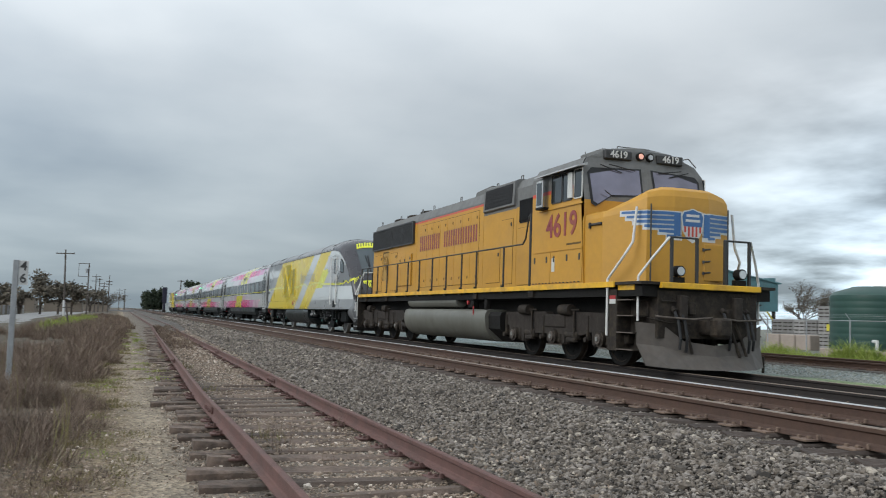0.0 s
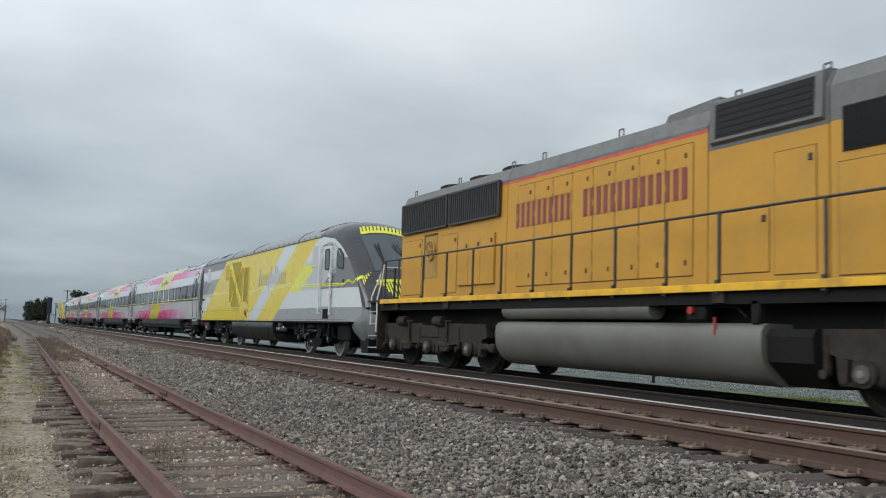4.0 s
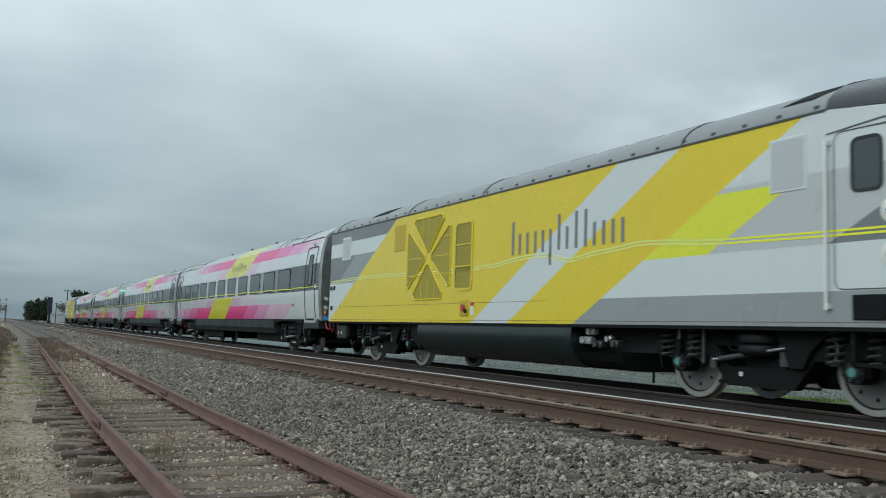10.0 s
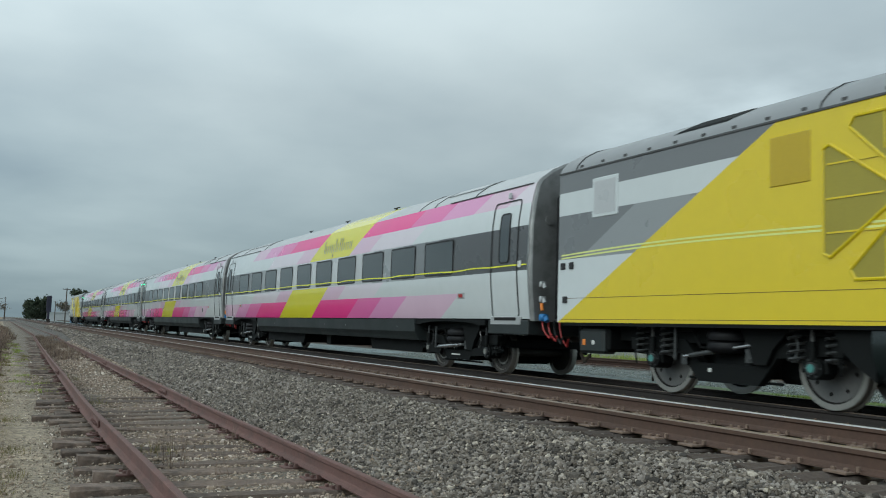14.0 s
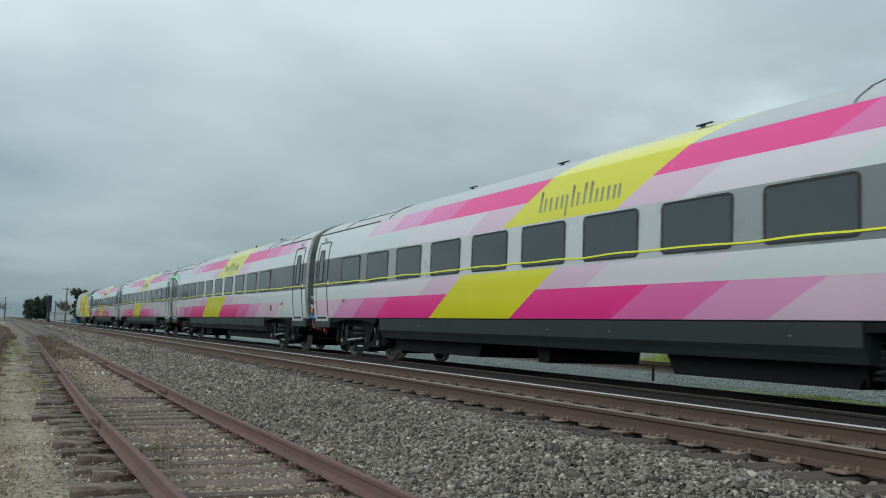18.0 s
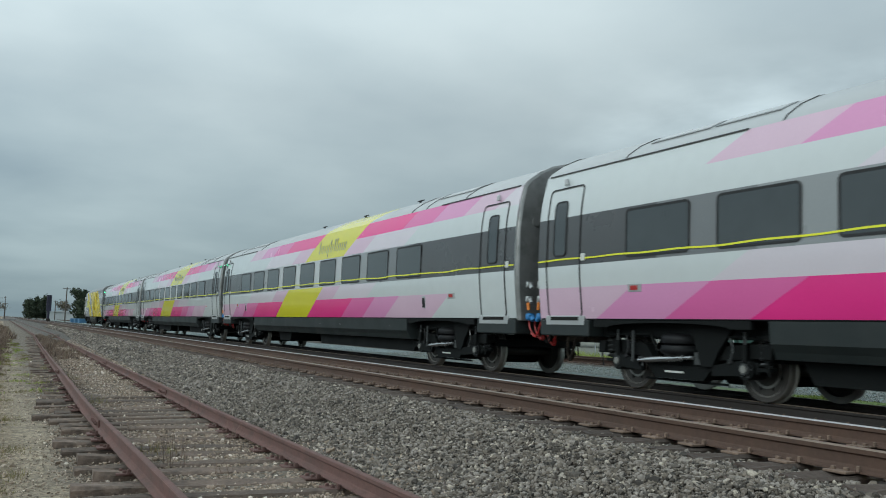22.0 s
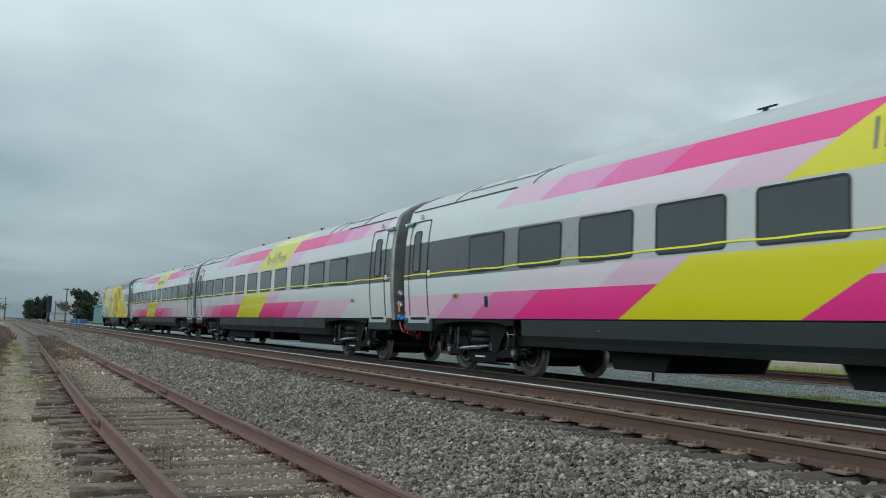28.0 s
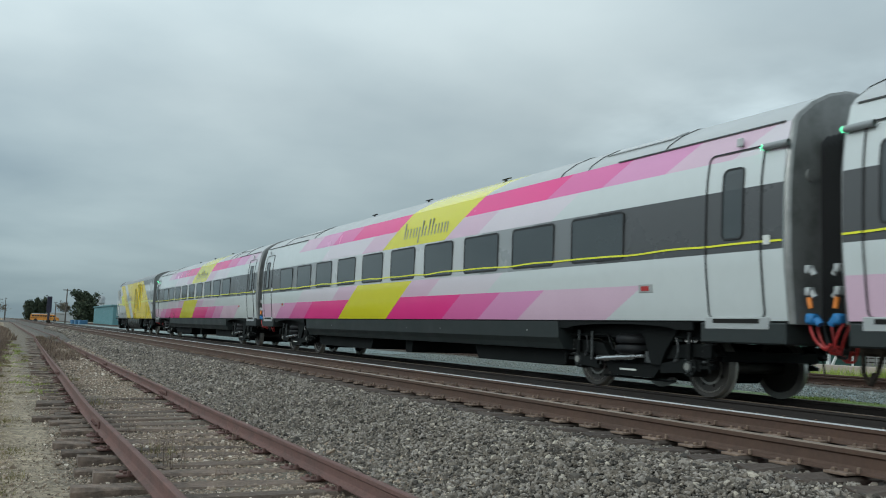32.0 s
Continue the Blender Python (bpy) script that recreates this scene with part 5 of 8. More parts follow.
    for i in range(13):
        a = -34 + 5.2 * i
        nose_patch(fr, 2.3 - 0.1 * (i % 2), 3.3, a + 3.0, a + 6.4, 0.010, 0, 3, 1, -3.0)
    nose_patch(fr, 3.0, 3.36, -33, 36, 0.008, 0, 1, 14)
    part("brow_fringe", fr, VIVID_LINE, nose, "yellow fringe above the windscreen")
    lo = Shape()
    for i in range(19):
        a = -40 + 4.3 * i
        nose_patch(lo, 7.0, 7.22 + 1.0 * max(0.0, math.cos(radians(a * 2.2))) ** 1.5, a, a + 2.3, 0.010, 0, 5, 1, 2.5 if a < 0 else -2.5)
    nose_patch(lo, 6.98, 7.10, -38, 38, 0.008, 0, 1, 16)
    for k in (-1, 1):
        for i in range(5):
            a = 66 - 5.0 * i
            nose_patch(lo, 6.72 - 0.03 * i, 7.12 - 0.12 * i, min(k * a, k * (a - 2.6)), max(k * a, k * (a - 2.6)), 0.010, 0, 2, 1, 0.0)
        nose_patch(lo, 6.62, 6.78, min(k * 89, k * 62), max(k * 89, k * 62), 0.009, 0, 1, 6)
    part("chin_fringe", lo, VIVID_LINE, nose, "yellow fringe below the windscreen")
    for s in (-1, 1):
        lp = Shape()
        nose_patch(lp, 7.6, 8.3, min(s * 40, s * 54), max(s * 40, s * 54), 0.008, 1, 3, 3)
        c = Vector(nose_point(7.4, s * 51, 0.0))
        lp.rod(c, c + Vector((0.03, s * 0.03, 0.0)), 0.13, 16)
        part("headlamp", lp, [GLASS_NOSE, BLACK_RUBBER], nose)
        wp = Shape()
        b0 = Vector(nose_point(6.4, s * 20 + 2, 0.05))
        for q in (0, 4):
            tip = Vector(nose_point(5.2, s * 14 - 6 + q, 0.05))
            wp.rod(b0, tip, 0.014, 6)
            wp.rod(tip + (tip - b0) * 0.25, b0 + (tip - b0) * 0.45, 0.02, 6)
        part("wiper", wp, BLACK_RUBBER, nose)
    part("pilot", Shape().extrude_y([(20.75, 0.66), (21.45, 0.62), (21.45, 0.2), (20.95, 0.2)], -1.1, 1.1).box(21.9, 22.6, -0.2, 0.2, 0.75, 1.0, 0, 0.04), GRIME_DARK, car)
    Y = -1.5
    for s in (-1, 1):
        Ys = s * 1.5
        # cab door with rails, windows and steps
        door = part("cab_door", Shape(), CH_WHITE, car)
        d = Shape()
        ring(d, 18.3, 19.25, 1.52, 3.45, 0.12, 0.014, Ys, s * 0.006)
        part("door_seam", d, LABEL_DARK, door)
        w = Shape()
        ring(w, 18.54, 18.97, 2.67, 3.34, 0.1, 0.04, Ys, s * 0.012)
        pane(w, 18.57, 18.94, 2.70, 3.31, 0.08, Ys + s * 0.006, 1)
        part("door_window", w, [BLACK_RUBBER, GLASS_DARK], door)
        h = Shape()
        for x in (18.23, 19.28):
            h.rod((x, Ys + s * 0.07, 1.28), (x, Ys + s * 0.07, 3.38), 0.02, 8).box(x - 0.03, x + 0.03, min(Ys, Ys + s * 0.07), max(Ys, Ys + s * 0.07), 3.30, 3.36).box(x - 0.03, x + 0.03, min(Ys, Ys + s * 0.07), max(Ys, Ys + s * 0.07), 1.3, 1.36)
        part("grab_rail", h, RAIL_WHITE, door)
        part("door_handle", Shape().turned([(0.0, s * 0.012), (0.13, s * 0.012), (0.15, 0.0)], 19.08, Ys + s * 0.004, 2.42, 16).turned([(0.0, s * 0.012), (0.13, s * 0.012), (0.15, 0.0)], 19.08, Ys + s * 0.004, 1.92, 16).box(19.0, 19.18, Ys + s * 0.02 - 0.012, Ys + s * 0.02 + 0.012, 1.88, 1.94, 1).box(19.0, 19.18, Ys + s * 0.02 - 0.012, Ys + s * 0.02 + 0.012, 2.38, 2.44, 1), [RAIL_WHITE, CHROME], door)
        part("step_well", Shape().box(18.55, 19.0, Ys - 0.02, Ys + 0.02, 1.16, 1.46, 0, 0.01).box(18.5, 19.05, Ys - s * 0.1 - 0.05, Ys - s * 0.1 + 0.05, 0.62, 0.66).box(18.5, 18.53, Ys - s * 0.1 - 0.05, Ys - s * 0.1 + 0.05, 0.6, 1.1).box(19.02, 19.05, Ys - s * 0.1 - 0.05, Ys - s * 0.1 + 0.05, 0.6, 1.1), UNDER_BLACK, door)
        cw = Shape()
        o = [(19.5, 2.78), (19.5, 3.22), (19.58, 3.3), (19.72, 3.3), (20.0, 3.1), (20.0, 2.68), (19.94, 2.64), (19.6, 2.70)]
        i2 = [(19.75 + (x - 19.75) * 0.82, 2.97 + (z - 2.97) * 0.86) for x, z in o]
        cw.add([(x, Ys + s * 0.008, z) for x, z in o], [tuple(range(8))])
        cw.add([(x, Ys + s * 0.013, z) for x, z in i2], [tuple(range(8))], 1)
        draw_in(part("cab_window", cw, [BLACK_RUBBER, GLASS_NOSE], car, "small angular cab window"))
        draw_in(part("side_port", Shape().turned([(0.0, s * 0.012), (0.05, s * 0.012), (0.055, 0.0)], 20.0, Ys + s * 0.004, 2.30, 12), BLACK_RUBBER, car))
        part("equipment_hatch", Shape().box(17.3, 17.9, Ys - 0.012, Ys + 0.012, 2.81, 3.53, 0, 0.01).box(17.34, 17.86, Ys - 0.016, Ys + 0.016, 2.85, 3.49, 1), [CH_WHITE, CH_LGREY], car)
        part("rear_hatch", Shape().box(1.0, 1.7, Ys - 0.012, Ys + 0.012, 2.87, 3.55, 0, 0.01).box(1.06, 1.64, Ys - 0.016, Ys + 0.016, 2.93, 3.49, 1), [CH_WHITE, CH_LGREY], car)
        part("square_hatch", Shape().box(4.9, 5.55, Ys - 0.012, Ys + 0.012, 2.88, 3.54, 0, 0.01), CH_AMBER, car, "deeper yellow square hatch")
        # crossed intake grille
        gr = Shape()
        xa, xb, za, zb, g = 5.74, 8.1, 1.62, 3.58, 0.13
        xm, zm = (xa + xb) / 2, (za + zb) / 2
        tris = [[(xa, za + 0.33), (xa, zb - 0.33), (xa + 0.1, zb - 0.28), (xm - g * 1.3, zm + 0.06), (xm - g * 1.3, zm - 0.06), (xa + 0.1, za + 0.28)], [(xb, za + 0.33), (xb, zb - 0.33), (xb - 0.1, zb - 0.28), (xm + g * 1.3, zm + 0.06), (xm + g * 1.3, zm - 0.06), (xb - 0.1, za + 0.28)],
                [(xa + 0.45, zb), (xb - 0.45, zb), (xb - 0.38, zb - 0.12), (xm + 0.07, zm + g * 1.2), (xm - 0.07, zm + g * 1.2), (xa + 0.38, zb - 0.12)], [(xa + 0.45, za), (xb - 0.45, za), (xb - 0.38, za + 0.12), (xm + 0.07, zm - g * 1.2), (xm - 0.07, zm - g * 1.2), (xa + 0.38, za + 0.12)]]
        for t in tris:
            gr.add([(x, Ys + s * 0.006, z) for x, z in t], [tuple(range(len(t)))], 0)
            for p, q in zip(t, t[1:] + t[:1]):
                gr.rod((p[0], Ys + s * 0.006, p[1]), (q[0], Ys + s * 0.006, q[1]), 0.022, 6, 1)
        for z in (2.2, 2.62, 3.05):
            gr.box(xa + 0.05, xm - 0.35, Ys + s * 0.01 - 0.006, Ys + s * 0.01 + 0.006, z - 0.012, z + 0.012, 1).box(xm + 0.35, xb - 0.05, Ys + s * 0.01 - 0.006, Ys + s * 0.01 + 0.006, z - 0.012, z + 0.012, 1)
        for x in (6.6, 6.95, 7.3):
            gr.box(x - 0.01, x + 0.01, Ys + s * 0.01 - 0.006, Ys + s * 0.01 + 0.006, 3.12, zb - 0.02, 1).box(x - 0.01, x + 0.01, Ys + s * 0.01 - 0.006, Ys + s * 0.01 + 0.006, za + 0.02, 2.1, 1)
        part("crossed_grille", gr, [CH_MESH, CH_YELLOW], car, "olive mesh intake crossed by yellow bars")
        vg = Shape()
        ring(vg, 8.3, 9.14, 1.78, 3.32, 0.12, 0.06, Ys, s * 0.02, 1)
        pane(vg, 8.35, 9.09, 1.83, 3.27, 0.08, Ys + s * 0.004, 0)
        for i in range(26):
            z = 1.88 + i * 0.053
            vg.box(8.36, 9.08, Ys + s * 0.006 - 0.003, Ys + s * 0.006 + 0.003, z, z + 0.015, 0)
        for z in (2.3, 2.78):
            vg.box(8.33, 9.11, Ys + s * 0.016 - 0.006, Ys + s * 0.016 + 0.006, z, z + 0.03, 1)
        part("louvre_grille", vg, [CH_MESH, CH_YELLOW], car, "upright louvred intake in a yellow rim")
        part("fuel_cutoff", Shape().box(8.62, 9.02, Ys - 0.012, Ys + 0.012, 1.22, 1.56, 0, 0.02).rod((8.8, Ys, 1.4), (8.8, Ys + s * 0.05, 1.4), 0.075, 12, 1).rod((8.92, Ys, 1.33), (8.92, Ys + s * 0.04, 1.33), 0.045, 10, 2), [CH_AMBER, RED_PAINT, GRIME_DARK], car, "red emergency cut-off knob in an orange box")
        part("warning_label", Shape().box(9.1, 9.24, Ys - 0.006, Ys + 0.006, 1.24, 1.52, 0).box(9.1, 9.24, Ys - 0.008, Ys + 0.008, 1.44, 1.52, 1), [LABEL_WHITE, RED_PAINT], car)
        # pale double line along the side that turns into a wave beside the door
        pl = Shape()
        for off in (0.0, 0.055):
            last = None
            for i in range(181):
                x = 0.1 + i * 20.75 / 180
                z = 2.20 + 0.10 * (x / 20) + 0.05 * math.sin(x * 0.55) + off
                if 10.2 < x < 14.6:
                    z += 0.06 * math.sin((x - 10.2) * 1.43) - 0.10 * math.exp(-((x - 12.7) / 0.5) ** 2)
                wide = 0.028
                z -= 0.09 * smooth_step(14.6, 16.6, x)
                if x > 19.6:
                    bend = float(np.interp(x, (19.6, 20.05, 20.2, 20.33, 20.45, 20.56, 20.68, 20.85), (2.16, 2.17, 2.23, 2.30, 2.23, 2.17, 2.22, 2.37)))
                    z, wide = bend + off * 0.3, 0.045
                if last:
                    pl.add([(last[0], Ys + s * 0.004, last[1]), (x, Ys + s * 0.004, z), (x, Ys + s * 0.004, z + wide), (last[0], Ys + s * 0.004, last[1] + wide)], [(0, 1, 2, 3)], 1 if x > 16.5 else 0)
                last = (x, z)
        draw_in(part("wave_line", pl, [CH_LINE, VIVID_LINE], car, "pale lime pinstripe that turns into a wave"))
        for xl, zl in ((0.1, 2.02), (0.36, 2.02), (0.18, 1.42)):
            part("rear_latch", Shape().box(xl, xl + 0.12, Ys - 0.03, Ys + 0.03, zl, zl + 0.12, 0, 0.01), BLACK_RUBBER, car)
        part("rain_strip", Shape().pipe([(18.2, Ys + s * 0.01, 3.45), (19.0, Ys + s * 0.01, 3.52), (19.4, Ys + s * 0.01, 3.45), (19.8, Ys + s * 0.01, 3.2), (20.0, Ys + s * 0.01, 3.05)], 0.010, 5), CH_GREY, car)
        word_bars(car, CH_DGREY, [(0, 1, 0), (0.55, 0, 0), (1.15, 0, 0), (1.75, 0, 0), (2.3, 0, 0), (2.85, 0, 1), (3.45, 1, 0), (4.0, 0, 0), (4.6, 1, 0), (5.2, 1, 0), (5.75, 0, 0), (6.3, 0, 0), (6.85, 0, 0), (7.4, 0, 0)], 10.75, 2.42, 0.465, Ys + (0 if s < 0 else 0.004), 0.66, 0.26, 0.085, "grey wordmark shown as plain bars")
        for zs, xa, xb in ((1.50, 0.15, 12.0), (1.13, 0.1, 20.6)):
            part("panel_seam", Shape().box(xa, xb, Ys - 0.003, Ys + 0.003, zs, zs + 0.008), SEAM, car)
    part("sill_lip", Shape().box(0.15, 20.8, -1.49, 1.49, 1.03, 1.08), UNDER_BLACK, car)
    tank = Shape()
    side = [(1.44, 1.03), (1.455, 0.88), (1.44, 0.74), (1.39, 0.60), (1.29, 0.46), (1.14, 0.36), (0.95, 0.32)]
    tank.extrude_x([(-y, z) for y, z in side] + [(y, z) for y, z in side[::-1]], 6.35, 12.75, 0, True)
    part("fuel_tank", tank, TANK_BLACK, car, "glossy dark green fuel tank between the bogies")
    part("tank_tail", Shape().extrude_x([(-y, z) for y, z in side[3:]] + [(y, z) for y, z in side[3:][::-1]], 12.76, 14.1), UNDER_BLACK, car)
    part("tank_end", Shape().extrude_y([(5.75, 1.03), (6.34, 1.03), (6.34, 0.42), (6.05, 0.62), (5.85, 0.8)], -1.36, 1.36), UNDER_BLACK, car)
    uf = Shape().box(0.1, 20.9, -1.1, 1.1, 0.8, 1.05).box(19.4, 20.4, -1.3, 1.3, 0.5, 1.03, 0, 0.05).box(0.5, 1.3, -1.35, 1.35, 0.6, 1.02, 0, 0.05).box(-0.5, 0.2, -0.2, 0.2, 0.75, 1.0, 0, 0.03)
    part("underframe", uf, UNDER_BLACK, car)
    part("connector_box", Shape().box(0.55, 1.25, -1.42, -1.10, 0.56, 0.98, 0, 0.05), SKIRT, car)
    part("warning_mark", Shape().box(0.68, 0.76, -1.428, -1.42, 0.70, 0.80), CABLE_ORANGE, car)
    part("round_mark", Shape().rod((0.98, -1.42, 0.75), (0.98, -1.428, 0.75), 0.04, 12), LABEL_WHITE, car)
    for x, z, w, mat in ((12.95, 0.80, 0.16, STEEL_STEP), (13.3, 0.74, 0.13, SPRING), (13.62, 0.84, 0.07, CHROME), (13.78, 0.76, 0.09, SPRING), (13.1, 0.96, 0.12, STEEL_STEP)):
        part("valve", Shape().box(x - w, x + w, -1.30, -1.16, z - 0.06, z + 0.07, 0, 0.02).rod((x, -1.30, z), (x, -1.34, z), 0.05, 10), mat, car)
    for x in (16.78, 3.77):
        modern_bogie(car, x, 3.06, 0.54)
    return car


# ---- freight locomotive: rear of hood at x = 0, nose at x = 19.7 ----
def freight_locomotive():
    car = thing("freight_locomotive", "weathered yellow six-axle freight locomotive with grey roof and red numbers", "locomotive")
    # frame and platform
    part("underframe", Shape().box(-0.9, 20.2, -1.45, 1.45, 1.38, 1.60).box(-0.3, 19.5, -0.9, 0.9, 0.75, 1.4), GRIME_DARK, car)
    for s in (-1, 1):
        part("sill_strip", Shape().box(-0.05, 19.35, s * 1.53 - 0.02, s * 1.53 + 0.02, 1.555, 1.665, 0, 0.006), UP_STRIP, car, "bright yellow sill strip")
    part("walkway", Shape().box(-0.95, 20.28, -1.52, 1.52, 1.60, 1.655), GRIME, car)
    part("front_sill", Shape().box(20.24, 20.35, -1.12, 1.12, 1.54, 1.65, 0, 0.01), UP_STRIP, car, "chipped yellow front sill")
    # long hood in its sections, grey over red over yellow
    mats = [UP_YELLOW, UP_GREY, UP_RED]

    def hood_section(name, x0, x1, top, grey_from, red, half=0.98, shoulder=0.32):
        sh = Shape()
        o = [(-half, 1.655), (-half, top - shoulder), (-half + 0.12, top - 0.09), (-half + 0.42, top), (half - 0.42, top), (half - 0.12, top - 0.09), (half, top - shoulder), (half, 1.655)]
        sh.extrude_x(o, x0, x1)
        return cut_and_paint(name, sh, [((0, 0, grey_from), (0, 0, 1)), ((0, 0, grey_from - red), (0, 0, 1))], lambda x, y, z: 1 if z > grey_from else (2 if z > grey_from - red else 0), mats, car, "yellow hood under a faded grey roof")

    hood_section("radiator_hood", 0.0, 5.45, 4.51, 4.10, 0.05, shoulder=0.36)
    hood_section("engine_hood", 5.47, 11.4, 4.51, 4.10, 0.06, shoulder=0.36)
    hood_section("filter_hood", 11.42, 13.6, 4.56, 3.74, 0.0)
    hood_section("electrical_hood", 13.62, 15.62, 4.56, 3.76, 0.0)
    part("hood_hump", Shape().extrude_y([(10.15, 4.45), (10.25, 4.58), (11.4, 4.64), (11.4, 4.45)], -0.75, 0.75), UP_GREY, car)
    for s in (-1, 1):
        for x0, x1 in ((0.12, 2.72), (2.86, 5.2)):
            g = Shape()
            y0, y1 = s * 0.98, s * 1.10
            g.extrude_y([(x0, 3.42), (x1, 3.42), (x1, 4.16), (x0, 4.16)], y0, s * 1.02)
            n = int((x1 - x0) / 0.105)
            for i in range(n):
                x = x0 + (x1 - x0) * (i + 0.5) / n
                g.box(x - 0.028, x + 0.028, min(s * 1.02, s * 1.06), max(s * 1.02, s * 1.06), 3.45, 4.13, 1)
            for z in (3.42, 4.16):
                g.box(x0, x1, min(s * 1.0, s * 1.07), max(s * 1.0, s * 1.07), z - 0.025, z + 0.025, 2)
            for x in (x0, x1):
                g.box(x - 0.025, x + 0.025, min(s * 1.0, s * 1.07), max(s * 1.0, s * 1.07), 3.42, 4.16, 2)
            part("radiator_grille", g, [GRILLE_DARK, RADIATOR, RAIL_DARK], car, "black ribbed radiator grille")
        g = Shape()
        g.extrude_x([(s * 0.98, 3.80), (s * 1.05, 3.84), (s * 1.02, 4.46), (s * 0.9, 4.52), (s * 0.7, 4.53), (s * 0.7, 3.8)], 11.5, 13.55)
        box = part("filter_box", g, UP_GREY, car, "grey intake box")
        m = Shape().extrude_x([(s * 1.0, 3.89), (s * 1.056, 3.89), (s * 1.036, 4.41), (s * 1.0, 4.41)], 11.62, 13.42)
        for i in range(5):
            z = 3.93 + i * 0.095
            y = 1.062 - 0.004 * i
            m.box(11.66, 13.38, min(s * 1.03, s * y), max(s * 1.03, s * y), z, z + 0.025)
        part("filter_grille", m, GRILLE_DARK, box, "black intake louvre")
        g = Shape().box(13.82, 15.25, min(s * 0.98, s * 1.0), max(s * 0.98, s * 1.0), 3.33, 3.92)
        for i in range(24):
            x = 13.86 + i * 0.058
            g.box(x, x + 0.02, min(s * 1.0, s * 1.03), max(s * 1.0, s * 1.03), 3.36, 3.9)
        part("blower_grille", g, GRILLE_DARK, car)
        # hood doors with hinges and latches
        xs = [5.9, 6.55, 7.2, 7.85, 8.5, 9.15, 9.8, 10.45, 11.1]
        for xa, xb in zip(xs, xs[1:]):
            d = Shape().box(xa + 0.012, xb - 0.012, min(s * 0.98, s * 0.996), max(s * 0.98, s * 0.996), 1.86, 3.94, 0, 0.005).box(xa, xb, min(s * 0.98, s * 0.984), max(s * 0.98, s * 0.984), 1.845, 3.955, 1)
            door = part("hood_door", d, [UP_YELLOW, SEAM], car)
            for z in (2.1, 2.5, 3.3, 3.7):
                part("hinge", Shape().rod((xa + 0.012, s * 0.995, z - 0.07), (xa + 0.012, s * 0.995, z + 0.07), 0.014, 6), UP_YELLOW, door)
            for z in (2.02, 3.72):
                part("latch", Shape().box(xb - 0.19, xb - 0.135, min(s * 0.985, s * 1.008), max(s * 0.985, s * 1.008), z, z + 0.085, 0, 0.008), SEAM, door)
        for xa, xb, za, zb in ((3.35, 3.85, 1.95, 3.0), (3.87, 4.4, 1.95, 3.0), (4.42, 5.0, 1.95, 3.05), (11.7, 12.6, 1.85, 2.75), (12.7, 13.4, 1.8, 3.5), (0.2, 1.25, 1.8, 3.2), (2.4, 3.2, 1.8, 3.2), (13.75, 15.2, 1.75, 3.2)):
            proud = 1.035 if xa in (3.35, 3.87, 4.42) else 0.994
            part("access_panel", Shape().box(xa, xb, min(s * 0.98, s * proud), max(s * 0.98, s * proud), za, zb, 0, 0.005).box(xa - 0.012, xb + 0.012, min(s * 0.98, s * 0.984), max(s * 0.98, s * 0.984), za - 0.012, zb + 0.012, 2).box(xb - 0.12, xb - 0.05, min(s * 0.985, s * (proud + 0.016)), max(s * 0.985, s * (proud + 0.016)), zb - 0.2, zb - 0.1, 1, 0.008), [UP_YELLOW, RAIL_DARK, SEAM], car)
        # handbrake: recess is flat, its shade painted in duller yellow with dark edge strips
        hb = part("handbrake_recess", Shape().box(1.45, 2.15, min(s * 0.985, s * 0.992), max(s * 0.985, s * 0.992), 2.2, 3.28, 0, 0.0).box(1.42, 1.48, min(s * 0.98, s * 1.0), max(s * 0.98, s * 1.0), 2.18, 3.30, 1).box(1.48, 2.15, min(s * 0.98, s * 1.0), max(s * 0.98, s * 1.0), 3.24, 3.30, 1), [AGED_SHADED_YELLOW, SEAM], car, "yellow handbrake recess with its shade in the paint")
        wl = Shape()
        cx, cz = 1.85, 2.88
        for i in range(16):
            a, b = 2 * math.pi * i / 16, 2 * math.pi * (i + 1) / 16
            wl.rod((cx + 0.24 * math.cos(a), s * 1.04, cz + 0.24 * math.sin(a)), (cx + 0.24 * math.cos(b), s * 1.04, cz + 0.24 * math.sin(b)), 0.022, 6)
        for i in range(5):
            a = 2 * math.pi * i / 5
            wl.rod((cx, s * 1.03, cz), (cx + 0.24 * math.cos(a), s * 1.04, cz + 0.24 * math.sin(a)), 0.022, 6)
        part("handbrake_wheel", wl, AGED_SHADED_YELLOW, hb, "dull yellow handbrake wheel")
        # handrail along the walkway
        posts = [0.1, 0.95, 2.4, 3.65, 4.9, 6.1, 7.3, 8.55, 9.8, 11.05, 12.15, 13.95]
        hr = Shape()
        for x in posts:
            hr.rod((x, s * 1.47, 1.5), (x, s * 1.47, 2.68), 0.026, 8)
            hr.box(x - 0.03, x + 0.03, s * 1.5 - 0.03, s * 1.5 + 0.03, 1.52, 1.72)
        hr.pipe([(-0.55, s * 1.3, 2.62), (0.1, s * 1.47, 2.68), (15.05, s * 1.47, 2.68), (15.2, s * 1.47, 2.8), (15.42, s * 1.5, 3.3), (15.55, s * 1.5, 3.36)], 0.020, 8)
        hr.rod((15.55, s * 1.5, 1.5), (15.55, s * 1.5, 3.36), 0.04, 8)
        hr.pipe([(-0.55, s * 1.3, 1.6), (-0.55, s * 1.3, 2.62)], 0.026, 8)
        part("handrail", hr, RAIL_DARK, car, "thin dark walkway handrail")
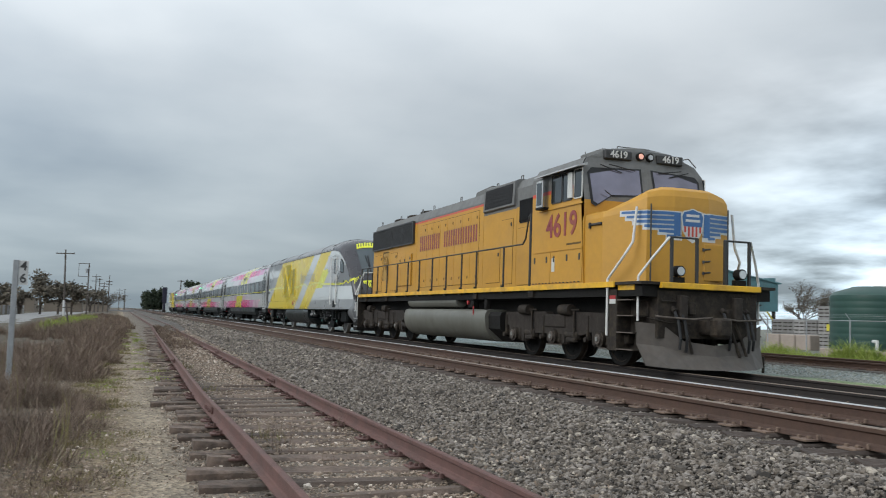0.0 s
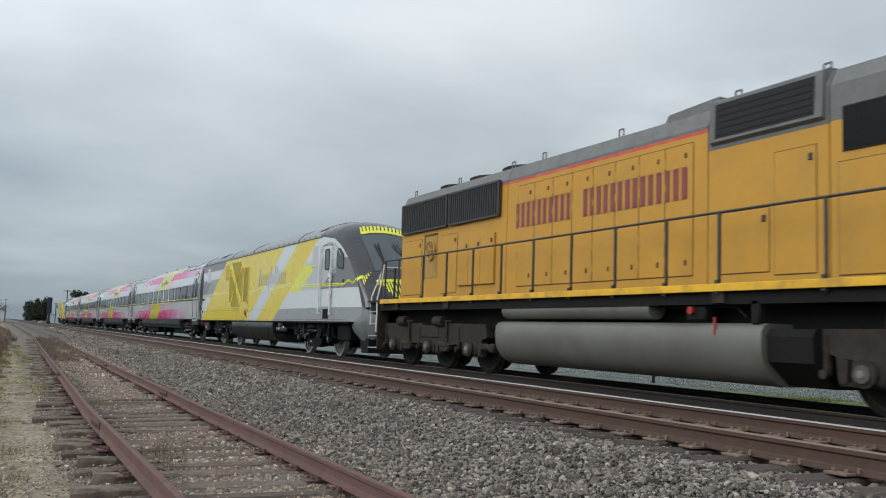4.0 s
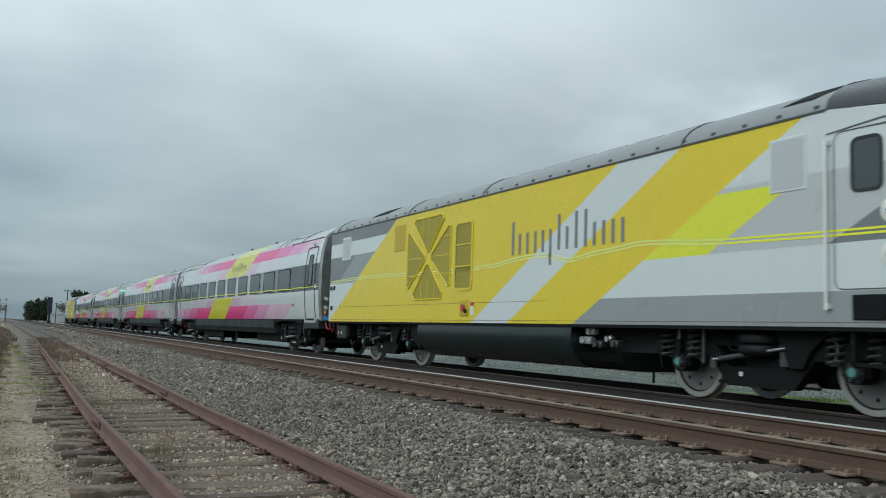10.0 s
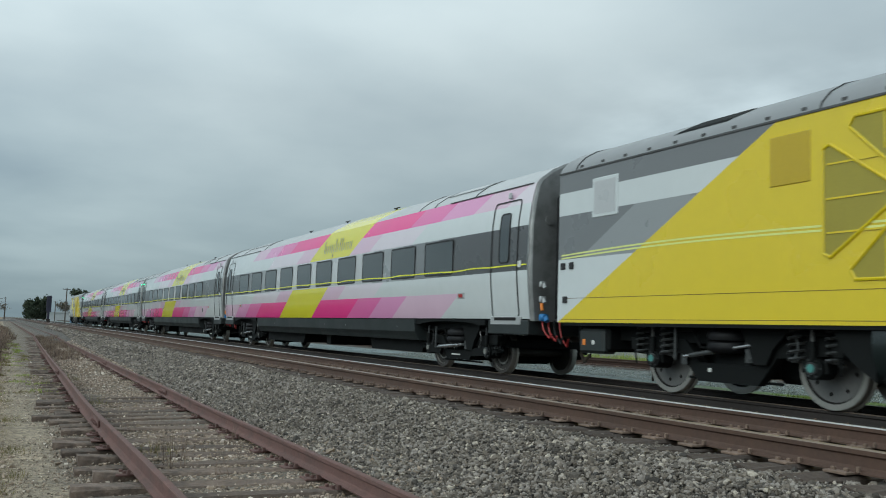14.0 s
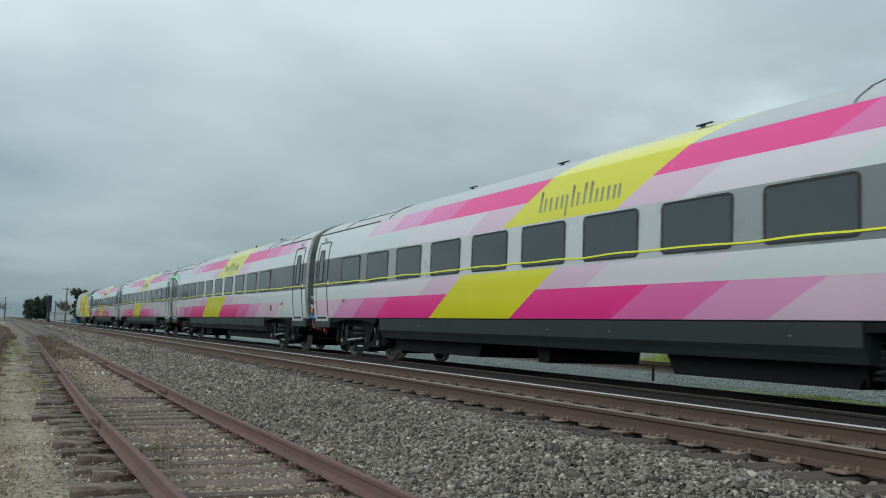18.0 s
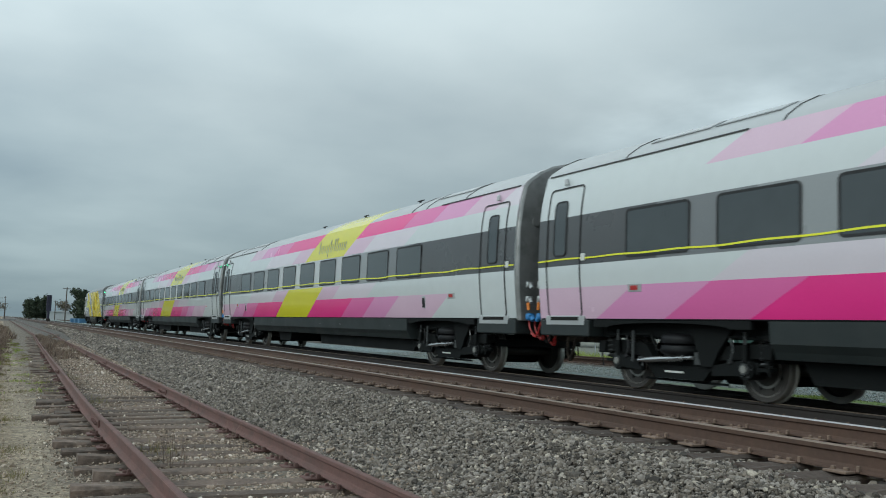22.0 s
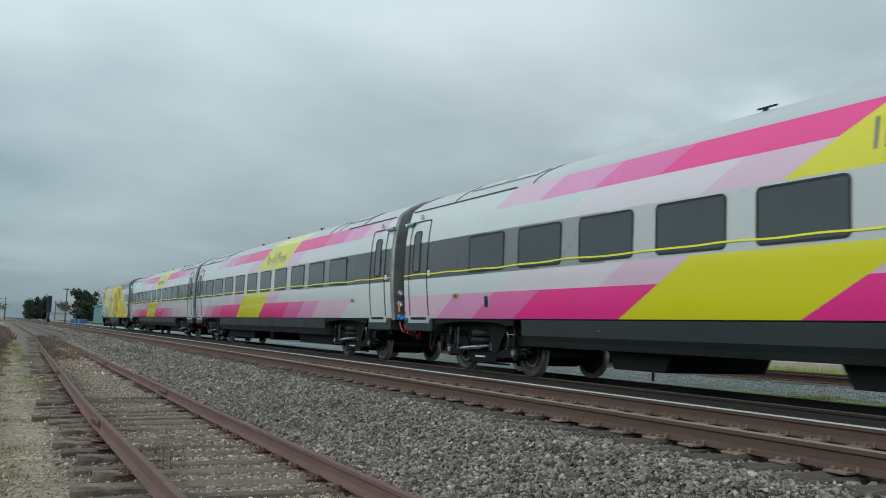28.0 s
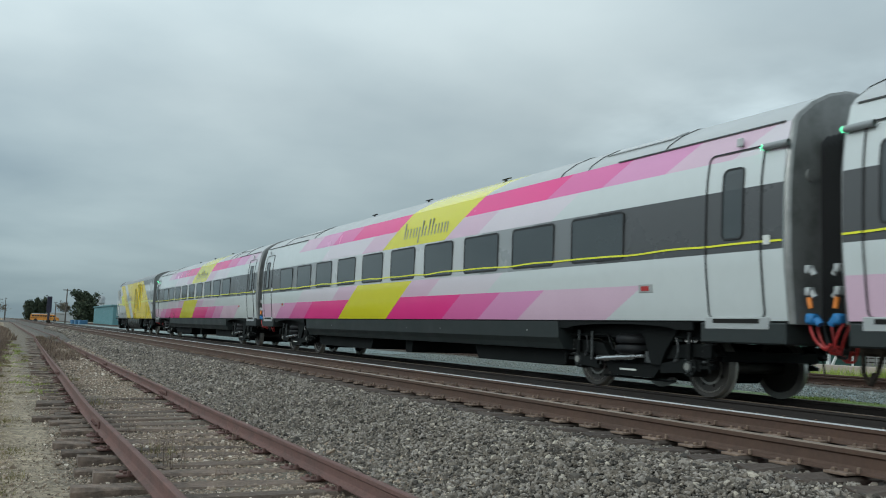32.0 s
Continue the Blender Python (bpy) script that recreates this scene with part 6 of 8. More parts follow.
        # plain bars where the railway's name stands
        bar = Shape().extrude_y([(0, 0), (0.13, 0), (0.13, 0.52), (0, 0.52)], -0.002, 0.0, 1).extrude_y([(0.018, 0.018), (0.112, 0.018), (0.112, 0.502), (0.018, 0.502)], -0.005, 0.0, 0)
        x, first = 5.85, None
        for gap in (0, 0, 0, 0, 0, 0.34, 0, 0, 0, 0, 0, 0):
            x += gap
            for dx in (0.0, 0.20):
                if first is None:
                    first = part("lettering_bar", bar, [UP_LETTER, UP_LETTER_EDGE], car, "faded red railway name as plain bars")
                o = first if (gap == 0 and x == 5.85 and dx == 0.0) else again(first)
                o.location = (x + dx + (0.0 if s < 0 else 0.13), s * 0.994, 3.06)
                o.rotation_euler = (0, 0, 0 if s < 0 else math.pi)
            x += 0.405
    for x in (1.6, 3.2, 4.75):
        fans = Shape()
        ring_v = []
        for r, z in ((0.62, 4.48), (0.62, 4.58), (0.56, 4.61), (0.2, 4.62), (0.0, 4.62)):
            ring_v += [(x + r * math.cos(2 * math.pi * i / 24), r * math.sin(2 * math.pi * i / 24), z) for i in range(24)]
        fans.add(ring_v, [(k * 24 + i, k * 24 + (i + 1) % 24, (k + 1) * 24 + (i + 1) % 24, (k + 1) * 24 + i) for k in range(4) for i in range(24)])
        part("radiator_fan", fans, GRIME, car)
    lug = Shape()
    for x in (0.3, 2.8, 5.3, 11.8, 13.4, 9.0, 6.5):
        z = 4.51 if x < 11 else 4.56
        lug.pipe([(x - 0.06, -0.75, z - 0.05), (x - 0.06, -0.75, z + 0.08), (x + 0.06, -0.75, z + 0.08), (x + 0.06, -0.75, z - 0.05)], 0.015, 6)
    lug.box(6.2, 7.6, -0.4, 0.4, 4.48, 4.57, 0, 0.02).box(7.9, 9.6, -0.35, 0.35, 4.48, 4.59, 0, 0.02)
    part("roof_gear", lug, UP_GREY, car)
    # cab
    cab = Shape()
    o = [(-1.52, 1.655), (-1.52, 4.12), (-1.36, 4.36), (-0.75, 4.60), (-0.3, 4.66), (0.3, 4.66), (0.75, 4.60), (1.36, 4.36), (1.52, 4.12), (1.52, 1.655)]
    n = len(o)
    back = [(15.64, y, z) for y, z in o]
    front = [(18.22 - 0.42 * max(0.0, (z - 3.3) / 1.36) ** 1.2 - 0.10 * (abs(y) / 1.52) ** 2, y, z) for y, z in o]
    cab.add(back + front, [(i, (i + 1) % n, n + (i + 1) % n, n + i) for i in range(n)])
    cab.add(back, [tuple(range(n))[::-1]])
    # front wall in strips so that it can lean
    rows = [1.655, 3.42, 4.12, 4.36, 4.60, 4.66]
    wid = [1.52, 1.52, 1.52, 1.36, 0.75, 0.3]
    fx = [18.12, 18.09, 17.93, 17.86, 17.84, 17.82]
    for i in range(5):
        cab.add([(fx[i], -wid[i], rows[i]), (fx[i] + 0.1, 0, rows[i]), (fx[i + 1] + 0.1, 0, rows[i + 1]), (fx[i + 1], -wid[i + 1], rows[i + 1])], [(0, 1, 2, 3)])
        cab.add([(fx[i], wid[i], rows[i]), (fx[i] + 0.1, 0, rows[i]), (fx[i + 1] + 0.1, 0, rows[i + 1]), (fx[i + 1], wid[i + 1], rows[i + 1])], [(3, 2, 1, 0)])
    cabin = cut_and_paint("cab", cab, [((0, 0, 3.78), (0, 0, 1)), ((0, 0, 3.70), (0, 0, 1))], lambda x, y, z: 1 if z > 3.78 else (2 if z > 3.70 and abs(y) > 1.5 else (0 if z < 3.42 or abs(y) > 1.5 else 1)), mats, car, "yellow cab with grey top and a red line")
    for s in (-1, 1):
        Ys = s * 1.52
        for x0, x1 in ((16.62, 17.12), (17.14, 17.58), (17.66, 18.02)):
            w = Shape()
            ring(w, x0, x1, 3.46, 4.10, 0.04, 0.026, Ys, s * 0.02)
            pane(w, x0 + 0.02, x1 - 0.02, 3.48, 4.08, 0.03, Ys + s * 0.01, 1)
            part("side_window", w, [RAIL_WHITE if x0 > 17.6 else RAIL_DARK, GLASS_DARK], cabin, "sliding side window in a thin metal edge")
        if s > 0:
            continue
        part("window_shade", Shape().box(17.42, 17.62, min(Ys, Ys + s * 0.05), max(Ys, Ys + s * 0.05), 3.5, 4.06, 0, 0.01), LABEL_WHITE, cabin)
        part("wind_deflector", Shape().box(16.16, 16.48, Ys + s * 0.16 - 0.012, Ys + s * 0.16 + 0.012, 3.40, 4.02, 0, 0.006).box(16.2, 16.44, Ys + s * 0.16 - 0.018, Ys + s * 0.16 + 0.018, 3.46, 3.97, 1).box(16.2, 16.5, min(Ys, Ys + s * 0.2), max(Ys, Ys + s * 0.2), 3.36, 3.41, 2), [CH_LGREY, GLASS_DARK, GRIME_DARK], cabin)
        part("awning", Shape().extrude_x([(Ys - s * 0.06, 4.20), (Ys + s * 0.20, 4.12), (Ys + s * 0.20, 4.09), (Ys - s * 0.06, 4.15)], 16.1, 18.1), CH_LGREY, cabin, "pale metal awning above the side windows")
        part("drip_rail", Shape().box(16.0, 18.05, min(Ys, Ys + s * 0.03), max(Ys, Ys + s * 0.03), 3.34, 3.38).box(15.7, 18.05, min(Ys, Ys + s * 0.02), max(Ys, Ys + s * 0.02), 2.40, 2.43), UP_YELLOW, cabin)
        bt = Shape()
        for x0, x1 in ((15.72, 16.62), (16.64, 18.05)):
            bt.box(x0, x1, min(Ys, Ys + s * 0.012), max(Ys, Ys + s * 0.012), 1.70, 2.38, 0, 0.004)
        for x in (15.85, 16.45, 16.8, 17.4, 17.95):
            bt.box(x - 0.03, x + 0.03, min(Ys, Ys + s * 0.025), max(Ys, Ys + s * 0.025), 2.16, 2.30, 1, 0.006)
        for i in range(14):
            bt.box(15.75 + i * 0.165, 15.82 + i * 0.165, min(Ys, Ys + s * 0.02), max(Ys, Ys + s * 0.02), 1.69, 1.71, 1)
        part("battery_box_door", bt, [UP_YELLOW, RAIL_DARK], cabin)
        part("company_sticker", Shape().box(16.7, 16.84, min(Ys, Ys + s * 0.016), max(Ys, Ys + s * 0.016), 1.95, 2.25), LABEL_WHITE, cabin)
        part("data_stencil", Shape().box(17.35, 17.98, min(Ys, Ys + s * 0.004), max(Ys, Ys + s * 0.004), 2.50, 2.54), SEAM, cabin)
    for s in (-1, 1):
        w = Shape()
        z0, z1 = 3.50, 4.16
        def cab_front(y, z):
            i = 1 if z < 4.12 else 2
            u = (z - rows[i]) / (rows[i + 1] - rows[i])
            return (fx[i] + (fx[i + 1] - fx[i]) * u) + 0.1 * (1 - abs(y) / 1.45)
        o2 = [(s * 0.14, 3.56), (s * 0.12, 4.18), (s * 1.30, 4.13), (s * 1.40, 4.02), (s * 1.38, 3.34), (s * 1.28, 3.28), (s * 0.9, 3.52)]
        w.add([(cab_front(y, z) + 0.012, y, z) for y, z in o2], [tuple(range(7))])
        cy, cz = s * 0.73, 3.81
        w.add([(cab_front(y, z) + 0.02, cy + (y - cy) * 0.92, cz + (z - cz) * 0.90) for y, z in o2], [tuple(range(7))], 1)
        part("windscreen", w, [BLACK_RUBBER, GLASS_CAB], cabin, "front cab window in black rubber")
        nb = part("number_board", Shape().box(17.86, 17.985, min(s * 0.32, s * 0.98), max(s * 0.32, s * 0.98), 4.35, 4.55, 0, 0.02), RAIL_DARK, cabin)
        wp = Shape().rod((18.02, s * 0.9, 4.22), (18.06, s * 0.3, 4.12), 0.012, 6).rod((18.0, s * 1.1, 4.2), (18.04, s * 0.6, 4.06), 0.012, 6).pipe([(18.2, s * 0.2, 3.56), (18.2, s * 0.9, 3.5), (18.2, s * 1.1, 3.62)], 0.012, 6)
        part("wiper", wp, BLACK_RUBBER, cabin)
        part("headlamp", Shape().rod((17.9, s * 0.12, 4.46), (18.02, s * 0.12, 4.46), 0.09, 14).rod((18.02, s * 0.12, 4.46), (18.03, s * 0.12, 4.46), 0.06, 14, 1), [GRIME_DARK, LAMP_LIT if s < 0 else LAMP_GLASS], cabin)
    part("cab_roof_gear", Shape().box(16.2, 17.2, -0.6, 0.6, 4.62, 4.74, 0, 0.02).pipe([(17.5, -0.4, 4.65), (17.5, -0.4, 4.74), (17.5, 0.4, 4.74), (17.5, 0.4, 4.65)], 0.012, 6).pipe([(17.9, 1.0, 4.5), (18.0, 1.1, 4.52), (18.0, 1.3, 4.34)], 0.012, 6).rod((15.9, -0.3, 4.62), (15.9, -0.3, 4.9), 0.01, 6), UP_GREY, cabin)
    # nose: faceted plan, rounded top edge
    plan = [(18.0, 1.50), (18.75, 1.46), (19.15, 1.205), (19.55, 0.95), (19.62, 0.65), (19.68, 0.40), (19.69, 0.12)]
    plan = [(x, -y) for x, y in plan] + [(x, y) for x, y in plan[::-1]]
    levels = [(1.655, 1.0, 0.0, 0.0), (3.16, 1.0, 0.0, 0.55), (3.38, 0.985, -0.02, 0.9), (3.51, 0.94, -0.07, 1.2), (3.58, 0.83, -0.20, 1.25)]
    sh = Shape()
    v = []
    m = len(plan)
    for z, kk, dx, fall in levels:
        v += [(x + dx * (1 if x > 18.5 else 0), y * kk, z - 0.34 * fall * min(1.0, max(0.0, (abs(y) - 0.85) / 0.6))) for x, y in plan]
    f = [(r * m + i, r * m + i + 1, (r + 1) * m + i + 1, (r + 1) * m + i) for r in range(len(levels) - 1) for i in range(m - 1)]
    sh.add(v, f)
    top = [v[(len(levels) - 1) * m + i] for i in range(m)]
    sh.add(top, [tuple(range(m))])
    nose = part("nose", sh, UP_YELLOW, car, "yellow wide nose")
    nd_ = part("nose_door", Shape().box(19.60, 19.70, 0.28, 0.76, 1.75, 2.48, 0, 0.01), UP_YELLOW, nose)
    for z in (1.9, 2.12, 2.36):
        part("hinge", Shape().rod((19.70, 0.26, z), (19.70, 0.42, z + 0.02), 0.018, 6).rod((19.70, 0.26, z - 0.03), (19.70, 0.26, z + 0.03), 0.022, 6), RAIL_DARK, nd_)
    for y in (-0.9, 0.9):
        part("grab_iron", Shape().rod((19.62, y, 1.7), (19.62, y, 3.2), 0.016, 6), RAIL_DARK, nose)
    part("nose_step", Shape().box(19.3, 19.6, -0.98, -0.86, 1.655, 1.70), GRIME, nose)
    part("nose_horn", Shape().box(19.5, 19.64, -0.1, 0.08, 3.16, 3.3, 0, 0.01).box(18.3, 18.75, -1.51, -1.47, 2.83, 2.88, 0, 0.01).box(18.3, 18.34, -1.53, -1.47, 2.78, 2.9), RAIL_DARK, nose)
    # winged shield as plain coloured shapes
    def on_nose(y, z, d):
        a = abs(y)
        x = 19.68 - 0.13 * max(0.0, (a - 0.40) / 0.55) if a < 0.95 else 19.55 - (a - 0.95) / 0.51 * 0.80
        return (x + d, y * (1 + (d * 0.5 if a > 0.95 else 0)), z)
    def emblem(pts, d, slot):
        em.add([on_nose(y, z, d) for y, z in pts], [tuple(range(len(pts)))], slot)
    def strip(s, y0, y1, z0, z1, d, slot, dip=0.0):
        stops = [y0] + [k for k in (0.40, 0.95) if y0 < k < y1] + [y1]
        for ya, yb in zip(stops, stops[1:]):
            emblem([(s * ya, z0), (s * ya, z1), (s * yb, z1), (s * yb, z0 + (dip if yb == y1 else 0.0))], d, slot)

    for s in (-1, 1):
        em = Shape()
        for i, (y1, z1) in enumerate(((1.26, 3.07), (1.20, 2.98), (1.12, 2.89), (1.0, 2.80), (0.74, 2.71), (0.58, 2.62))):
            strip(s, 0.22, y1, z1 - 0.105, z1 + 0.015, 0.006, 1)
            strip(s, 0.42 - 0.01 * i, y1 - 0.02, z1 - 0.062, z1 - 0.002, 0.012, 0, 0.012)
        strip(s, 0.27, 0.42, 2.60, 3.06, 0.010, 0)
        part("emblem_wing", em, [UP_BLUE, UP_WHITE, UP_RED], nose, "blue feathered wing with white edges")
    em = Shape()
    shield = [(-0.24, 2.72), (-0.27, 3.0), (-0.22, 3.10), (-0.12, 3.12), (0.0, 3.16), (0.12, 3.12), (0.22, 3.10), (0.27, 3.0), (0.24, 2.72), (0.12, 2.54), (0.0, 2.47), (-0.12, 2.54)]
    emblem(shield, 0.020, 1)
    emblem([(y * 0.9, max(2.80, 2.80 + (z - 2.80) * 0.93)) for y, z in shield if z > 2.7], 0.024, 0)
    for i in range(5):
        y = -0.20 + i * 0.088
        emblem([(y, 2.60 if 0 < i < 4 else 2.68), (y + 0.045, 2.60 if 0 < i < 4 else 2.68), (y + 0.045, 2.80), (y, 2.80)], 0.026, 2)
    for y0, y1, z in ((-0.15, 0.15, 2.99), (-0.17, 0.17, 2.89)):
        emblem([(y0, z), (y1, z), (y1, z + 0.05), (y0, z + 0.05)], 0.028, 1)
    part("emblem_shield", em, [UP_BLUE, UP_WHITE, UP_RED], nose, "blue shield with red and white bars")
    # front platform: rails, steps, lamps
    for s in (-1, 1):
        st = Shape()
        st.pipe([(19.05, s * 1.50, 0.62), (19.05, s * 1.50, 1.72), (19.42, s * 1.36, 2.18), (19.46, s * 1.2, 2.45), (19.46, s * 1.12, 3.14)], 0.026, 8)
        part("step_rail", st, RAIL_WHITE, car, "white step handrail")
        st = Shape()
        st.pipe([(19.95, s * 1.38, 0.92), (19.95, s * 1.38, 1.75), (20.1, s * 1.18, 2.1), (20.28, s * 0.92, 2.50)], 0.024, 8)
        part("step_rail", st, RAIL_WHITE, car, "white step handrail")
        sp = Shape().box(19.02, 19.36, min(s * 1.42, s * 1.47), max(s * 1.42, s * 1.47), 0.34, 1.52).box(19.34, 19.95, min(s * 1.12, s * 1.16), max(s * 1.12, s * 1.16), 0.34, 1.52).box(19.34, 19.37, min(s * 1.14, s * 1.45), max(s * 1.14, s * 1.45), 0.34, 1.52)
        well = part("step_well", sp, GRIME, car, "grimy step well with steel treads")
        part("sill_end", Shape().box(19.37, 19.95, min(s * 1.38, s * 1.46), max(s * 1.38, s * 1.46), 1.5, 1.62), UP_STRIP, well)
        for z in (0.36, 0.68, 1.0, 1.3):
            part("step", Shape().box(19.36, 19.95, min(s * 1.14, s * 1.46), max(s * 1.14, s * 1.46), z, z + 0.026), GRIME, well)
            part("step_edge", Shape().box(19.38, 19.93, min(s * 1.46, s * 1.48), max(s * 1.46, s * 1.48), z + 0.002, z + 0.024), DUSTY_CAP, well)
        part("warning_label", Shape().box(19.1, 19.32, s * 1.475 - 0.004, s * 1.475 + 0.004, 1.24, 1.40).box(19.1, 19.32, s * 1.475 - 0.006, s * 1.475 + 0.006, 1.33, 1.40, 1), [LABEL_WHITE, RED_PAINT], car)
        pf = Shape()
        for y in (0.32, 0.88):
            pf.box(20.26, 20.31, s * y - 0.025, s * y + 0.025, 1.66, 2.5)
        pf.pipe([(20.28, s * 0.92, 2.5), (20.28, s * 0.3, 2.5)], 0.02, 8)
        part("front_rail", pf, RAIL_DARK, car)
        dl = Shape().box(20.16, 20.28, s * 0.70 - 0.12, s * 0.70 + 0.12, 1.655, 1.76).rod((20.16, s * 0.70, 1.87), (20.32, s * 0.70, 1.87), 0.105, 16).rod((20.32, s * 0.70, 1.87), (20.335, s * 0.70, 1.87), 0.08, 16, 1)
        part("ditch_lamp", dl, [GRIME_DARK, LAMP_GLASS], car, "round clear ditch lamp")
        # rear steps and rails
        rear = part("rear_step_well", Shape().box(-0.32, -0.28, min(s * 1.2, s * 1.48), max(s * 1.2, s * 1.48), 0.36, 1.5).box(-0.95, -0.3, min(s * 1.16, s * 1.2), max(s * 1.16, s * 1.2), 0.36, 1.5), GRIME, car)
        for z in (0.38, 0.70, 1.02, 1.34):
            part("step", Shape().box(-0.92, -0.32, min(s * 1.2, s * 1.48), max(s * 1.2, s * 1.48), z, z + 0.03), STEEL_STEP, rear)
        part("step_rail", Shape().pipe([(-0.34, s * 1.5, 0.8), (-0.34, s * 1.5, 1.7), (-0.30, s * 1.40, 2.2), (-0.30, s * 1.35, 2.62)], 0.022, 8), RAIL_WHITE, rear)
        part("end_rail", Shape().pipe([(-0.95, s * 1.42, 1.0), (-0.95, s * 1.42, 1.75), (-0.95, s * 1.2, 2.3), (-0.95, s * 1.1, 2.6), (-0.95, s * 0.3, 2.6)], 0.022, 8), RAIL_WHITE, rear)
    part("rear_beam", Shape().box(-1.02, -0.9, -1.15, 1.15, 0.7, 1.6, 0, 0.02), GRIME_DARK, car)
    part("rear_sill", Shape().box(-1.04, -0.98, -1.2, 1.2, 1.52, 1.66, 0, 0.01), UP_STRIP, car)
    for k in (-1, 1):
        part("end_post", Shape().box(-0.97, -0.92, k * 0.75 - 0.025, k * 0.75 + 0.025, 1.6, 2.6), RAIL_DARK, car)
    fr = Shape().box(19.95, 20.22, -1.12, 1.12, 0.62, 1.5).box(20.0, 20.5, -0.22, 0.22, 0.7, 1.0, 0, 0.05).box(20.4, 20.75, -0.16, 0.16, 0.66, 1.02, 0, 0.05).box(20.1, 20.3, -0.5, -0.32, 1.05, 1.3, 0, 0.03).box(20.1, 20.25, 0.4, 0.7, 0.95, 1.2, 0, 0.03)
    fr.pipe([(20.12, -0.5, 1.1), (20.3, -0.52, 0.7), (20.42, -0.5, 0.35)], 0.03, 6).pipe([(20.12, 0.45, 1.1), (20.3, 0.5, 0.7), (20.45, 0.55, 0.3)], 0.03, 6).pipe([(20.12, 0.6, 1.1), (20.3, 0.66, 0.7), (20.45, 0.7, 0.32)], 0.03, 6)
    fr.pipe([(20.15, -1.05, 1.45), (20.25, -1.05, 1.3), (20.25, -0.75, 1.3), (20.15, -0.75, 1.45)], 0.016, 6).pipe([(20.15, -1.3, 0.98), (20.3, -0.9, 0.9), (20.35, -0.5, 0.88)], 0.016, 6)
    part("coupler", fr, GRIME, car, "grimy coupler with air hoses")
    part("uncoupling_lever", Shape().pipe([(20.26, -1.2, 1.02), (20.36, -1.0, 1.0), (20.46, -0.5, 0.98), (20.5, -0.12, 1.02)], 0.02, 6).pipe([(20.26, 1.2, 1.02), (20.36, 1.0, 1.0), (20.46, 0.5, 0.98), (20.5, 0.12, 1.02)], 0.016, 6), DUSTY_CAP, car)
    for k, y in enumerate((-0.80, -0.66, 0.30, 0.74, 0.84)):
        hose = Shape().rod((20.22, y, 1.18), (20.30, y, 1.12), 0.05, 8, 1)
        hose.pipe([(20.28, y, 1.12), (20.40, y + 0.01, 0.92), (20.46, y + 0.02, 0.62), (20.42, y + 0.03, 0.42 - 0.05 * (k % 2))], 0.028, 7)
        part("brake_hose", hose, [BLACK_RUBBER, TRUCK_BROWN], car, "black brake hose with a rusty cock")
    for y in (-0.62, 0.62):
        part("draft_bracket", Shape().box(20.2, 20.34, y - 0.09, y + 0.09, 0.95, 1.42, 0, 0.02), TRUCK_BROWN, car)
    pw = Shape()
    pts_t = [(19.98, -1.42, 0.90), (20.2, -1.0, 0.87), (20.34, -0.62, 0.57), (20.44, 0.0, 0.50), (20.34, 0.62, 0.57), (20.2, 1.0, 0.76), (19.98, 1.42, 0.90)]
    pts_m = [(19.98, -1.40, 0.50), (20.22, -0.98, 0.46), (20.38, -0.62, 0.34), (20.48, 0.0, 0.3), (20.38, 0.62, 0.34), (20.22, 0.98, 0.42), (19.98, 1.40, 0.5)]
    pts_b = [(20.16, -1.30, 0.10), (20.44, -0.95, 0.07), (20.60, -0.6, 0.06), (20.72, 0.0, 0.06), (20.60, 0.6, 0.06), (20.44, 0.95, 0.07), (20.16, 1.34, 0.10)]
    sheet = pts_t + pts_m + pts_b
    quads = [(r * 7 + i, r * 7 + i + 1, r * 7 + 8 + i, r * 7 + 7 + i) for r in range(2) for i in range(6)]
    pw.add(sheet, quads)
    pw.add([(x - 0.04, y, z) for x, y, z in sheet], [q[::-1] for q in quads])
    for row in (sheet[:7], sheet[14:]):
        pw.add(row + [(x - 0.04, y, z) for x, y, z in row], [(i, i + 1, 8 + i, 7 + i) for i in range(6)])
    part("plow", pw, PLOW_GREY, car, "scraped grey snow plow")
    # fuel tank, air tanks and piping
    ft = Shape()
    round_side = [(1.36, 1.12), (1.45, 1.09), (1.50, 1.01), (1.515, 0.86), (1.50, 0.71), (1.45, 0.56), (1.36, 0.43), (1.22, 0.33), (1.05, 0.28)]
    ft.extrude_x([(-y, z) for y, z in round_side] + [(y, z) for y, z in round_side[::-1]], 6.0, 12.95, 0, True)
    part("fuel_tank", ft, TANK_GREY, car, "long dirty silver fuel tank")
    ft2 = Shape().extrude_x([(-1.36, 1.05), (-1.42, 0.95), (-1.40, 0.62), (-1.0, 0.3), (1.0, 0.3), (1.4, 0.62), (1.42, 0.95), (1.36, 1.05)], 12.96, 13.7)
    part("tank_end", ft2, GRIME_DARK, car)
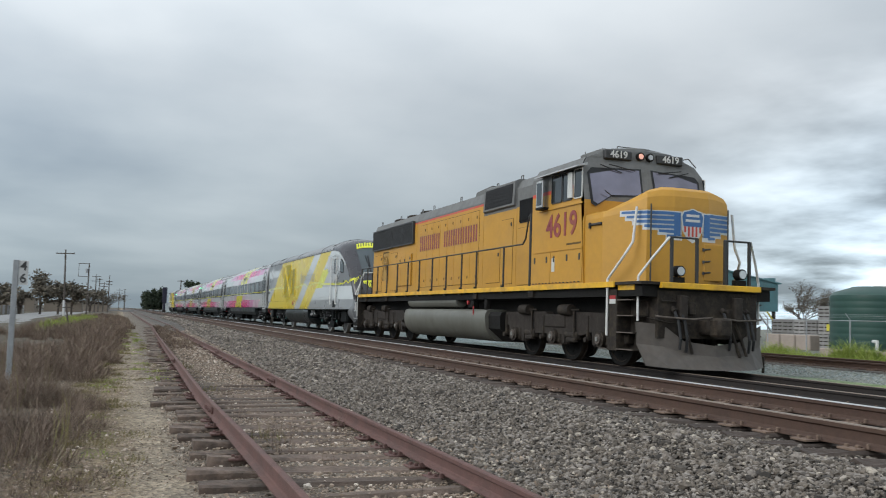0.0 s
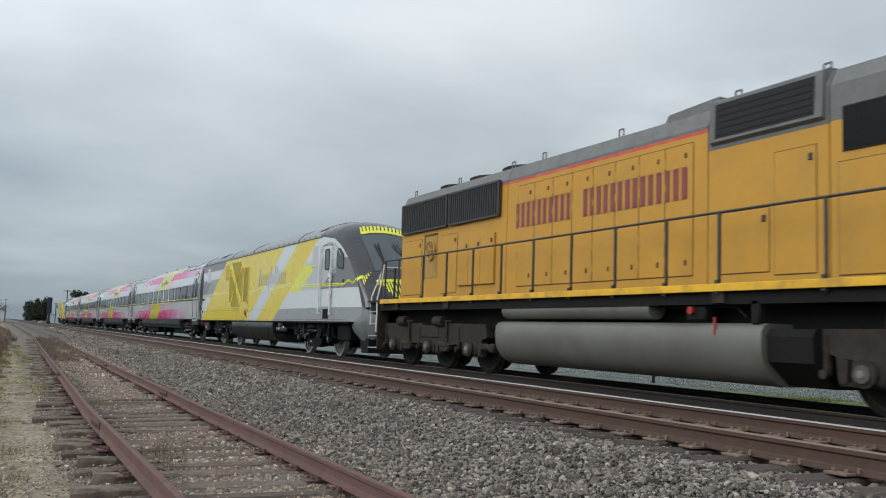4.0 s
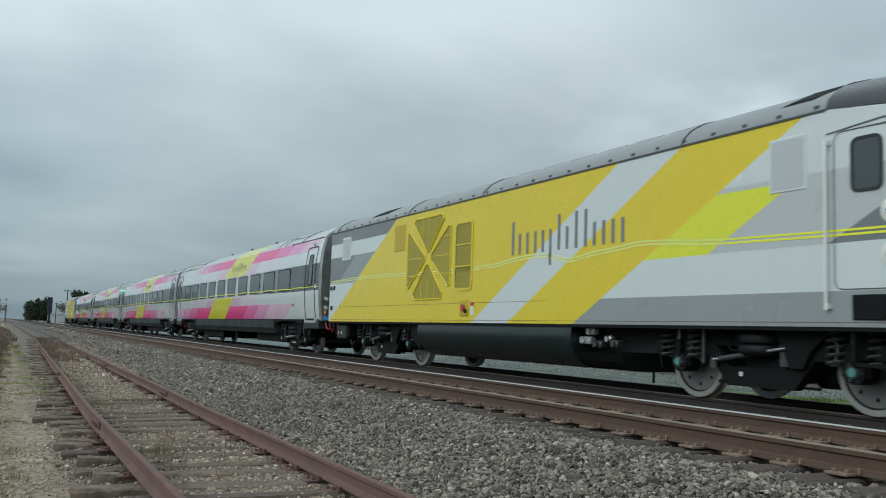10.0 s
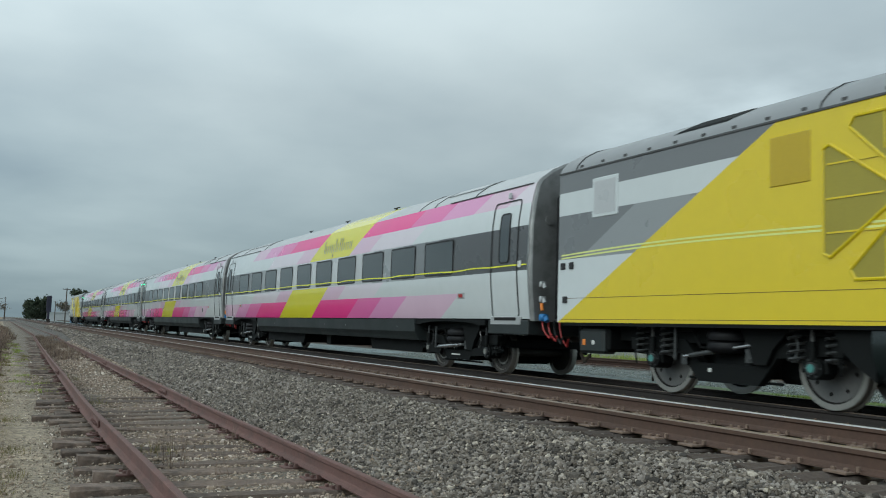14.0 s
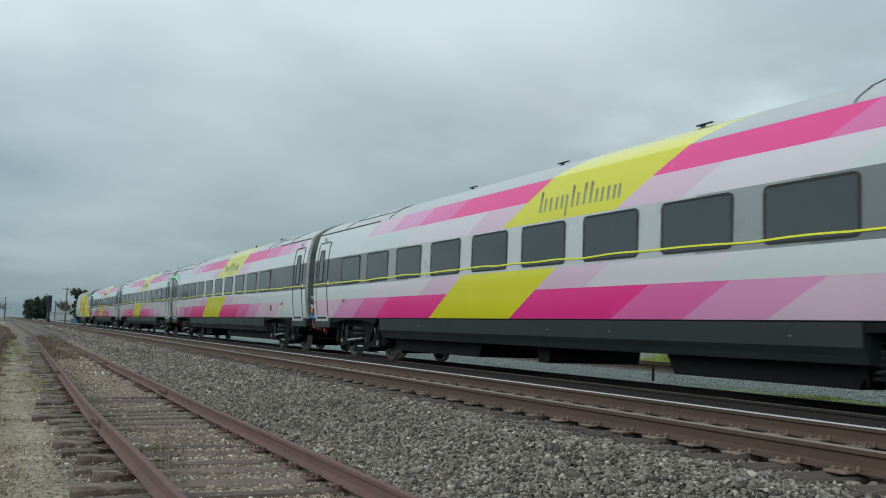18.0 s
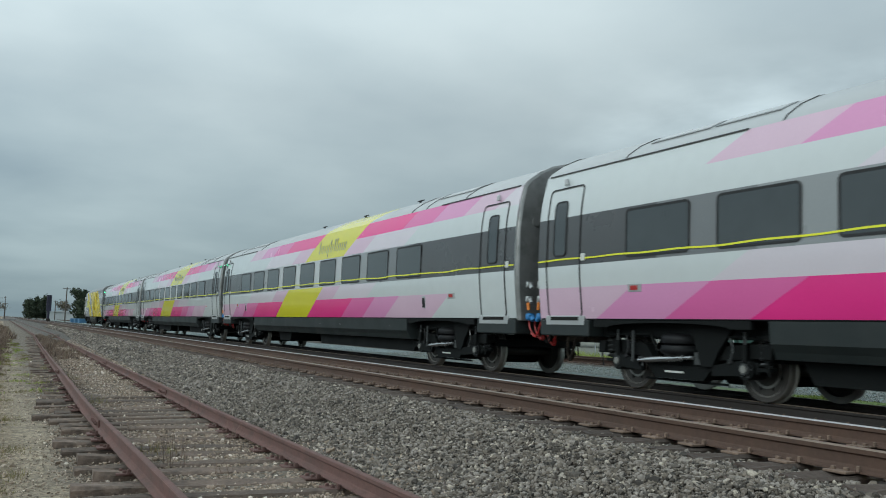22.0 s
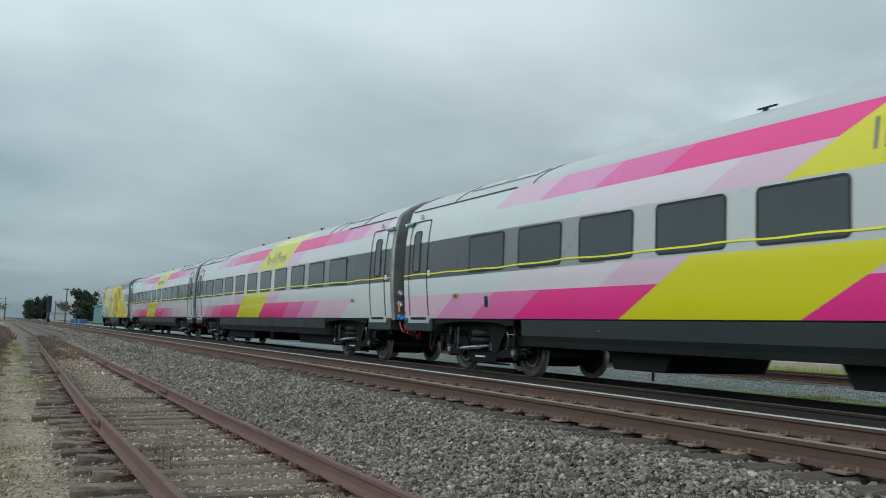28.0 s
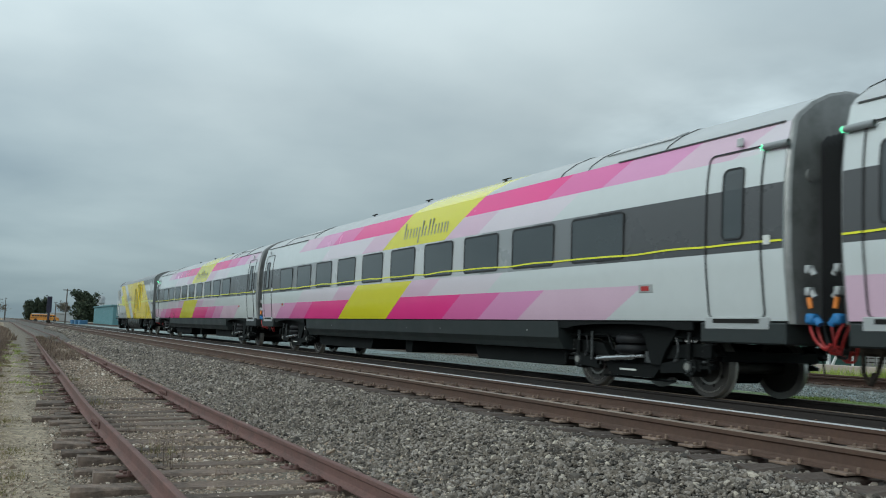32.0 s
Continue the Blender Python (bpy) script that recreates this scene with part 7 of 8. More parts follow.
    for s in (-1, 1):
        part("air_reservoir", Shape().rod((6.1, s * 1.26, 1.34), (10.6, s * 1.26, 1.34), 0.17, 18), TANK_GREY, car, "long silver air reservoir")
        pp = Shape().pipe([(10.7, s * 1.3, 1.36), (12.3, s * 1.3, 1.36), (12.5, s * 1.3, 1.2)], 0.02, 6).box(11.4, 11.8, min(s * 1.2, s * 1.4), max(s * 1.2, s * 1.4), 1.15, 1.38, 0, 0.03).box(12.7, 12.86, min(s * 1.3, s * 1.45), max(s * 1.3, s * 1.45), 1.1, 1.45, 0, 0.03).rod((11.55, s * 1.42, 1.3), (11.55, s * 1.46, 1.3), 0.06, 10, 1).rod((12.1, s * 1.5, 0.95), (12.1, s * 1.5, 1.2), 0.02, 6, 1)
        for x in (0.9, 3.7, 15.6, 12.15):
            part("sill_bracket", Shape().box(x - 0.12, x + 0.12, min(s * 1.4, s * 1.5), max(s * 1.4, s * 1.5), 1.40, 1.56), GRIME, car)
        part("side_piping", pp, [GRIME_DARK, RED_PAINT, GRIME], car)
    # three-axle trucks
    for x0 in (2.45, 16.40):
        t = thing("truck", "", "")
        t.parent, t.location = car, (x0, 0, 0)
        fm = Shape()
        for s in (-1, 1):
            y = s * 1.16
            o = [(-2.75, 0.82), (-2.7, 1.06), (-0.5, 1.08), (-0.35, 0.98), (0.35, 0.98), (0.5, 1.08), (2.7, 1.06), (2.75, 0.78), (2.45, 0.70), (1.6, 0.66), (1.2, 0.58), (-1.2, 0.58), (-1.6, 0.66), (-2.45, 0.70)]
            fm.extrude_y(o, y - 0.09, y + 0.09)
            fm.box(-0.5, 0.5, min(y, y + s * 0.12), max(y, y + s * 0.12), 0.72, 1.02, 0, 0.03)
        fm.box(-0.4, 0.4, -1.1, 1.1, 0.7, 0.95).box(-2.7, -2.55, -1.1, 1.1, 0.8, 1.0).box(2.55, 2.7, -1.1, 1.1, 0.8, 1.0)
        part("truck_frame", fm, TRUCK_BROWN, t, "dusty brown truck frame")
        for x in (-2.06, 0.0, 2.06):
            wheelset(t, x, 0.53, "")
            for s in (-1, 1):
                y = s * 1.18
                jb = Shape().box(x - 0.24, x + 0.24, min(s * 1.05, s * 1.26), max(s * 1.05, s * 1.26), 0.38, 0.72, 0, 0.04).rod((x, s * 1.2, 0.53), (x, s * 1.33, 0.53), 0.17, 14).rod((x, s * 1.33, 0.53), (x, s * 1.37, 0.53), 0.11, 12, 1).rod((x, s * 1.37, 0.53), (x, s * 1.39, 0.53), 0.05, 8, 2)
                part("journal_box", jb, [GRIME, DUSTY_CAP, WHEEL_RIM], t)
                jaw = Shape()
                for dx in (-0.36, 0.36):
                    jaw.extrude_y([(x + dx - 0.09, 0.74), (x + dx + 0.09, 0.74), (x + dx + 0.06, 0.40), (x + dx - 0.06, 0.40)], s * 1.16 - 0.08, s * 1.16 + 0.08)
                jaw.box(x - 0.44, x + 0.44, min(s * 1.1, s * 1.2), max(s * 1.1, s * 1.2), 0.36, 0.42, 0, 0.01)
                part("pedestal", jaw, TRUCK_BROWN, t)
                part("brake_beam", Shape().rod((x + 0.5, s * 1.22, 0.58), (x + 0.92, s * 1.22, 0.56), 0.075, 12).box(x + 0.86, x + 1.04, min(s * 1.12, s * 1.3), max(s * 1.12, s * 1.3), 0.46, 0.66, 0, 0.03), GRIME, t)
                part("brake_hanger", Shape().box(x - 0.62, x - 0.54, min(s * 1.18, s * 1.28), max(s * 1.18, s * 1.28), 0.48, 1.0, 0, 0.015).rod((x - 0.58, s * 1.25, 0.5), (x - 0.58, s * 1.33, 0.5), 0.06, 10), GRIME, t)
                bc = Shape().rod((x + 0.35, s * 1.28, 1.12), (x + 0.8, s * 1.28, 1.12), 0.12, 14).rod((x + 0.8, s * 1.28, 1.12), (x + 1.15, s * 1.28, 1.12), 0.02, 6)
                bc.rod((x + 0.95, s * 1.3, 1.1), (x + 0.98, s * 1.3, 0.55), 0.03, 6).box(x + 0.62, x + 1.0, min(s * 1.2, s * 1.32), max(s * 1.2, s * 1.32), 0.42, 0.52, 0, 0.02)
                if x < 1:
                    part("brake_cylinder", bc, GRIME, t)
    return car


def number(parent, text, size, loc, rot, mat, label, bold=0.0):
    """Readable numerals in the built-in font, as a mesh."""
    cu = bpy.data.curves.new("road_number", "FONT")
    cu.body, cu.size, cu.extrude, cu.offset = text, size, 0.004, bold
    cu.align_x, cu.align_y = "CENTER", "CENTER"
    tmp = bpy.data.objects.new("road_number", cu)
    me = bpy.data.meshes.new_from_object(tmp)
    bpy.data.objects.remove(tmp)
    me.materials.clear()
    me.materials.append(mat)
    ob = new("road_number", me)
    ob.parent = parent
    ob.location, ob.rotation_euler = loc, [radians(a) for a in rot]
    return tagged(ob, label)

# ---- the train on its track ----
W3 = 3.22
LOCO = freight_locomotive()
number(LOCO, "4619", 0.72, (17.1, -1.528, 2.94), (90, 0, 0), UP_LETTER, "faded red road number", 0.012)
for side in (-1, 1):
    number(LOCO, "4619", 0.21, (17.995, side * 0.65, 4.45), (90, 0, 90), UP_WHITE, "white numerals on a black board", 0.004)
LEAD = charger("yellow, white and grey streamlined locomotive with charcoal nose")
COACHES = [coach(3.08, 10, False, "white and pink striped coach with a yellow slash"), coach(4.28, 9, True, "white and pink striped coach with a yellow slash and side vents", (-COACH_LEN,)), coach(W3, 10, False, "white and pink striped coach with a yellow slash", (-0.35,))]
COACHES.append(coach(4.41, 9, False, "white and pink striped coach with a yellow slash", (-COACH_LEN,)))
TAIL = charger("yellow and white streamlined locomotive at the train's tail")
TRAIN += [(LOCO, -34.1, 0), (LEAD, -57.4, 0)] + [(c, x, 0) for c, x in zip(COACHES, (-58.38, -84.45, -110.55, -136.7))] + [(TAIL, -163.3, 180)]
for ob, x, turn in TRAIN:
    ob.matrix_basis = pose(x, CC, 0, 0, 0, turn)

# ---- verge, yard and distance ----
BRUSH = island_stone("dry_brown_brush", (0.085, 0.062, 0.050), (0.245, 0.185, 0.145), (0.32, 0.27, 0.19))
STRAW = island_stone("dry_straw_grass", (0.11, 0.098, 0.042), (0.25, 0.215, 0.10), (0.19, 0.20, 0.06))
GREEN_GRASS = island_stone("fresh_green_grass", (0.14, 0.20, 0.030), (0.33, 0.40, 0.085), (0.36, 0.37, 0.12))
LEAF_DARK = island_stone("dark_evergreen_leaf", (0.022, 0.032, 0.020), (0.060, 0.078, 0.045), (0.09, 0.09, 0.05))
LEAF_OLIVE = island_stone("dull_olive_leaf", (0.075, 0.068, 0.054), (0.175, 0.155, 0.122), (0.22, 0.18, 0.14))
BARK = surf("grey_brown_bark", (0.085, 0.068, 0.055), 0.9, vary=0.3, grain=10, bump=0.02, bump_scale=14)
POLE_WOOD = surf("weathered_pole_wood", (0.095, 0.080, 0.068), 0.9, vary=0.25, grain=8, bump=0.01)
GALV = surf("galvanised_steel", (0.33, 0.34, 0.35), 0.5, metal=0.5, vary=0.15, grain=12)
TANK_GREEN = surf("dark_green_tank_plastic", (0.022, 0.062, 0.050), 0.45, vary=0.12, grain=3, stain=0.5)
TEAL_SHEET = surf("teal_corrugated_sheet", (0.095, 0.205, 0.225), 0.6, vary=0.12, grain=3, stain=0.6, dirt=(0.10, 0.13, 0.13), dirt_amount=0.4)
CONCRETE = surf("pinkish_concrete", (0.33, 0.275, 0.235), 0.9, vary=0.15, grain=12, stain=1.0, bump=0.006)
CRATE_GREY = surf("bleached_crate_wood", (0.26, 0.25, 0.24), 0.85, vary=0.25, grain=6, spread=0.3)
WHITE_PIPE = surf("white_plastic_pipe", (0.62, 0.62, 0.60), 0.45, vary=0.06)
ASPHALT_PALE = surf("pale_worn_asphalt", (0.235, 0.23, 0.225), 0.9, vary=0.12, grain=20, stain=0.4)
FAR_WHITE = surf("far_white_sheet", (0.42, 0.43, 0.43), 0.7, vary=0.1)
FAR_BLUE = surf("far_blue_tarp", (0.045, 0.12, 0.22), 0.6, vary=0.12)
FAR_ORANGE = surf("far_orange_paint", (0.62, 0.24, 0.03), 0.6, vary=0.12)
FAR_BRICK = surf("far_tan_wall", (0.20, 0.165, 0.13), 0.8, vary=0.12)
BLACK_STEEL = surf("matt_black_signal_steel", (0.022, 0.020, 0.040), 0.6, vary=0.2)
SIGN_WHITE = surf("white_sign_plate", (0.55, 0.55, 0.54), 0.5, vary=0.06)
SIGN_YELLOW = surf("yellow_hazard_sticker", (0.60, 0.52, 0.05), 0.5)


def blades(name, label, mat, spots, seed, category="grass"):
    """Thin stems and blades as one mesh: spots of (x, y, spread, count, height, width, lean)."""
    rg = np.random.default_rng(seed)
    allv = []
    for x, y, spread, count, height, width, lean in spots:
        n = int(count)
        r = spread * np.sqrt(rg.uniform(0, 1, n))
        a = rg.uniform(0, 6.283, n)
        bx, by = x + r * np.cos(a), y + r * np.sin(a)
        bz = ground_base(bx, by) - 0.03
        h = height * rg.uniform(0.45, 1.1, n) * (1 - 0.45 * (r / max(spread, 1e-3)) ** 2)
        la = rg.uniform(0, 6.283, n)
        dx, dy = lean * h * np.cos(la) * rg.uniform(0.1, 1, n), lean * h * np.sin(la) * rg.uniform(0.1, 1, n)
        wa = rg.uniform(0, 3.142, n)
        wx, wy = width / 2 * np.cos(wa), width / 2 * np.sin(wa)
        p0 = np.stack([bx - wx, by - wy, bz], -1)
        p1 = np.stack([bx + wx, by + wy, bz], -1)
        kx, ky, kz = dx * 0.4 + h * rg.normal(0, 0.10, n), dy * 0.4 + h * rg.normal(0, 0.10, n), h * rg.uniform(0.4, 0.75, n)
        p2 = np.stack([bx + kx + wx * 0.8, by + ky + wy * 0.8, bz + kz], -1)
        p3 = np.stack([bx + kx - wx * 0.8, by + ky - wy * 0.8, bz + kz], -1)
        p4 = np.stack([bx + dx, by + dy, bz + h], -1)
        allv.append(np.stack([p0, p1, p2, p3, p4], 1).reshape(-1, 3))
    v = np.concatenate(allv)
    n = len(v) // 5
    base = (np.arange(n) * 5)[:, None]
    quads = base + np.array([[0, 1, 2, 3]])
    tris = base + np.array([[3, 2, 4]])
    me = bpy.data.meshes.new(name)
    me.vertices.add(len(v))
    me.vertices.foreach_set("co", v.astype(np.float32).ravel())
    me.loops.add(n * 7)
    me.loops.foreach_set("vertex_index", np.concatenate([quads, tris], 1).astype(np.int32).ravel())
    me.polygons.add(n * 2)
    me.polygons.foreach_set("loop_start", np.stack([np.arange(n) * 7, np.arange(n) * 7 + 4], 1).astype(np.int32).ravel())
    me.update()
    me.materials.append(mat)
    return tagged(new(name, me), label, category, kind="stuff")


def plant_verge():
    r = random.Random(11)
    brush, straw, green, tall = [], [], [], []
    # dry brush on the road side of the path
    def edge(x):
        base = -0.5 + 0.018 * (x + 11) if x > -20 else min(0.55, -0.66 + 0.015 * (-20 - x))
        return base + 0.14 * math.sin(x * 0.9) + 0.10 * math.sin(x * 2.3 + 1)

    for _ in range(130):
        x = -r.uniform(8.2, 21)
        y = edge(x) - abs(r.gauss(0.1, 1.3))
        if y > -4.5 and math.sin(x * 1.3 + 2) * math.sin(y * 1.9 + 1) < 0.12:
            brush.append((x, y, r.uniform(0.2, 0.5), 300, r.uniform(0.25, 0.72) * (1 if y < -1.1 else 0.7), 0.0055, r.uniform(0.8, 1.9)))
    for _ in range(300):
        x = -r.uniform(20, 70)
        y = edge(x) - 0.1 - abs(r.gauss(0, 2.4))
        if y > -10.5 and not (-42 < x < -30 and y < -1.6) and math.sin(x * 0.5 + 1) * math.sin(y * 1.3) < 0.3:
            brush.append((x, y, r.uniform(0.3, 0.7), 230, r.uniform(0.35, 0.95), 0.012 if x > -35 else 0.02, r.uniform(0.7, 1.6)))
    for _ in range(170):
        x = -r.uniform(19, 66)
        brush.append((x, edge(x) + r.uniform(-0.9, 0.3), r.uniform(0.2, 0.45), 150, r.uniform(0.15, 0.55), 0.012 if x > -35 else 0.02, r.uniform(0.8, 1.8)))
    for _ in range(150):
        x = -r.uniform(13, 60)
        (green if r.random() < 0.3 else straw).append((x, r.choice((edge(x) + r.uniform(0.1, 0.75), edge(x) + r.uniform(0.2, 0.6), r.uniform(0.7, 1.0))), r.uniform(0.12, 0.3), 60, r.uniform(0.05, 0.13), 0.012 if x > -30 else 0.02, 1.0))
    for _ in range(90):
        x = -r.uniform(70, 130)
        brush.append((x, 0.3 - abs(r.gauss(0, 2.2)), 0.9, 120, r.uniform(0.4, 0.9), 0.05, 0.6))
    for _ in range(70):
        x = -r.uniform(6.4, 10)
        brush.append((x, edge(x) + r.uniform(-0.8, 0.35), r.uniform(0.12, 0.3), 60, r.uniform(0.05, 0.2), 0.006, 1.6))
    for x, y, h in ((-9.3, -0.42, 1.0), (-9.6, -0.46, 1.15), (-9.2, -0.5, 0.8), (-12.5, -1.2, 1.1), (-15.0, -1.0, 1.2), (-18.0, -2.0, 1.3), (-24.0, -2.4, 1.3), (-8.7, -0.9, 0.7)):
        tall.append((x, y, 0.08, 5, h, 0.009, 0.25))
    for _ in range(40):
        x = -r.uniform(6.3, 9.5)
        tall.append((x, edge(x) + r.uniform(-0.9, 0.3), 0.15, 2, 0.12, 0.012, 5.0))
    for _ in range(420):
        x = -r.uniform(6.5, 22) if r.random() < 0.5 else -r.uniform(20, 70)
        y = edge(x) + abs(r.gauss(0.2, 0.34))
        if y > 0.25 and x > -18:
            continue
        straw.append((x, y, r.uniform(0.08, 0.25), 70, r.uniform(0.04, 0.13), 0.006 if x > -22 else 0.012, 1.0))
    for x, y in ((-10.6, -0.25), (-12.2, -0.3), (-9.2, -0.2), (-22.0, 0.45), (-24.5, 0.6), (-19.0, 0.8), (-21.0, 0.85), (-30.0, 0.5), (-33.0, 0.6), (-36.0, 0.3), (-39.0, 0.35)):
        green.append((x, y, 0.28, 130, 0.10, 0.006 if x > -15 else 0.012, 1.1))
    brush.append((-9.8, 1.72, 0.22, 34, 0.62, 0.0045, 0.3))
    brush.append((-8.7, 1.55, 0.16, 22, 0.5, 0.0045, 0.4))
    for x in (-9.5, -15.5, -22.0, -27.0):
        straw.append((x, 1.5 + 0.3 * math.sin(x), 0.25, 80, 0.22, 0.007, 0.6))
    # weeds between the siding's rails, and a few bare stems
    for _ in range(26):
        brush.append((-r.uniform(5, 30), r.uniform(1.35, 2.5), 0.10, 9, r.uniform(0.25, 0.55), 0.005, 0.4))
    for _ in range(90):
        far = -r.uniform(34, 80)
        brush.append((far, drift(far) + r.uniform(1.2, 2.6), 0.3, 60, r.uniform(0.15, 0.5), 0.018, 0.6))
    # green strips behind the train
    for _ in range(110):
        green.append((-r.uniform(1.5, 11.5), r.uniform(12.3, 13.5), 0.4, 130, r.uniform(0.03, 0.09), 0.012, 0.9))
    for _ in range(430):
        green.append((-r.uniform(2, 42), r.uniform(20.2, 25.5), 0.7, 130, r.uniform(0.3, 0.66), 0.024, 0.5))
    for x, y, h in ((-22.4, 22.3, 1.05), (-21.8, 22.6, 0.95), (-25.8, 22.4, 0.85), (-14.0, 23.0, 0.9), (-17.5, 24.0, 0.8)):
        green.append((x, y, 0.55, 900, h, 0.022, 0.8))
    for _ in range(60):
        green.append((-r.uniform(55, 100), r.uniform(-4.6, -2.4), 0.8, 140, r.uniform(0.5, 0.95), 0.04, 0.5))
    blades("dry_brush", "tangled dry brown brush beside the path", BRUSH, brush, 21, "brush")
    blades("dead_stalks", "tall bare dead weed stalks", STRAW, tall, 22, "weeds")
    blades("straw_grass", "short straw and olive grass at the path's edge", STRAW, straw, 23)
    blades("green_grass", "fresh green grass along the tracks", GREEN_GRASS, green, 24)


plant_verge()


def tree(label, x, y, base, height, width, mat, seed, leaves, leaf, bare=False, trunk=0.25):
    """Tapered trunk, forking limbs, and a crown of small leaves in clumps."""
    r = random.Random(seed)
    t = thing("tree", label, "tree", at=(x, y, base))
    limbs = Shape()
    tips = []

    def grow(p, d, length, rad, depth):
        q = p + d * length
        limbs.rod(p, q, rad, 6, 0, rad * 0.6)
        if depth == 0 or rad < 0.012:
            tips.append(q)
            return
        for _ in range(3 if depth > 1 else 2):
            turn = Vector((r.gauss(0, 0.55), r.gauss(0, 0.55), r.uniform(0.0, 0.5)))
            grow(q, (d + turn).normalized(), length * r.uniform(0.6, 0.95), rad * (0.64 if bare else 0.58), depth - 1)
        tips.append(q)

    grow(Vector((0, 0, -0.1)), Vector((r.uniform(-0.08, 0.08), 0, 1)).normalized(), height * (0.30 if bare else 0.20), trunk, 6 if bare else 4)
    sx = max(max(abs(p.x), abs(p.y)) for p in tips) / (width / 2)
    sz = max(p.z for p in tips) / height
    limbs.v = [(a / (sx if c > height * 0.15 else 1), b / (sx if c > height * 0.15 else 1), c / sz) for a, b, c in limbs.v]
    tips = [Vector((p.x / sx, p.y / sx, p.z / sz)) for p in tips]
    part("trunk", limbs, BARK, t)
    if leaves:
        rg = np.random.default_rng(seed)
        base_t = [p for p in tips if p.z > height * 0.22]
        c = np.array([base_t[r.randrange(len(base_t))] for _ in range(leaves)]) + rg.normal(0, 1, (leaves, 3)) * np.array([width * 0.06, width * 0.06, height * 0.05]) * (0.35 if bare else 1.0)
        if leaves > 2000 and not bare:
            k = leaves * 2 // 3
            zz = rg.uniform(0.10, 1.0, k)
            aa = rg.uniform(0, 6.283, k)
            rr = width * 0.5 * np.sin(np.pi * zz ** 0.75) ** 0.7 * np.sqrt(rg.uniform(0.1, 1, k)) * (0.82 + 0.22 * np.sin(5 * aa + 9 * zz) + 0.1 * np.sin(23 * zz))
            c[:k] = np.stack([rr * np.cos(aa), rr * np.sin(aa), zz * height], -1)
        c[:, 2] = np.maximum(c[:, 2], height * rg.uniform(0.04, 0.16, leaves))
        u = rg.normal(0, 1, (leaves, 3))
        u /= np.linalg.norm(u, axis=1)[:, None]
        w = np.cross(u, rg.normal(0, 1, (leaves, 3)))
        w /= np.linalg.norm(w, axis=1)[:, None]
        s = leaf * rg.uniform(0.5, 1.2, (leaves, 1))
        v = np.stack([c - u * s, c + w * s * 0.55, c + u * s, c - w * s * 0.55], 1).reshape(-1, 3)
        sh = Shape()
        sh.v = [tuple(p) for p in v.tolist()]
        sh.f = [(4 * i, 4 * i + 1, 4 * i + 2, 4 * i + 3) for i in range(leaves)]
        sh.s, sh.m = [False] * leaves, [0] * leaves
        part("crown", sh, mat, t)
    return t


# down the line, road side
for i, (x, y, h, w, m, n) in enumerate(((-170, -13.4, 6.6, 7.0, LEAF_OLIVE, 1900), (-172, -10.6, 5.2, 5.0, LEAF_OLIVE, 800), (-176, -8.6, 5.2, 5.0, LEAF_OLIVE, 700), (-165, -16.2, 4.4, 6.0, LEAF_OLIVE, 1000), (-160, -19.0, 4.2, 6.0, LEAF_OLIVE, 900), (-168, -22.5, 4.0, 6.0, LEAF_OLIVE, 1000), (-240, -7.4, 6.0, 8.0, LEAF_OLIVE, 1300), (-330, -9.0, 6.5, 10.0, LEAF_OLIVE, 1200), (-420, -5.0, 7.0, 14.0, LEAF_OLIVE, 1200))):
    tree("dull olive roadside tree with an uneven crown", x, y, -1.0, h + 0.6, w, m, 40 + i, n, 0.32, trunk=0.2)
for i, (x, y, h, w, m, n) in enumerate(((-330, 8.6, 6.6, 4.6, LEAF_DARK, 3600), (-332, 11.0, 7.4, 4.0, LEAF_DARK, 3300), (-335, 13.2, 8.0, 3.6, LEAF_DARK, 2600), (-230, 18.0, 7.6, 6.2, LEAF_DARK, 7500), (-420, 26.0, 8.0, 9.0, LEAF_OLIVE, 1200))):
    tree("dark evergreen tree behind the tracks", x, y, -0.4, h + 0.4, w, m, 60 + i, n, 0.34, trunk=0.25)
tree("bare winter tree with a fine twiggy crown", -79.0, 72, -0.4, 6.9, 7.0, LEAF_OLIVE, 81, 5000, 0.06, True, 0.2)
tree("bare winter tree with a fine twiggy crown", -74.6, 73, -0.4, 5.8, 6.0, LEAF_OLIVE, 82, 5000, 0.06, True, 0.2)
tree("bare winter tree with a fine twiggy crown", -58.0, 72, -0.4, 5.4, 5.0, LEAF_OLIVE, 83, 5000, 0.06, True, 0.2)


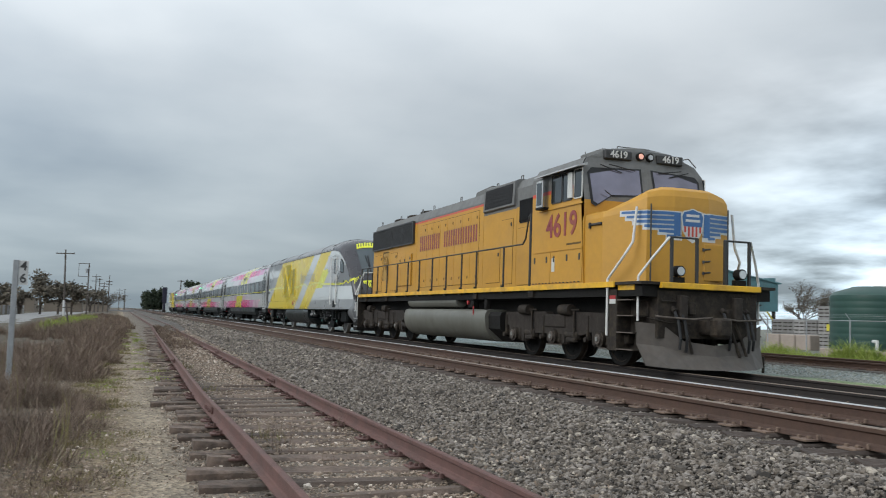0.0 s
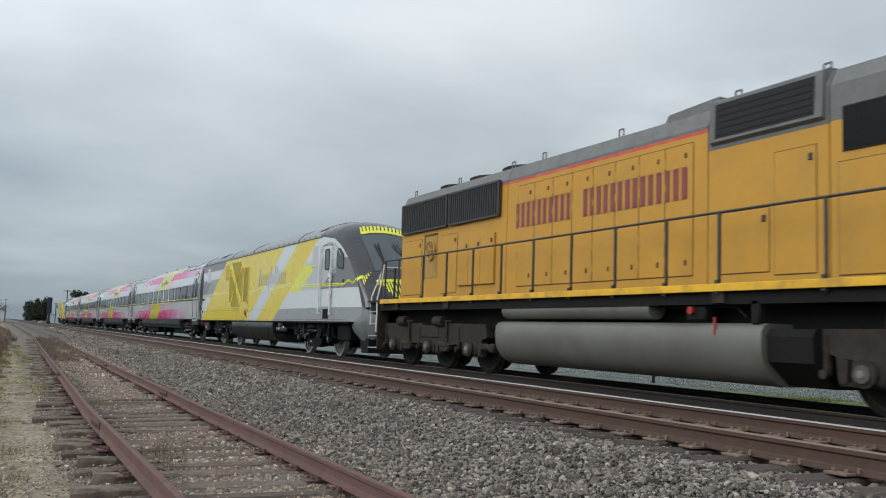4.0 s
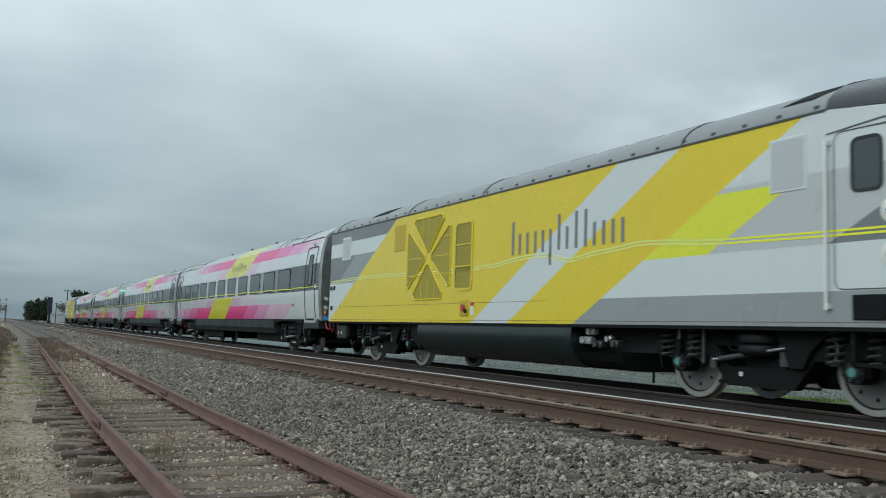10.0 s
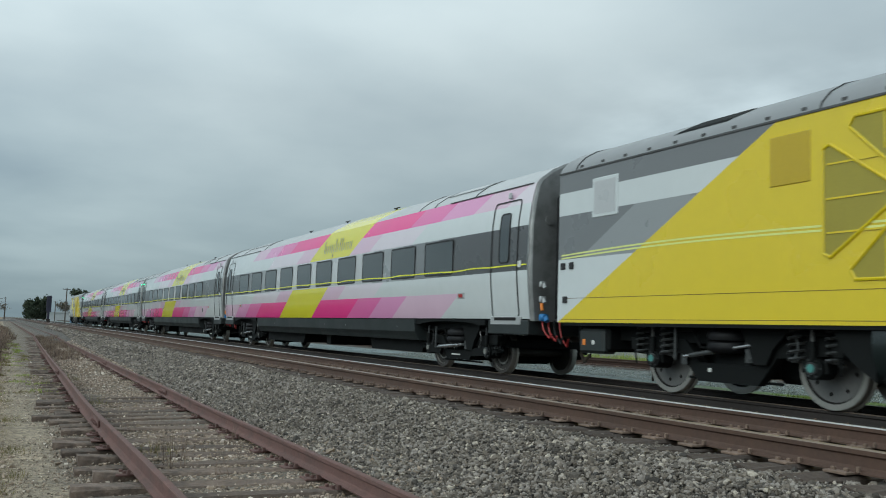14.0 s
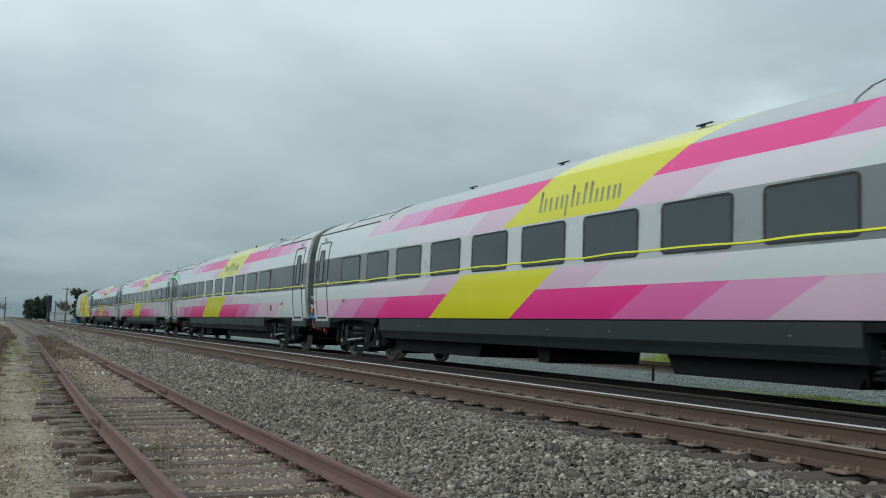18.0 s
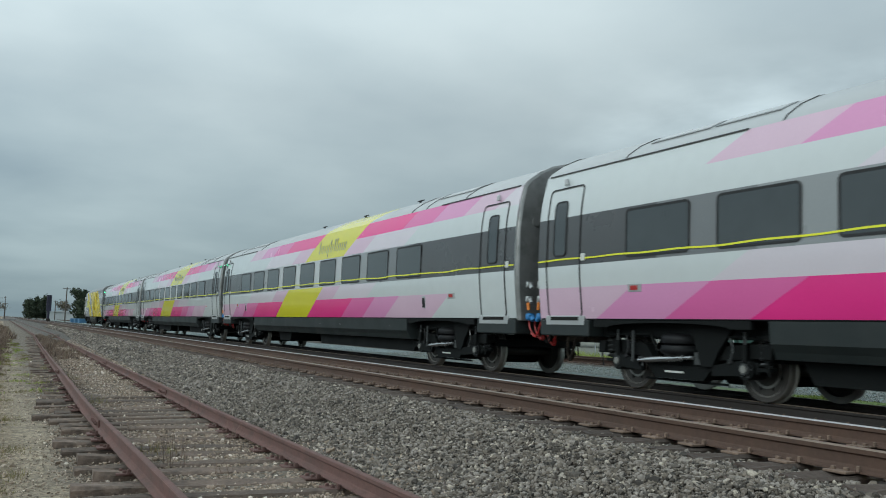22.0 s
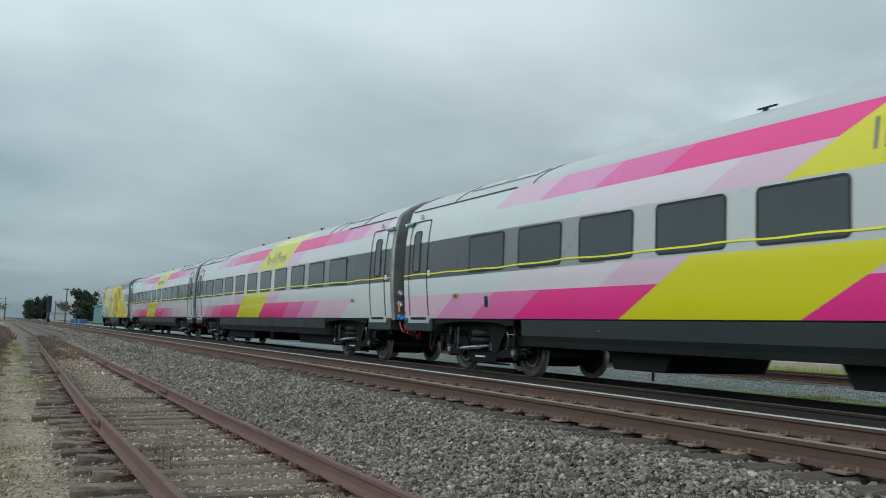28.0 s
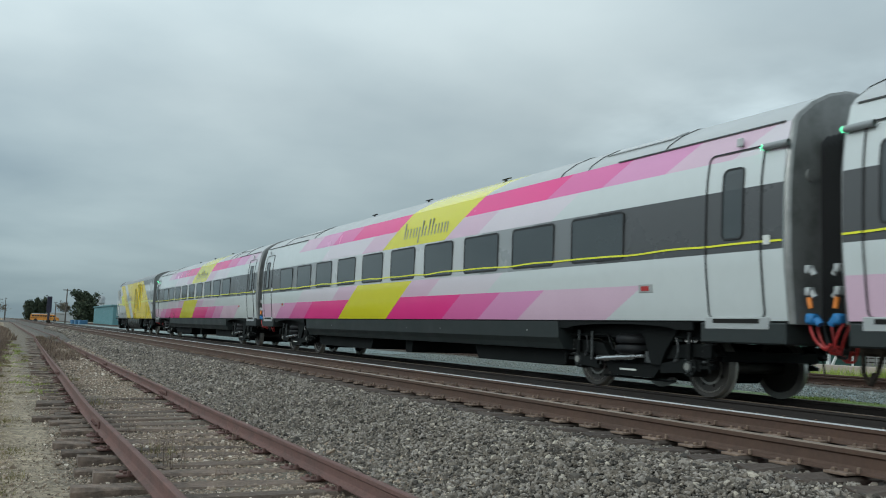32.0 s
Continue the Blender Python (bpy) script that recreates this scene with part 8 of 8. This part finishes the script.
def utility_pole(label, x, y, base, height, arms, lean=0.0, boxed=False, white=False):
    t = thing("utility_pole", label, "pole", "poles along the road", at=(x, y, base))
    t.rotation_euler = (lean, 0, 0)
    part("pole", Shape().rod((0, 0, -0.2), (0, 0, height), 0.17, 10, 0, 0.11), POLE_WOOD, t)
    if white:
        part("guard_sleeve", Shape().rod((0.0, 0, 0.0), (0, 0, 2.6), 0.185, 10), SIGN_WHITE, t)
    for z, half in arms:
        part("crossarm", Shape().box(-0.06, 0.06, -half, half, height - z - 0.07, height - z + 0.07, 0, 0.01), POLE_WOOD, t)
        for k in (-0.9, -0.45, 0.45, 0.9):
            part("insulator", Shape().rod((0, k * half, height - z + 0.06), (0, k * half, height - z + 0.22), 0.045, 6), GALV, t)
    if boxed:
        part("side_bracket", Shape().rod((0, 0, height - 0.1), (0, -2.0, height - 0.15), 0.06, 6).rod((0, -1.9, height - 0.15), (0, -1.9, height - 2.7), 0.04, 6).rod((0, 0, height - 2.7), (0, -2.0, height - 2.7), 0.06, 6), POLE_WOOD, t)
        part("transformer", Shape().rod((0, -0.38, height - 2.0), (0, -0.38, height - 1.1), 0.25, 10), GALV, t)
    return t


utility_pole("tall wooden utility pole with a crossarm and white foot", -150, -8.4, -1.0, 10.6, ((0.65, 1.4),), 0.03, white=True)
utility_pole("wooden pole with a square side bracket", -190, -6.5, -1.0, 10.4, (), 0.0, boxed=True)
for x, y, h, a in ((-260, -6.9, 10.4, ((0.5, 1.2), (1.8, 1.0))), (-262, -6.0, 9.6, ((0.4, 0.8),)), (-270, -4.9, 8.6, ((0.4, 1.3), (1.2, 1.0))), (-262, -3.5, 10.4, ((1.7, 0.9), (2.5, 0.9))), (-380, -1.0, 9.0, ((0.5, 1.2),)), (-420, 1.2, 10.0, ((0.5, 0.6),)), (-470, 1.6, 8.0, ((0.5, 1.0),)), (-210, 12.6, 8.4, ((0.3, 0.8),)), (-300, 15.0, 7.0, ((0.3, 0.6),))):
    utility_pole("distant wooden utility pole with crossarms", x, y, -0.9, h, a)
utility_pole("distant thin wooden pole", -158, -20.5, -1.0, 7.5, ())


def mile_post():
    t = thing("milepost", "galvanised milepost with a white number plate", "sign", at=(-18.2, -1.88, -0.64))
    part("post", Shape().box(-0.03, 0.03, -0.065, 0.035, -0.1, 2.31, 0, 0.008), GALV, t)
    p = part("number_plate", Shape().box(0.0, 0.012, 0.035, 0.20, 1.84, 2.30, 0, 0.004), SIGN_WHITE, t, "white plate with black numerals")
    for k, z in (("4", 2.19), ("6", 1.96)):
        number(p, k, 0.24, (0.016, 0.118, z), (90, 0, 90), LABEL_DARK, "black numeral", 0.004)


mile_post()


def signal():
    t = thing("railway_signal", "tall black railway signal mast beside the tracks", "signal", at=(-140, 6.1, -0.3))
    t.location = (-186, 8.15, -0.3)
    part("mast", Shape().rod((0, 0, -0.1), (0, 0, 5.4), 0.22, 10), BLACK_STEEL, t)
    part("head", Shape().box(-0.2, 0.2, -0.45, 0.45, 2.3, 5.4, 0, 0.05), BLACK_STEEL, t)
    part("case", Shape().box(-0.3, 0.3, -0.35, 0.35, 0.0, 0.9, 0, 0.03), GRIME, t)
    for z in (3.7, 4.4, 5.0):
        part("visor", Shape().rod((0.2, 0, z), (0.5, 0, z), 0.16, 10), BLACK_STEEL, t)


signal()


def leaning_post():
    t = thing("old_post", "short leaning wooden post in the weeds", "post", at=(-62, -3.1, -0.75))
    t.rotation_euler = (0.16, 0, 0)
    part("stake", Shape().rod((0, 0, -0.2), (0, 0, 1.75), 0.06, 8), POLE_WOOD, t)
    part("cap", Shape().rod((0, -0.22, 1.5), (0, 0.22, 1.45), 0.04, 6), POLE_WOOD, t)


leaning_post()

# paved road beyond the brush
road = Shape()
xs = [-900, -400, -250, -180, -140, -110, -85, -65, -50, -40, -25, 10]
v = []
for x in xs:
    e = -7.6 if x > -60 else -8.2
    v += [(x, e, -0.90), (x, e - 8.0, -0.90), (x, e - 8.0, -1.1), (x, e, -1.1)]
road.add(v, [(i * 4 + j, i * 4 + (j + 1) % 4, (i + 1) * 4 + (j + 1) % 4, (i + 1) * 4 + j) for i in range(len(xs) - 1) for j in range(4)])
tagged(part("road", road, ASPHALT_PALE), "pale worn asphalt road beside the line", "road", kind="structure")


# ---- yard behind the train ----
def green_tank(label, x, y, r, h, dome):
    t = thing("water_tank", label, "tank", "green plastic tanks", at=(x, y, -0.4))
    sh = Shape()
    n = 40
    rings = [(r, 0.0)]
    k = 9
    for i in range(k):
        z0 = h * i / k
        rings += [(r, z0 + 0.06), (r * 1.012, z0 + h / k * 0.5), (r, z0 + h / k - 0.02)]
    rings += [(r, h), (r * 0.93, h + dome * 0.35), (r * 0.55, h + dome * 0.9), (r * 0.5, h + dome), (0.0, h + dome)]
    v = []
    for rr, z in rings:
        v += [(rr * math.cos(2 * math.pi * i / n), rr * math.sin(2 * math.pi * i / n), z) for i in range(n)]
    sh.add(v, [(a * n + i, a * n + (i + 1) % n, (a + 1) * n + (i + 1) % n, (a + 1) * n + i) for a in range(len(rings) - 1) for i in range(n)], 0, True)
    part("shell", sh, TANK_GREEN, t)
    part("fill_pipe", Shape().pipe([(0.4, -0.5, h + dome + 0.02), (r + 0.25, -0.6, h + dome - 0.05), (r + 0.25, -0.6, 0.0)], 0.06, 8), WHITE_PIPE, t)
    part("outlet_pipe", Shape().pipe([(r * 0.75, -r * 0.85, 0.75), (r * 0.95, -r * 0.95, 0.75), (r * 0.95, -r * 0.95, 0.0)], 0.09, 8), WHITE_PIPE, t)
    part("hazard_sticker", Shape().box(-r * 0.78 - 0.22, -r * 0.78 + 0.22, -r * 0.64 - 0.02, -r * 0.64 + 0.01, 1.25, 1.65), SIGN_YELLOW, t)
    return t


green_tank("tall dark green plastic tank with a domed lid", -39.6, 41.5, 2.45, 3.35, 0.55)
green_tank("low dark green plastic tank with white pipes", -35.2, 42.0, 2.2, 2.45, 0.2)
pipe = thing("standpipe", "white plastic standpipe by the tanks", "pipe", at=(-32.4, 36.5, -0.4))
part("riser", Shape().pipe([(0, 0, -0.05), (0, 0, 2.55), (0.5, 0, 2.6)], 0.09, 8), WHITE_PIPE, pipe)
brace = thing("pipe_brace", "slanting white pipe brace", "pipe", at=(-30.2, 36.5, -0.4))
part("brace", Shape().pipe([(0, 0, -0.05), (1.1, 0, 2.0)], 0.07, 8), WHITE_PIPE, brace)


def corrugated_box(t, name, x0, x1, y0, y1, z0, z1, mat, step=0.35):
    sh = Shape()
    n = int((x1 - x0) / step)
    o = []
    for i in range(n):
        a = x0 + (x1 - x0) * i / n
        o += [(a, y0), (a + step * 0.4, y0), (a + step * 0.5, y0 - 0.05), (a + step * 0.9, y0 - 0.05)]
    o += [(x1, y0), (x1, y1), (x0, y1)]
    m = len(o)
    v = [(x, y, z0) for x, y in o] + [(x, y, z1) for x, y in o]
    sh.add(v, [(i, (i + 1) % m, m + (i + 1) % m, m + i) for i in range(m)])
    sh.add(v[m:], [tuple(range(m))])
    return part(name, sh, mat, t)


shed = thing("teal_shed", "raised teal corrugated metal shed in the yard", "shed", at=(-70, 52, -0.4))
end_wall = Shape().extrude_x([(0.0, 2.95), (0.0, 6.9), (8.0, 5.65), (8.0, 2.95)], -28.0, 1.0)
for i in range(10):
    end_wall.box(0.99, 1.03, 0.02, 7.98, 3.05 + 0.26 * i, 3.17 + 0.26 * i)
part("wall", end_wall, TEAL_SHEET, shed)
part("roof", Shape().extrude_x([(-0.25, 6.94), (-0.25, 7.06), (8.25, 5.74), (8.25, 5.62)], -28.2, 1.2), TEAL_SHEET, shed)
part("roof_box", Shape().box(0.1, 0.9, 7.0, 7.8, 5.7, 6.2, 0, 0.03), TEAL_SHEET, shed)
for y in (0.2, 3.9, 7.6):
    part("leg", Shape().box(0.6, 0.84, y, y + 0.24, -0.05, 3.0), GRIME, shed)
for i, y in enumerate((5.4, 6.6)):
    part("brace", Shape().rod((1.1, y, 2.9), (1.1, y + 2.6, 0.1), 0.08, 6), SIGN_YELLOW if i else GALV, shed)


def crate_stacks():
    one = Shape()
    for z in (0.0, 0.26, 0.52, 0.78):
        one.box(-0.55, 0.55, -0.55, -0.51, z + 0.02, z + 0.2, 0)
        one.box(0.51, 0.55, -0.5, 0.55, z + 0.02, z + 0.2, 0)
    one.box(-0.5, 0.5, -0.5, 0.5, 0.0, 1.0, 1)
    for k in (-0.53, 0.0, 0.49):
        one.box(k, k + 0.06, -0.57, -0.55, 0.0, 1.0, 0)
    me = one.mesh("crate", [CRATE_GREY, GRIME])
    r = random.Random(9)
    for i in range(13):
        for k in range(2 if i != 4 else 3):
            t = tagged(new("crate", me), "bleached wooden crate in a stack", "crate", "stacked crates in the yard")
            t.location = (-53.5 + 1.16 * i + r.uniform(-0.03, 0.03), 47 + r.uniform(-0.05, 0.05), -0.4 + 1.0 * k)
    for i in range(12):
        t = tagged(new("crate", me), "bleached wooden crate in a stack", "crate", "stacked crates in the yard")
        t.location = (-38.0 + 1.16 * i, 50 + r.uniform(-0.05, 0.05), -0.4)
        u = tagged(new("crate", me), "bleached wooden crate in a stack", "crate", "stacked crates in the yard")
        u.location = (-38.0 + 1.16 * i, 50 + r.uniform(-0.05, 0.05), 0.6)
        w = tagged(new("crate", me), "bleached wooden crate in a stack", "crate", "stacked crates in the yard")
        w.location = (-38.0 + 1.16 * i, 50 + r.uniform(-0.05, 0.05), 1.6)


crate_stacks()
for i in range(3):
    b = thing("concrete_block", "pale pinkish concrete barrier block", "block", "concrete blocks by the fence", at=(-46.3 + 1.35 * i, 40.2, -0.4))
    part("block", Shape().box(-0.62, 0.62, -0.4, 0.4, -0.02, 0.95, 0, 0.05), CONCRETE, b)
kerb = Shape().box(-33.5, 8.0, 31.6, 31.9, -0.45, 0.02, 0, 0.03)
tagged(part("low_wall", kerb, CONCRETE), "low pinkish concrete wall along the yard", "wall", kind="structure")
far_wall = thing("long_shed", "long low grey metal shed behind the crates", "shed", at=(-30, 62, -0.4))
corrugated_box(far_wall, "wall", -24.5, 40, 0.0, 8.0, 0.0, 4.2, GALV, 0.6)
part("roof", Shape().box(-24.9, 40.3, -0.3, 8.3, 4.2, 4.55, 0, 0.03), FAR_WHITE, far_wall)


def chain_fence():
    t = thing("chain_fence", "galvanised yard fence with barbed-wire arms", "fence")
    first = None
    for i in range(17):
        x = -52.5 + 3.0 * i
        sh = Shape().rod((0, 0, -0.1), (0, 0, 1.85), 0.035, 8).rod((0, 0, 1.85), (-0.02, -0.28, 2.15), 0.02, 6)
        o = part("post", sh, GALV, t) if first is None else again(first)
        first = first or o
        o.location = (x, 34.5, -0.4)
    part("top_rail", Shape().rod((-52.5, 34.5, 1.40), (-4.5, 34.5, 1.40), 0.022, 6), GALV, t)
    wires = Shape()
    for k in range(3):
        wires.rod((-52.5, 34.42 - 0.08 * k, 1.55 + 0.08 * k), (-4.5, 34.42 - 0.08 * k, 1.55 + 0.08 * k), 0.005, 4)
    part("barbed_wire", wires, GALV, t)


chain_fence()

# ---- far end of the line ----
far_teal = thing("far_teal_warehouse", "distant teal metal warehouse beside the tracks", "building", at=(-170, 17.2, -0.4))
corrugated_box(far_teal, "wall", -26, 9.0, 0.0, 12.0, 0.0, 3.8, TEAL_SHEET, 0.8)
part("roof", Shape().extrude_y([(-26.2, 3.8), (-26.2, 4.0), (9.2, 4.0), (9.2, 3.8)], -0.3, 12.3), TEAL_SHEET, far_teal)
wt = thing("water_tower", "distant grey water tower on thin legs", "tower", at=(-300, 28.2, -0.4))
tank = Shape()
n = 20
v = []
for rr, z in ((0.1, 6.2), (1.25, 6.6), (1.25, 8.2), (0.9, 8.9), (0.1, 9.3)):
    v += [(rr * math.cos(2 * math.pi * i / n), rr * math.sin(2 * math.pi * i / n), z) for i in range(n)]
tank.add(v, [(a * n + i, a * n + (i + 1) % n, (a + 1) * n + (i + 1) % n, (a + 1) * n + i) for a in range(4) for i in range(n)], 0, True)
part("tank", tank, GALV, wt)
for k in range(4):
    part("leg", Shape().rod((1.1 * math.cos(k * math.pi / 2 + 0.8), 1.1 * math.sin(k * math.pi / 2 + 0.8), 6.7), (1.6 * math.cos(k * math.pi / 2 + 0.8), 1.6 * math.sin(k * math.pi / 2 + 0.8), -0.1), 0.08, 6), GALV, wt)
for i in range(3):
    c = thing("blue_container", "distant blue covered stack beside the tracks", "container", "blue stacks", at=(-205 + 4.2 * i, 13.4 + 0.5 * i, -0.4))
    part("body", Shape().box(-1.9, 1.9, 0, 1.6, -0.02, 1.15, 0, 0.06), FAR_BLUE, c)
hall = thing("far_white_hall", "distant long white hall across the line's end", "building", at=(-330, 17, -0.4))
part("wall", Shape().box(-6, 6, -3.0, 8.0, -0.05, 3.0, 0, 0.03), FAR_WHITE, hall)
part("roof", Shape().extrude_x([(-3.3, 3.0), (2.5, 3.6), (8.3, 3.0)], -6.3, 6.3), FAR_WHITE, hall)
# road across the line's far end, with a bus on it
crossing = Shape().box(-326, -318, -220, 70, -1.3, -0.22)
tagged(part("cross_road", crossing, ASPHALT_PALE), "distant asphalt road across the line", "road", kind="structure")


def school_bus():
    t = thing("school_bus", "distant orange bus with a white roof", "bus")
    body = Shape().extrude_x([(-4.3, 0.45), (-4.3, 2.1), (-4.15, 2.35), (3.1, 2.35), (3.3, 2.2), (3.4, 1.55), (4.25, 1.4), (4.3, 1.2), (4.3, 0.45)], -1.2, 1.2)
    part("body", body, FAR_ORANGE, t)
    part("roof", Shape().box(-1.1, 1.1, -4.1, 3.1, 2.35, 2.58, 0, 0.08), SIGN_WHITE, t, "white roof")
    for i in range(9):
        part("window", Shape().box(1.2, 1.22, -4.0 + 0.8 * i, -3.35 + 0.8 * i, 1.6, 2.05), GLASS_DARK, t)
    part("stripe", Shape().box(1.2, 1.225, -4.25, 4.2, 1.15, 1.24), BLACK_RUBBER, t)
    for y in (-2.8, 3.0):
        part("wheel", Shape().rod((-1.22, y, 0.48), (1.24, y, 0.48), 0.48, 14), BLACK_RUBBER, t)
    return t


BUS_Y = 8.6
BUS = school_bus()
BUS.matrix_basis = pose(-322, BUS_Y - 31 * 4.4, -0.22)

# low stake beyond the tracks
stake = thing("marker_stake", "short dark steel stake beside the far rail", "post", at=(-15.63, 13.2, -0.12))
part("rod", Shape().rod((0, 0, -0.08), (0, 0, 0.36), 0.03, 8), GRIME, stake)
for i, (x, y, w, h) in enumerate(((-250, -14, 9, 2.6), (-300, -10, 12, 2.4), (-360, -12, 14, 3.0), (-230, -24, 10, 3.2), (-480, 30, 30, 3.0))):
    bld = thing("far_building", "distant low tan building by the road", "building", "low roadside buildings", at=(x, y, -1.0))
    part("wall", Shape().box(-5, 5, -w / 2, w / 2, -0.05, h, 0, 0.02), FAR_BRICK, bld)
    part("roof", Shape().extrude_x([(-w / 2 - 0.3, h), (0, h + 0.9), (w / 2 + 0.3, h)], -5.3, 5.3), GRIME, bld)
rod_fence = thing("roadside_fence", "low pale fence before the roadside trees", "fence", at=(0, 0, -1.0))
for i in range(14):
    part("panel", Shape().box(-150 - 3 * i, -147.2 - 3 * i, -17.8 - 0.05, -17.8 + 0.05, 0, 1.5, 0, 0.01), GALV if i % 2 else FAR_BRICK, rod_fence)


# ---- movement ----
def motions():
    times = [k / 2 for k in range(65)]
    fine = [k * 5 / 30 for k in range(193)]
    for ob, x, turn in TRAIN:
        walk(ob, [(t, pose(x + rolled(t), CC, 0, 0, 0, turn)) for t in times])
    walk(BUS, [(t, pose(-322, BUS_Y + 4.4 * (t - 31), -0.22)) for t in (0, 8, 16, 24, 32)])
    for ob, r in WHEELS:
        top = ob.parent.parent
        back = -1 if top == TAIL else 1
        spot = ob.location.copy()
        walk(ob, [(t, pose(spot.x, spot.y, spot.z, 0, back * math.degrees(rolled(t) / r), 0)) for t in fine])


motions()
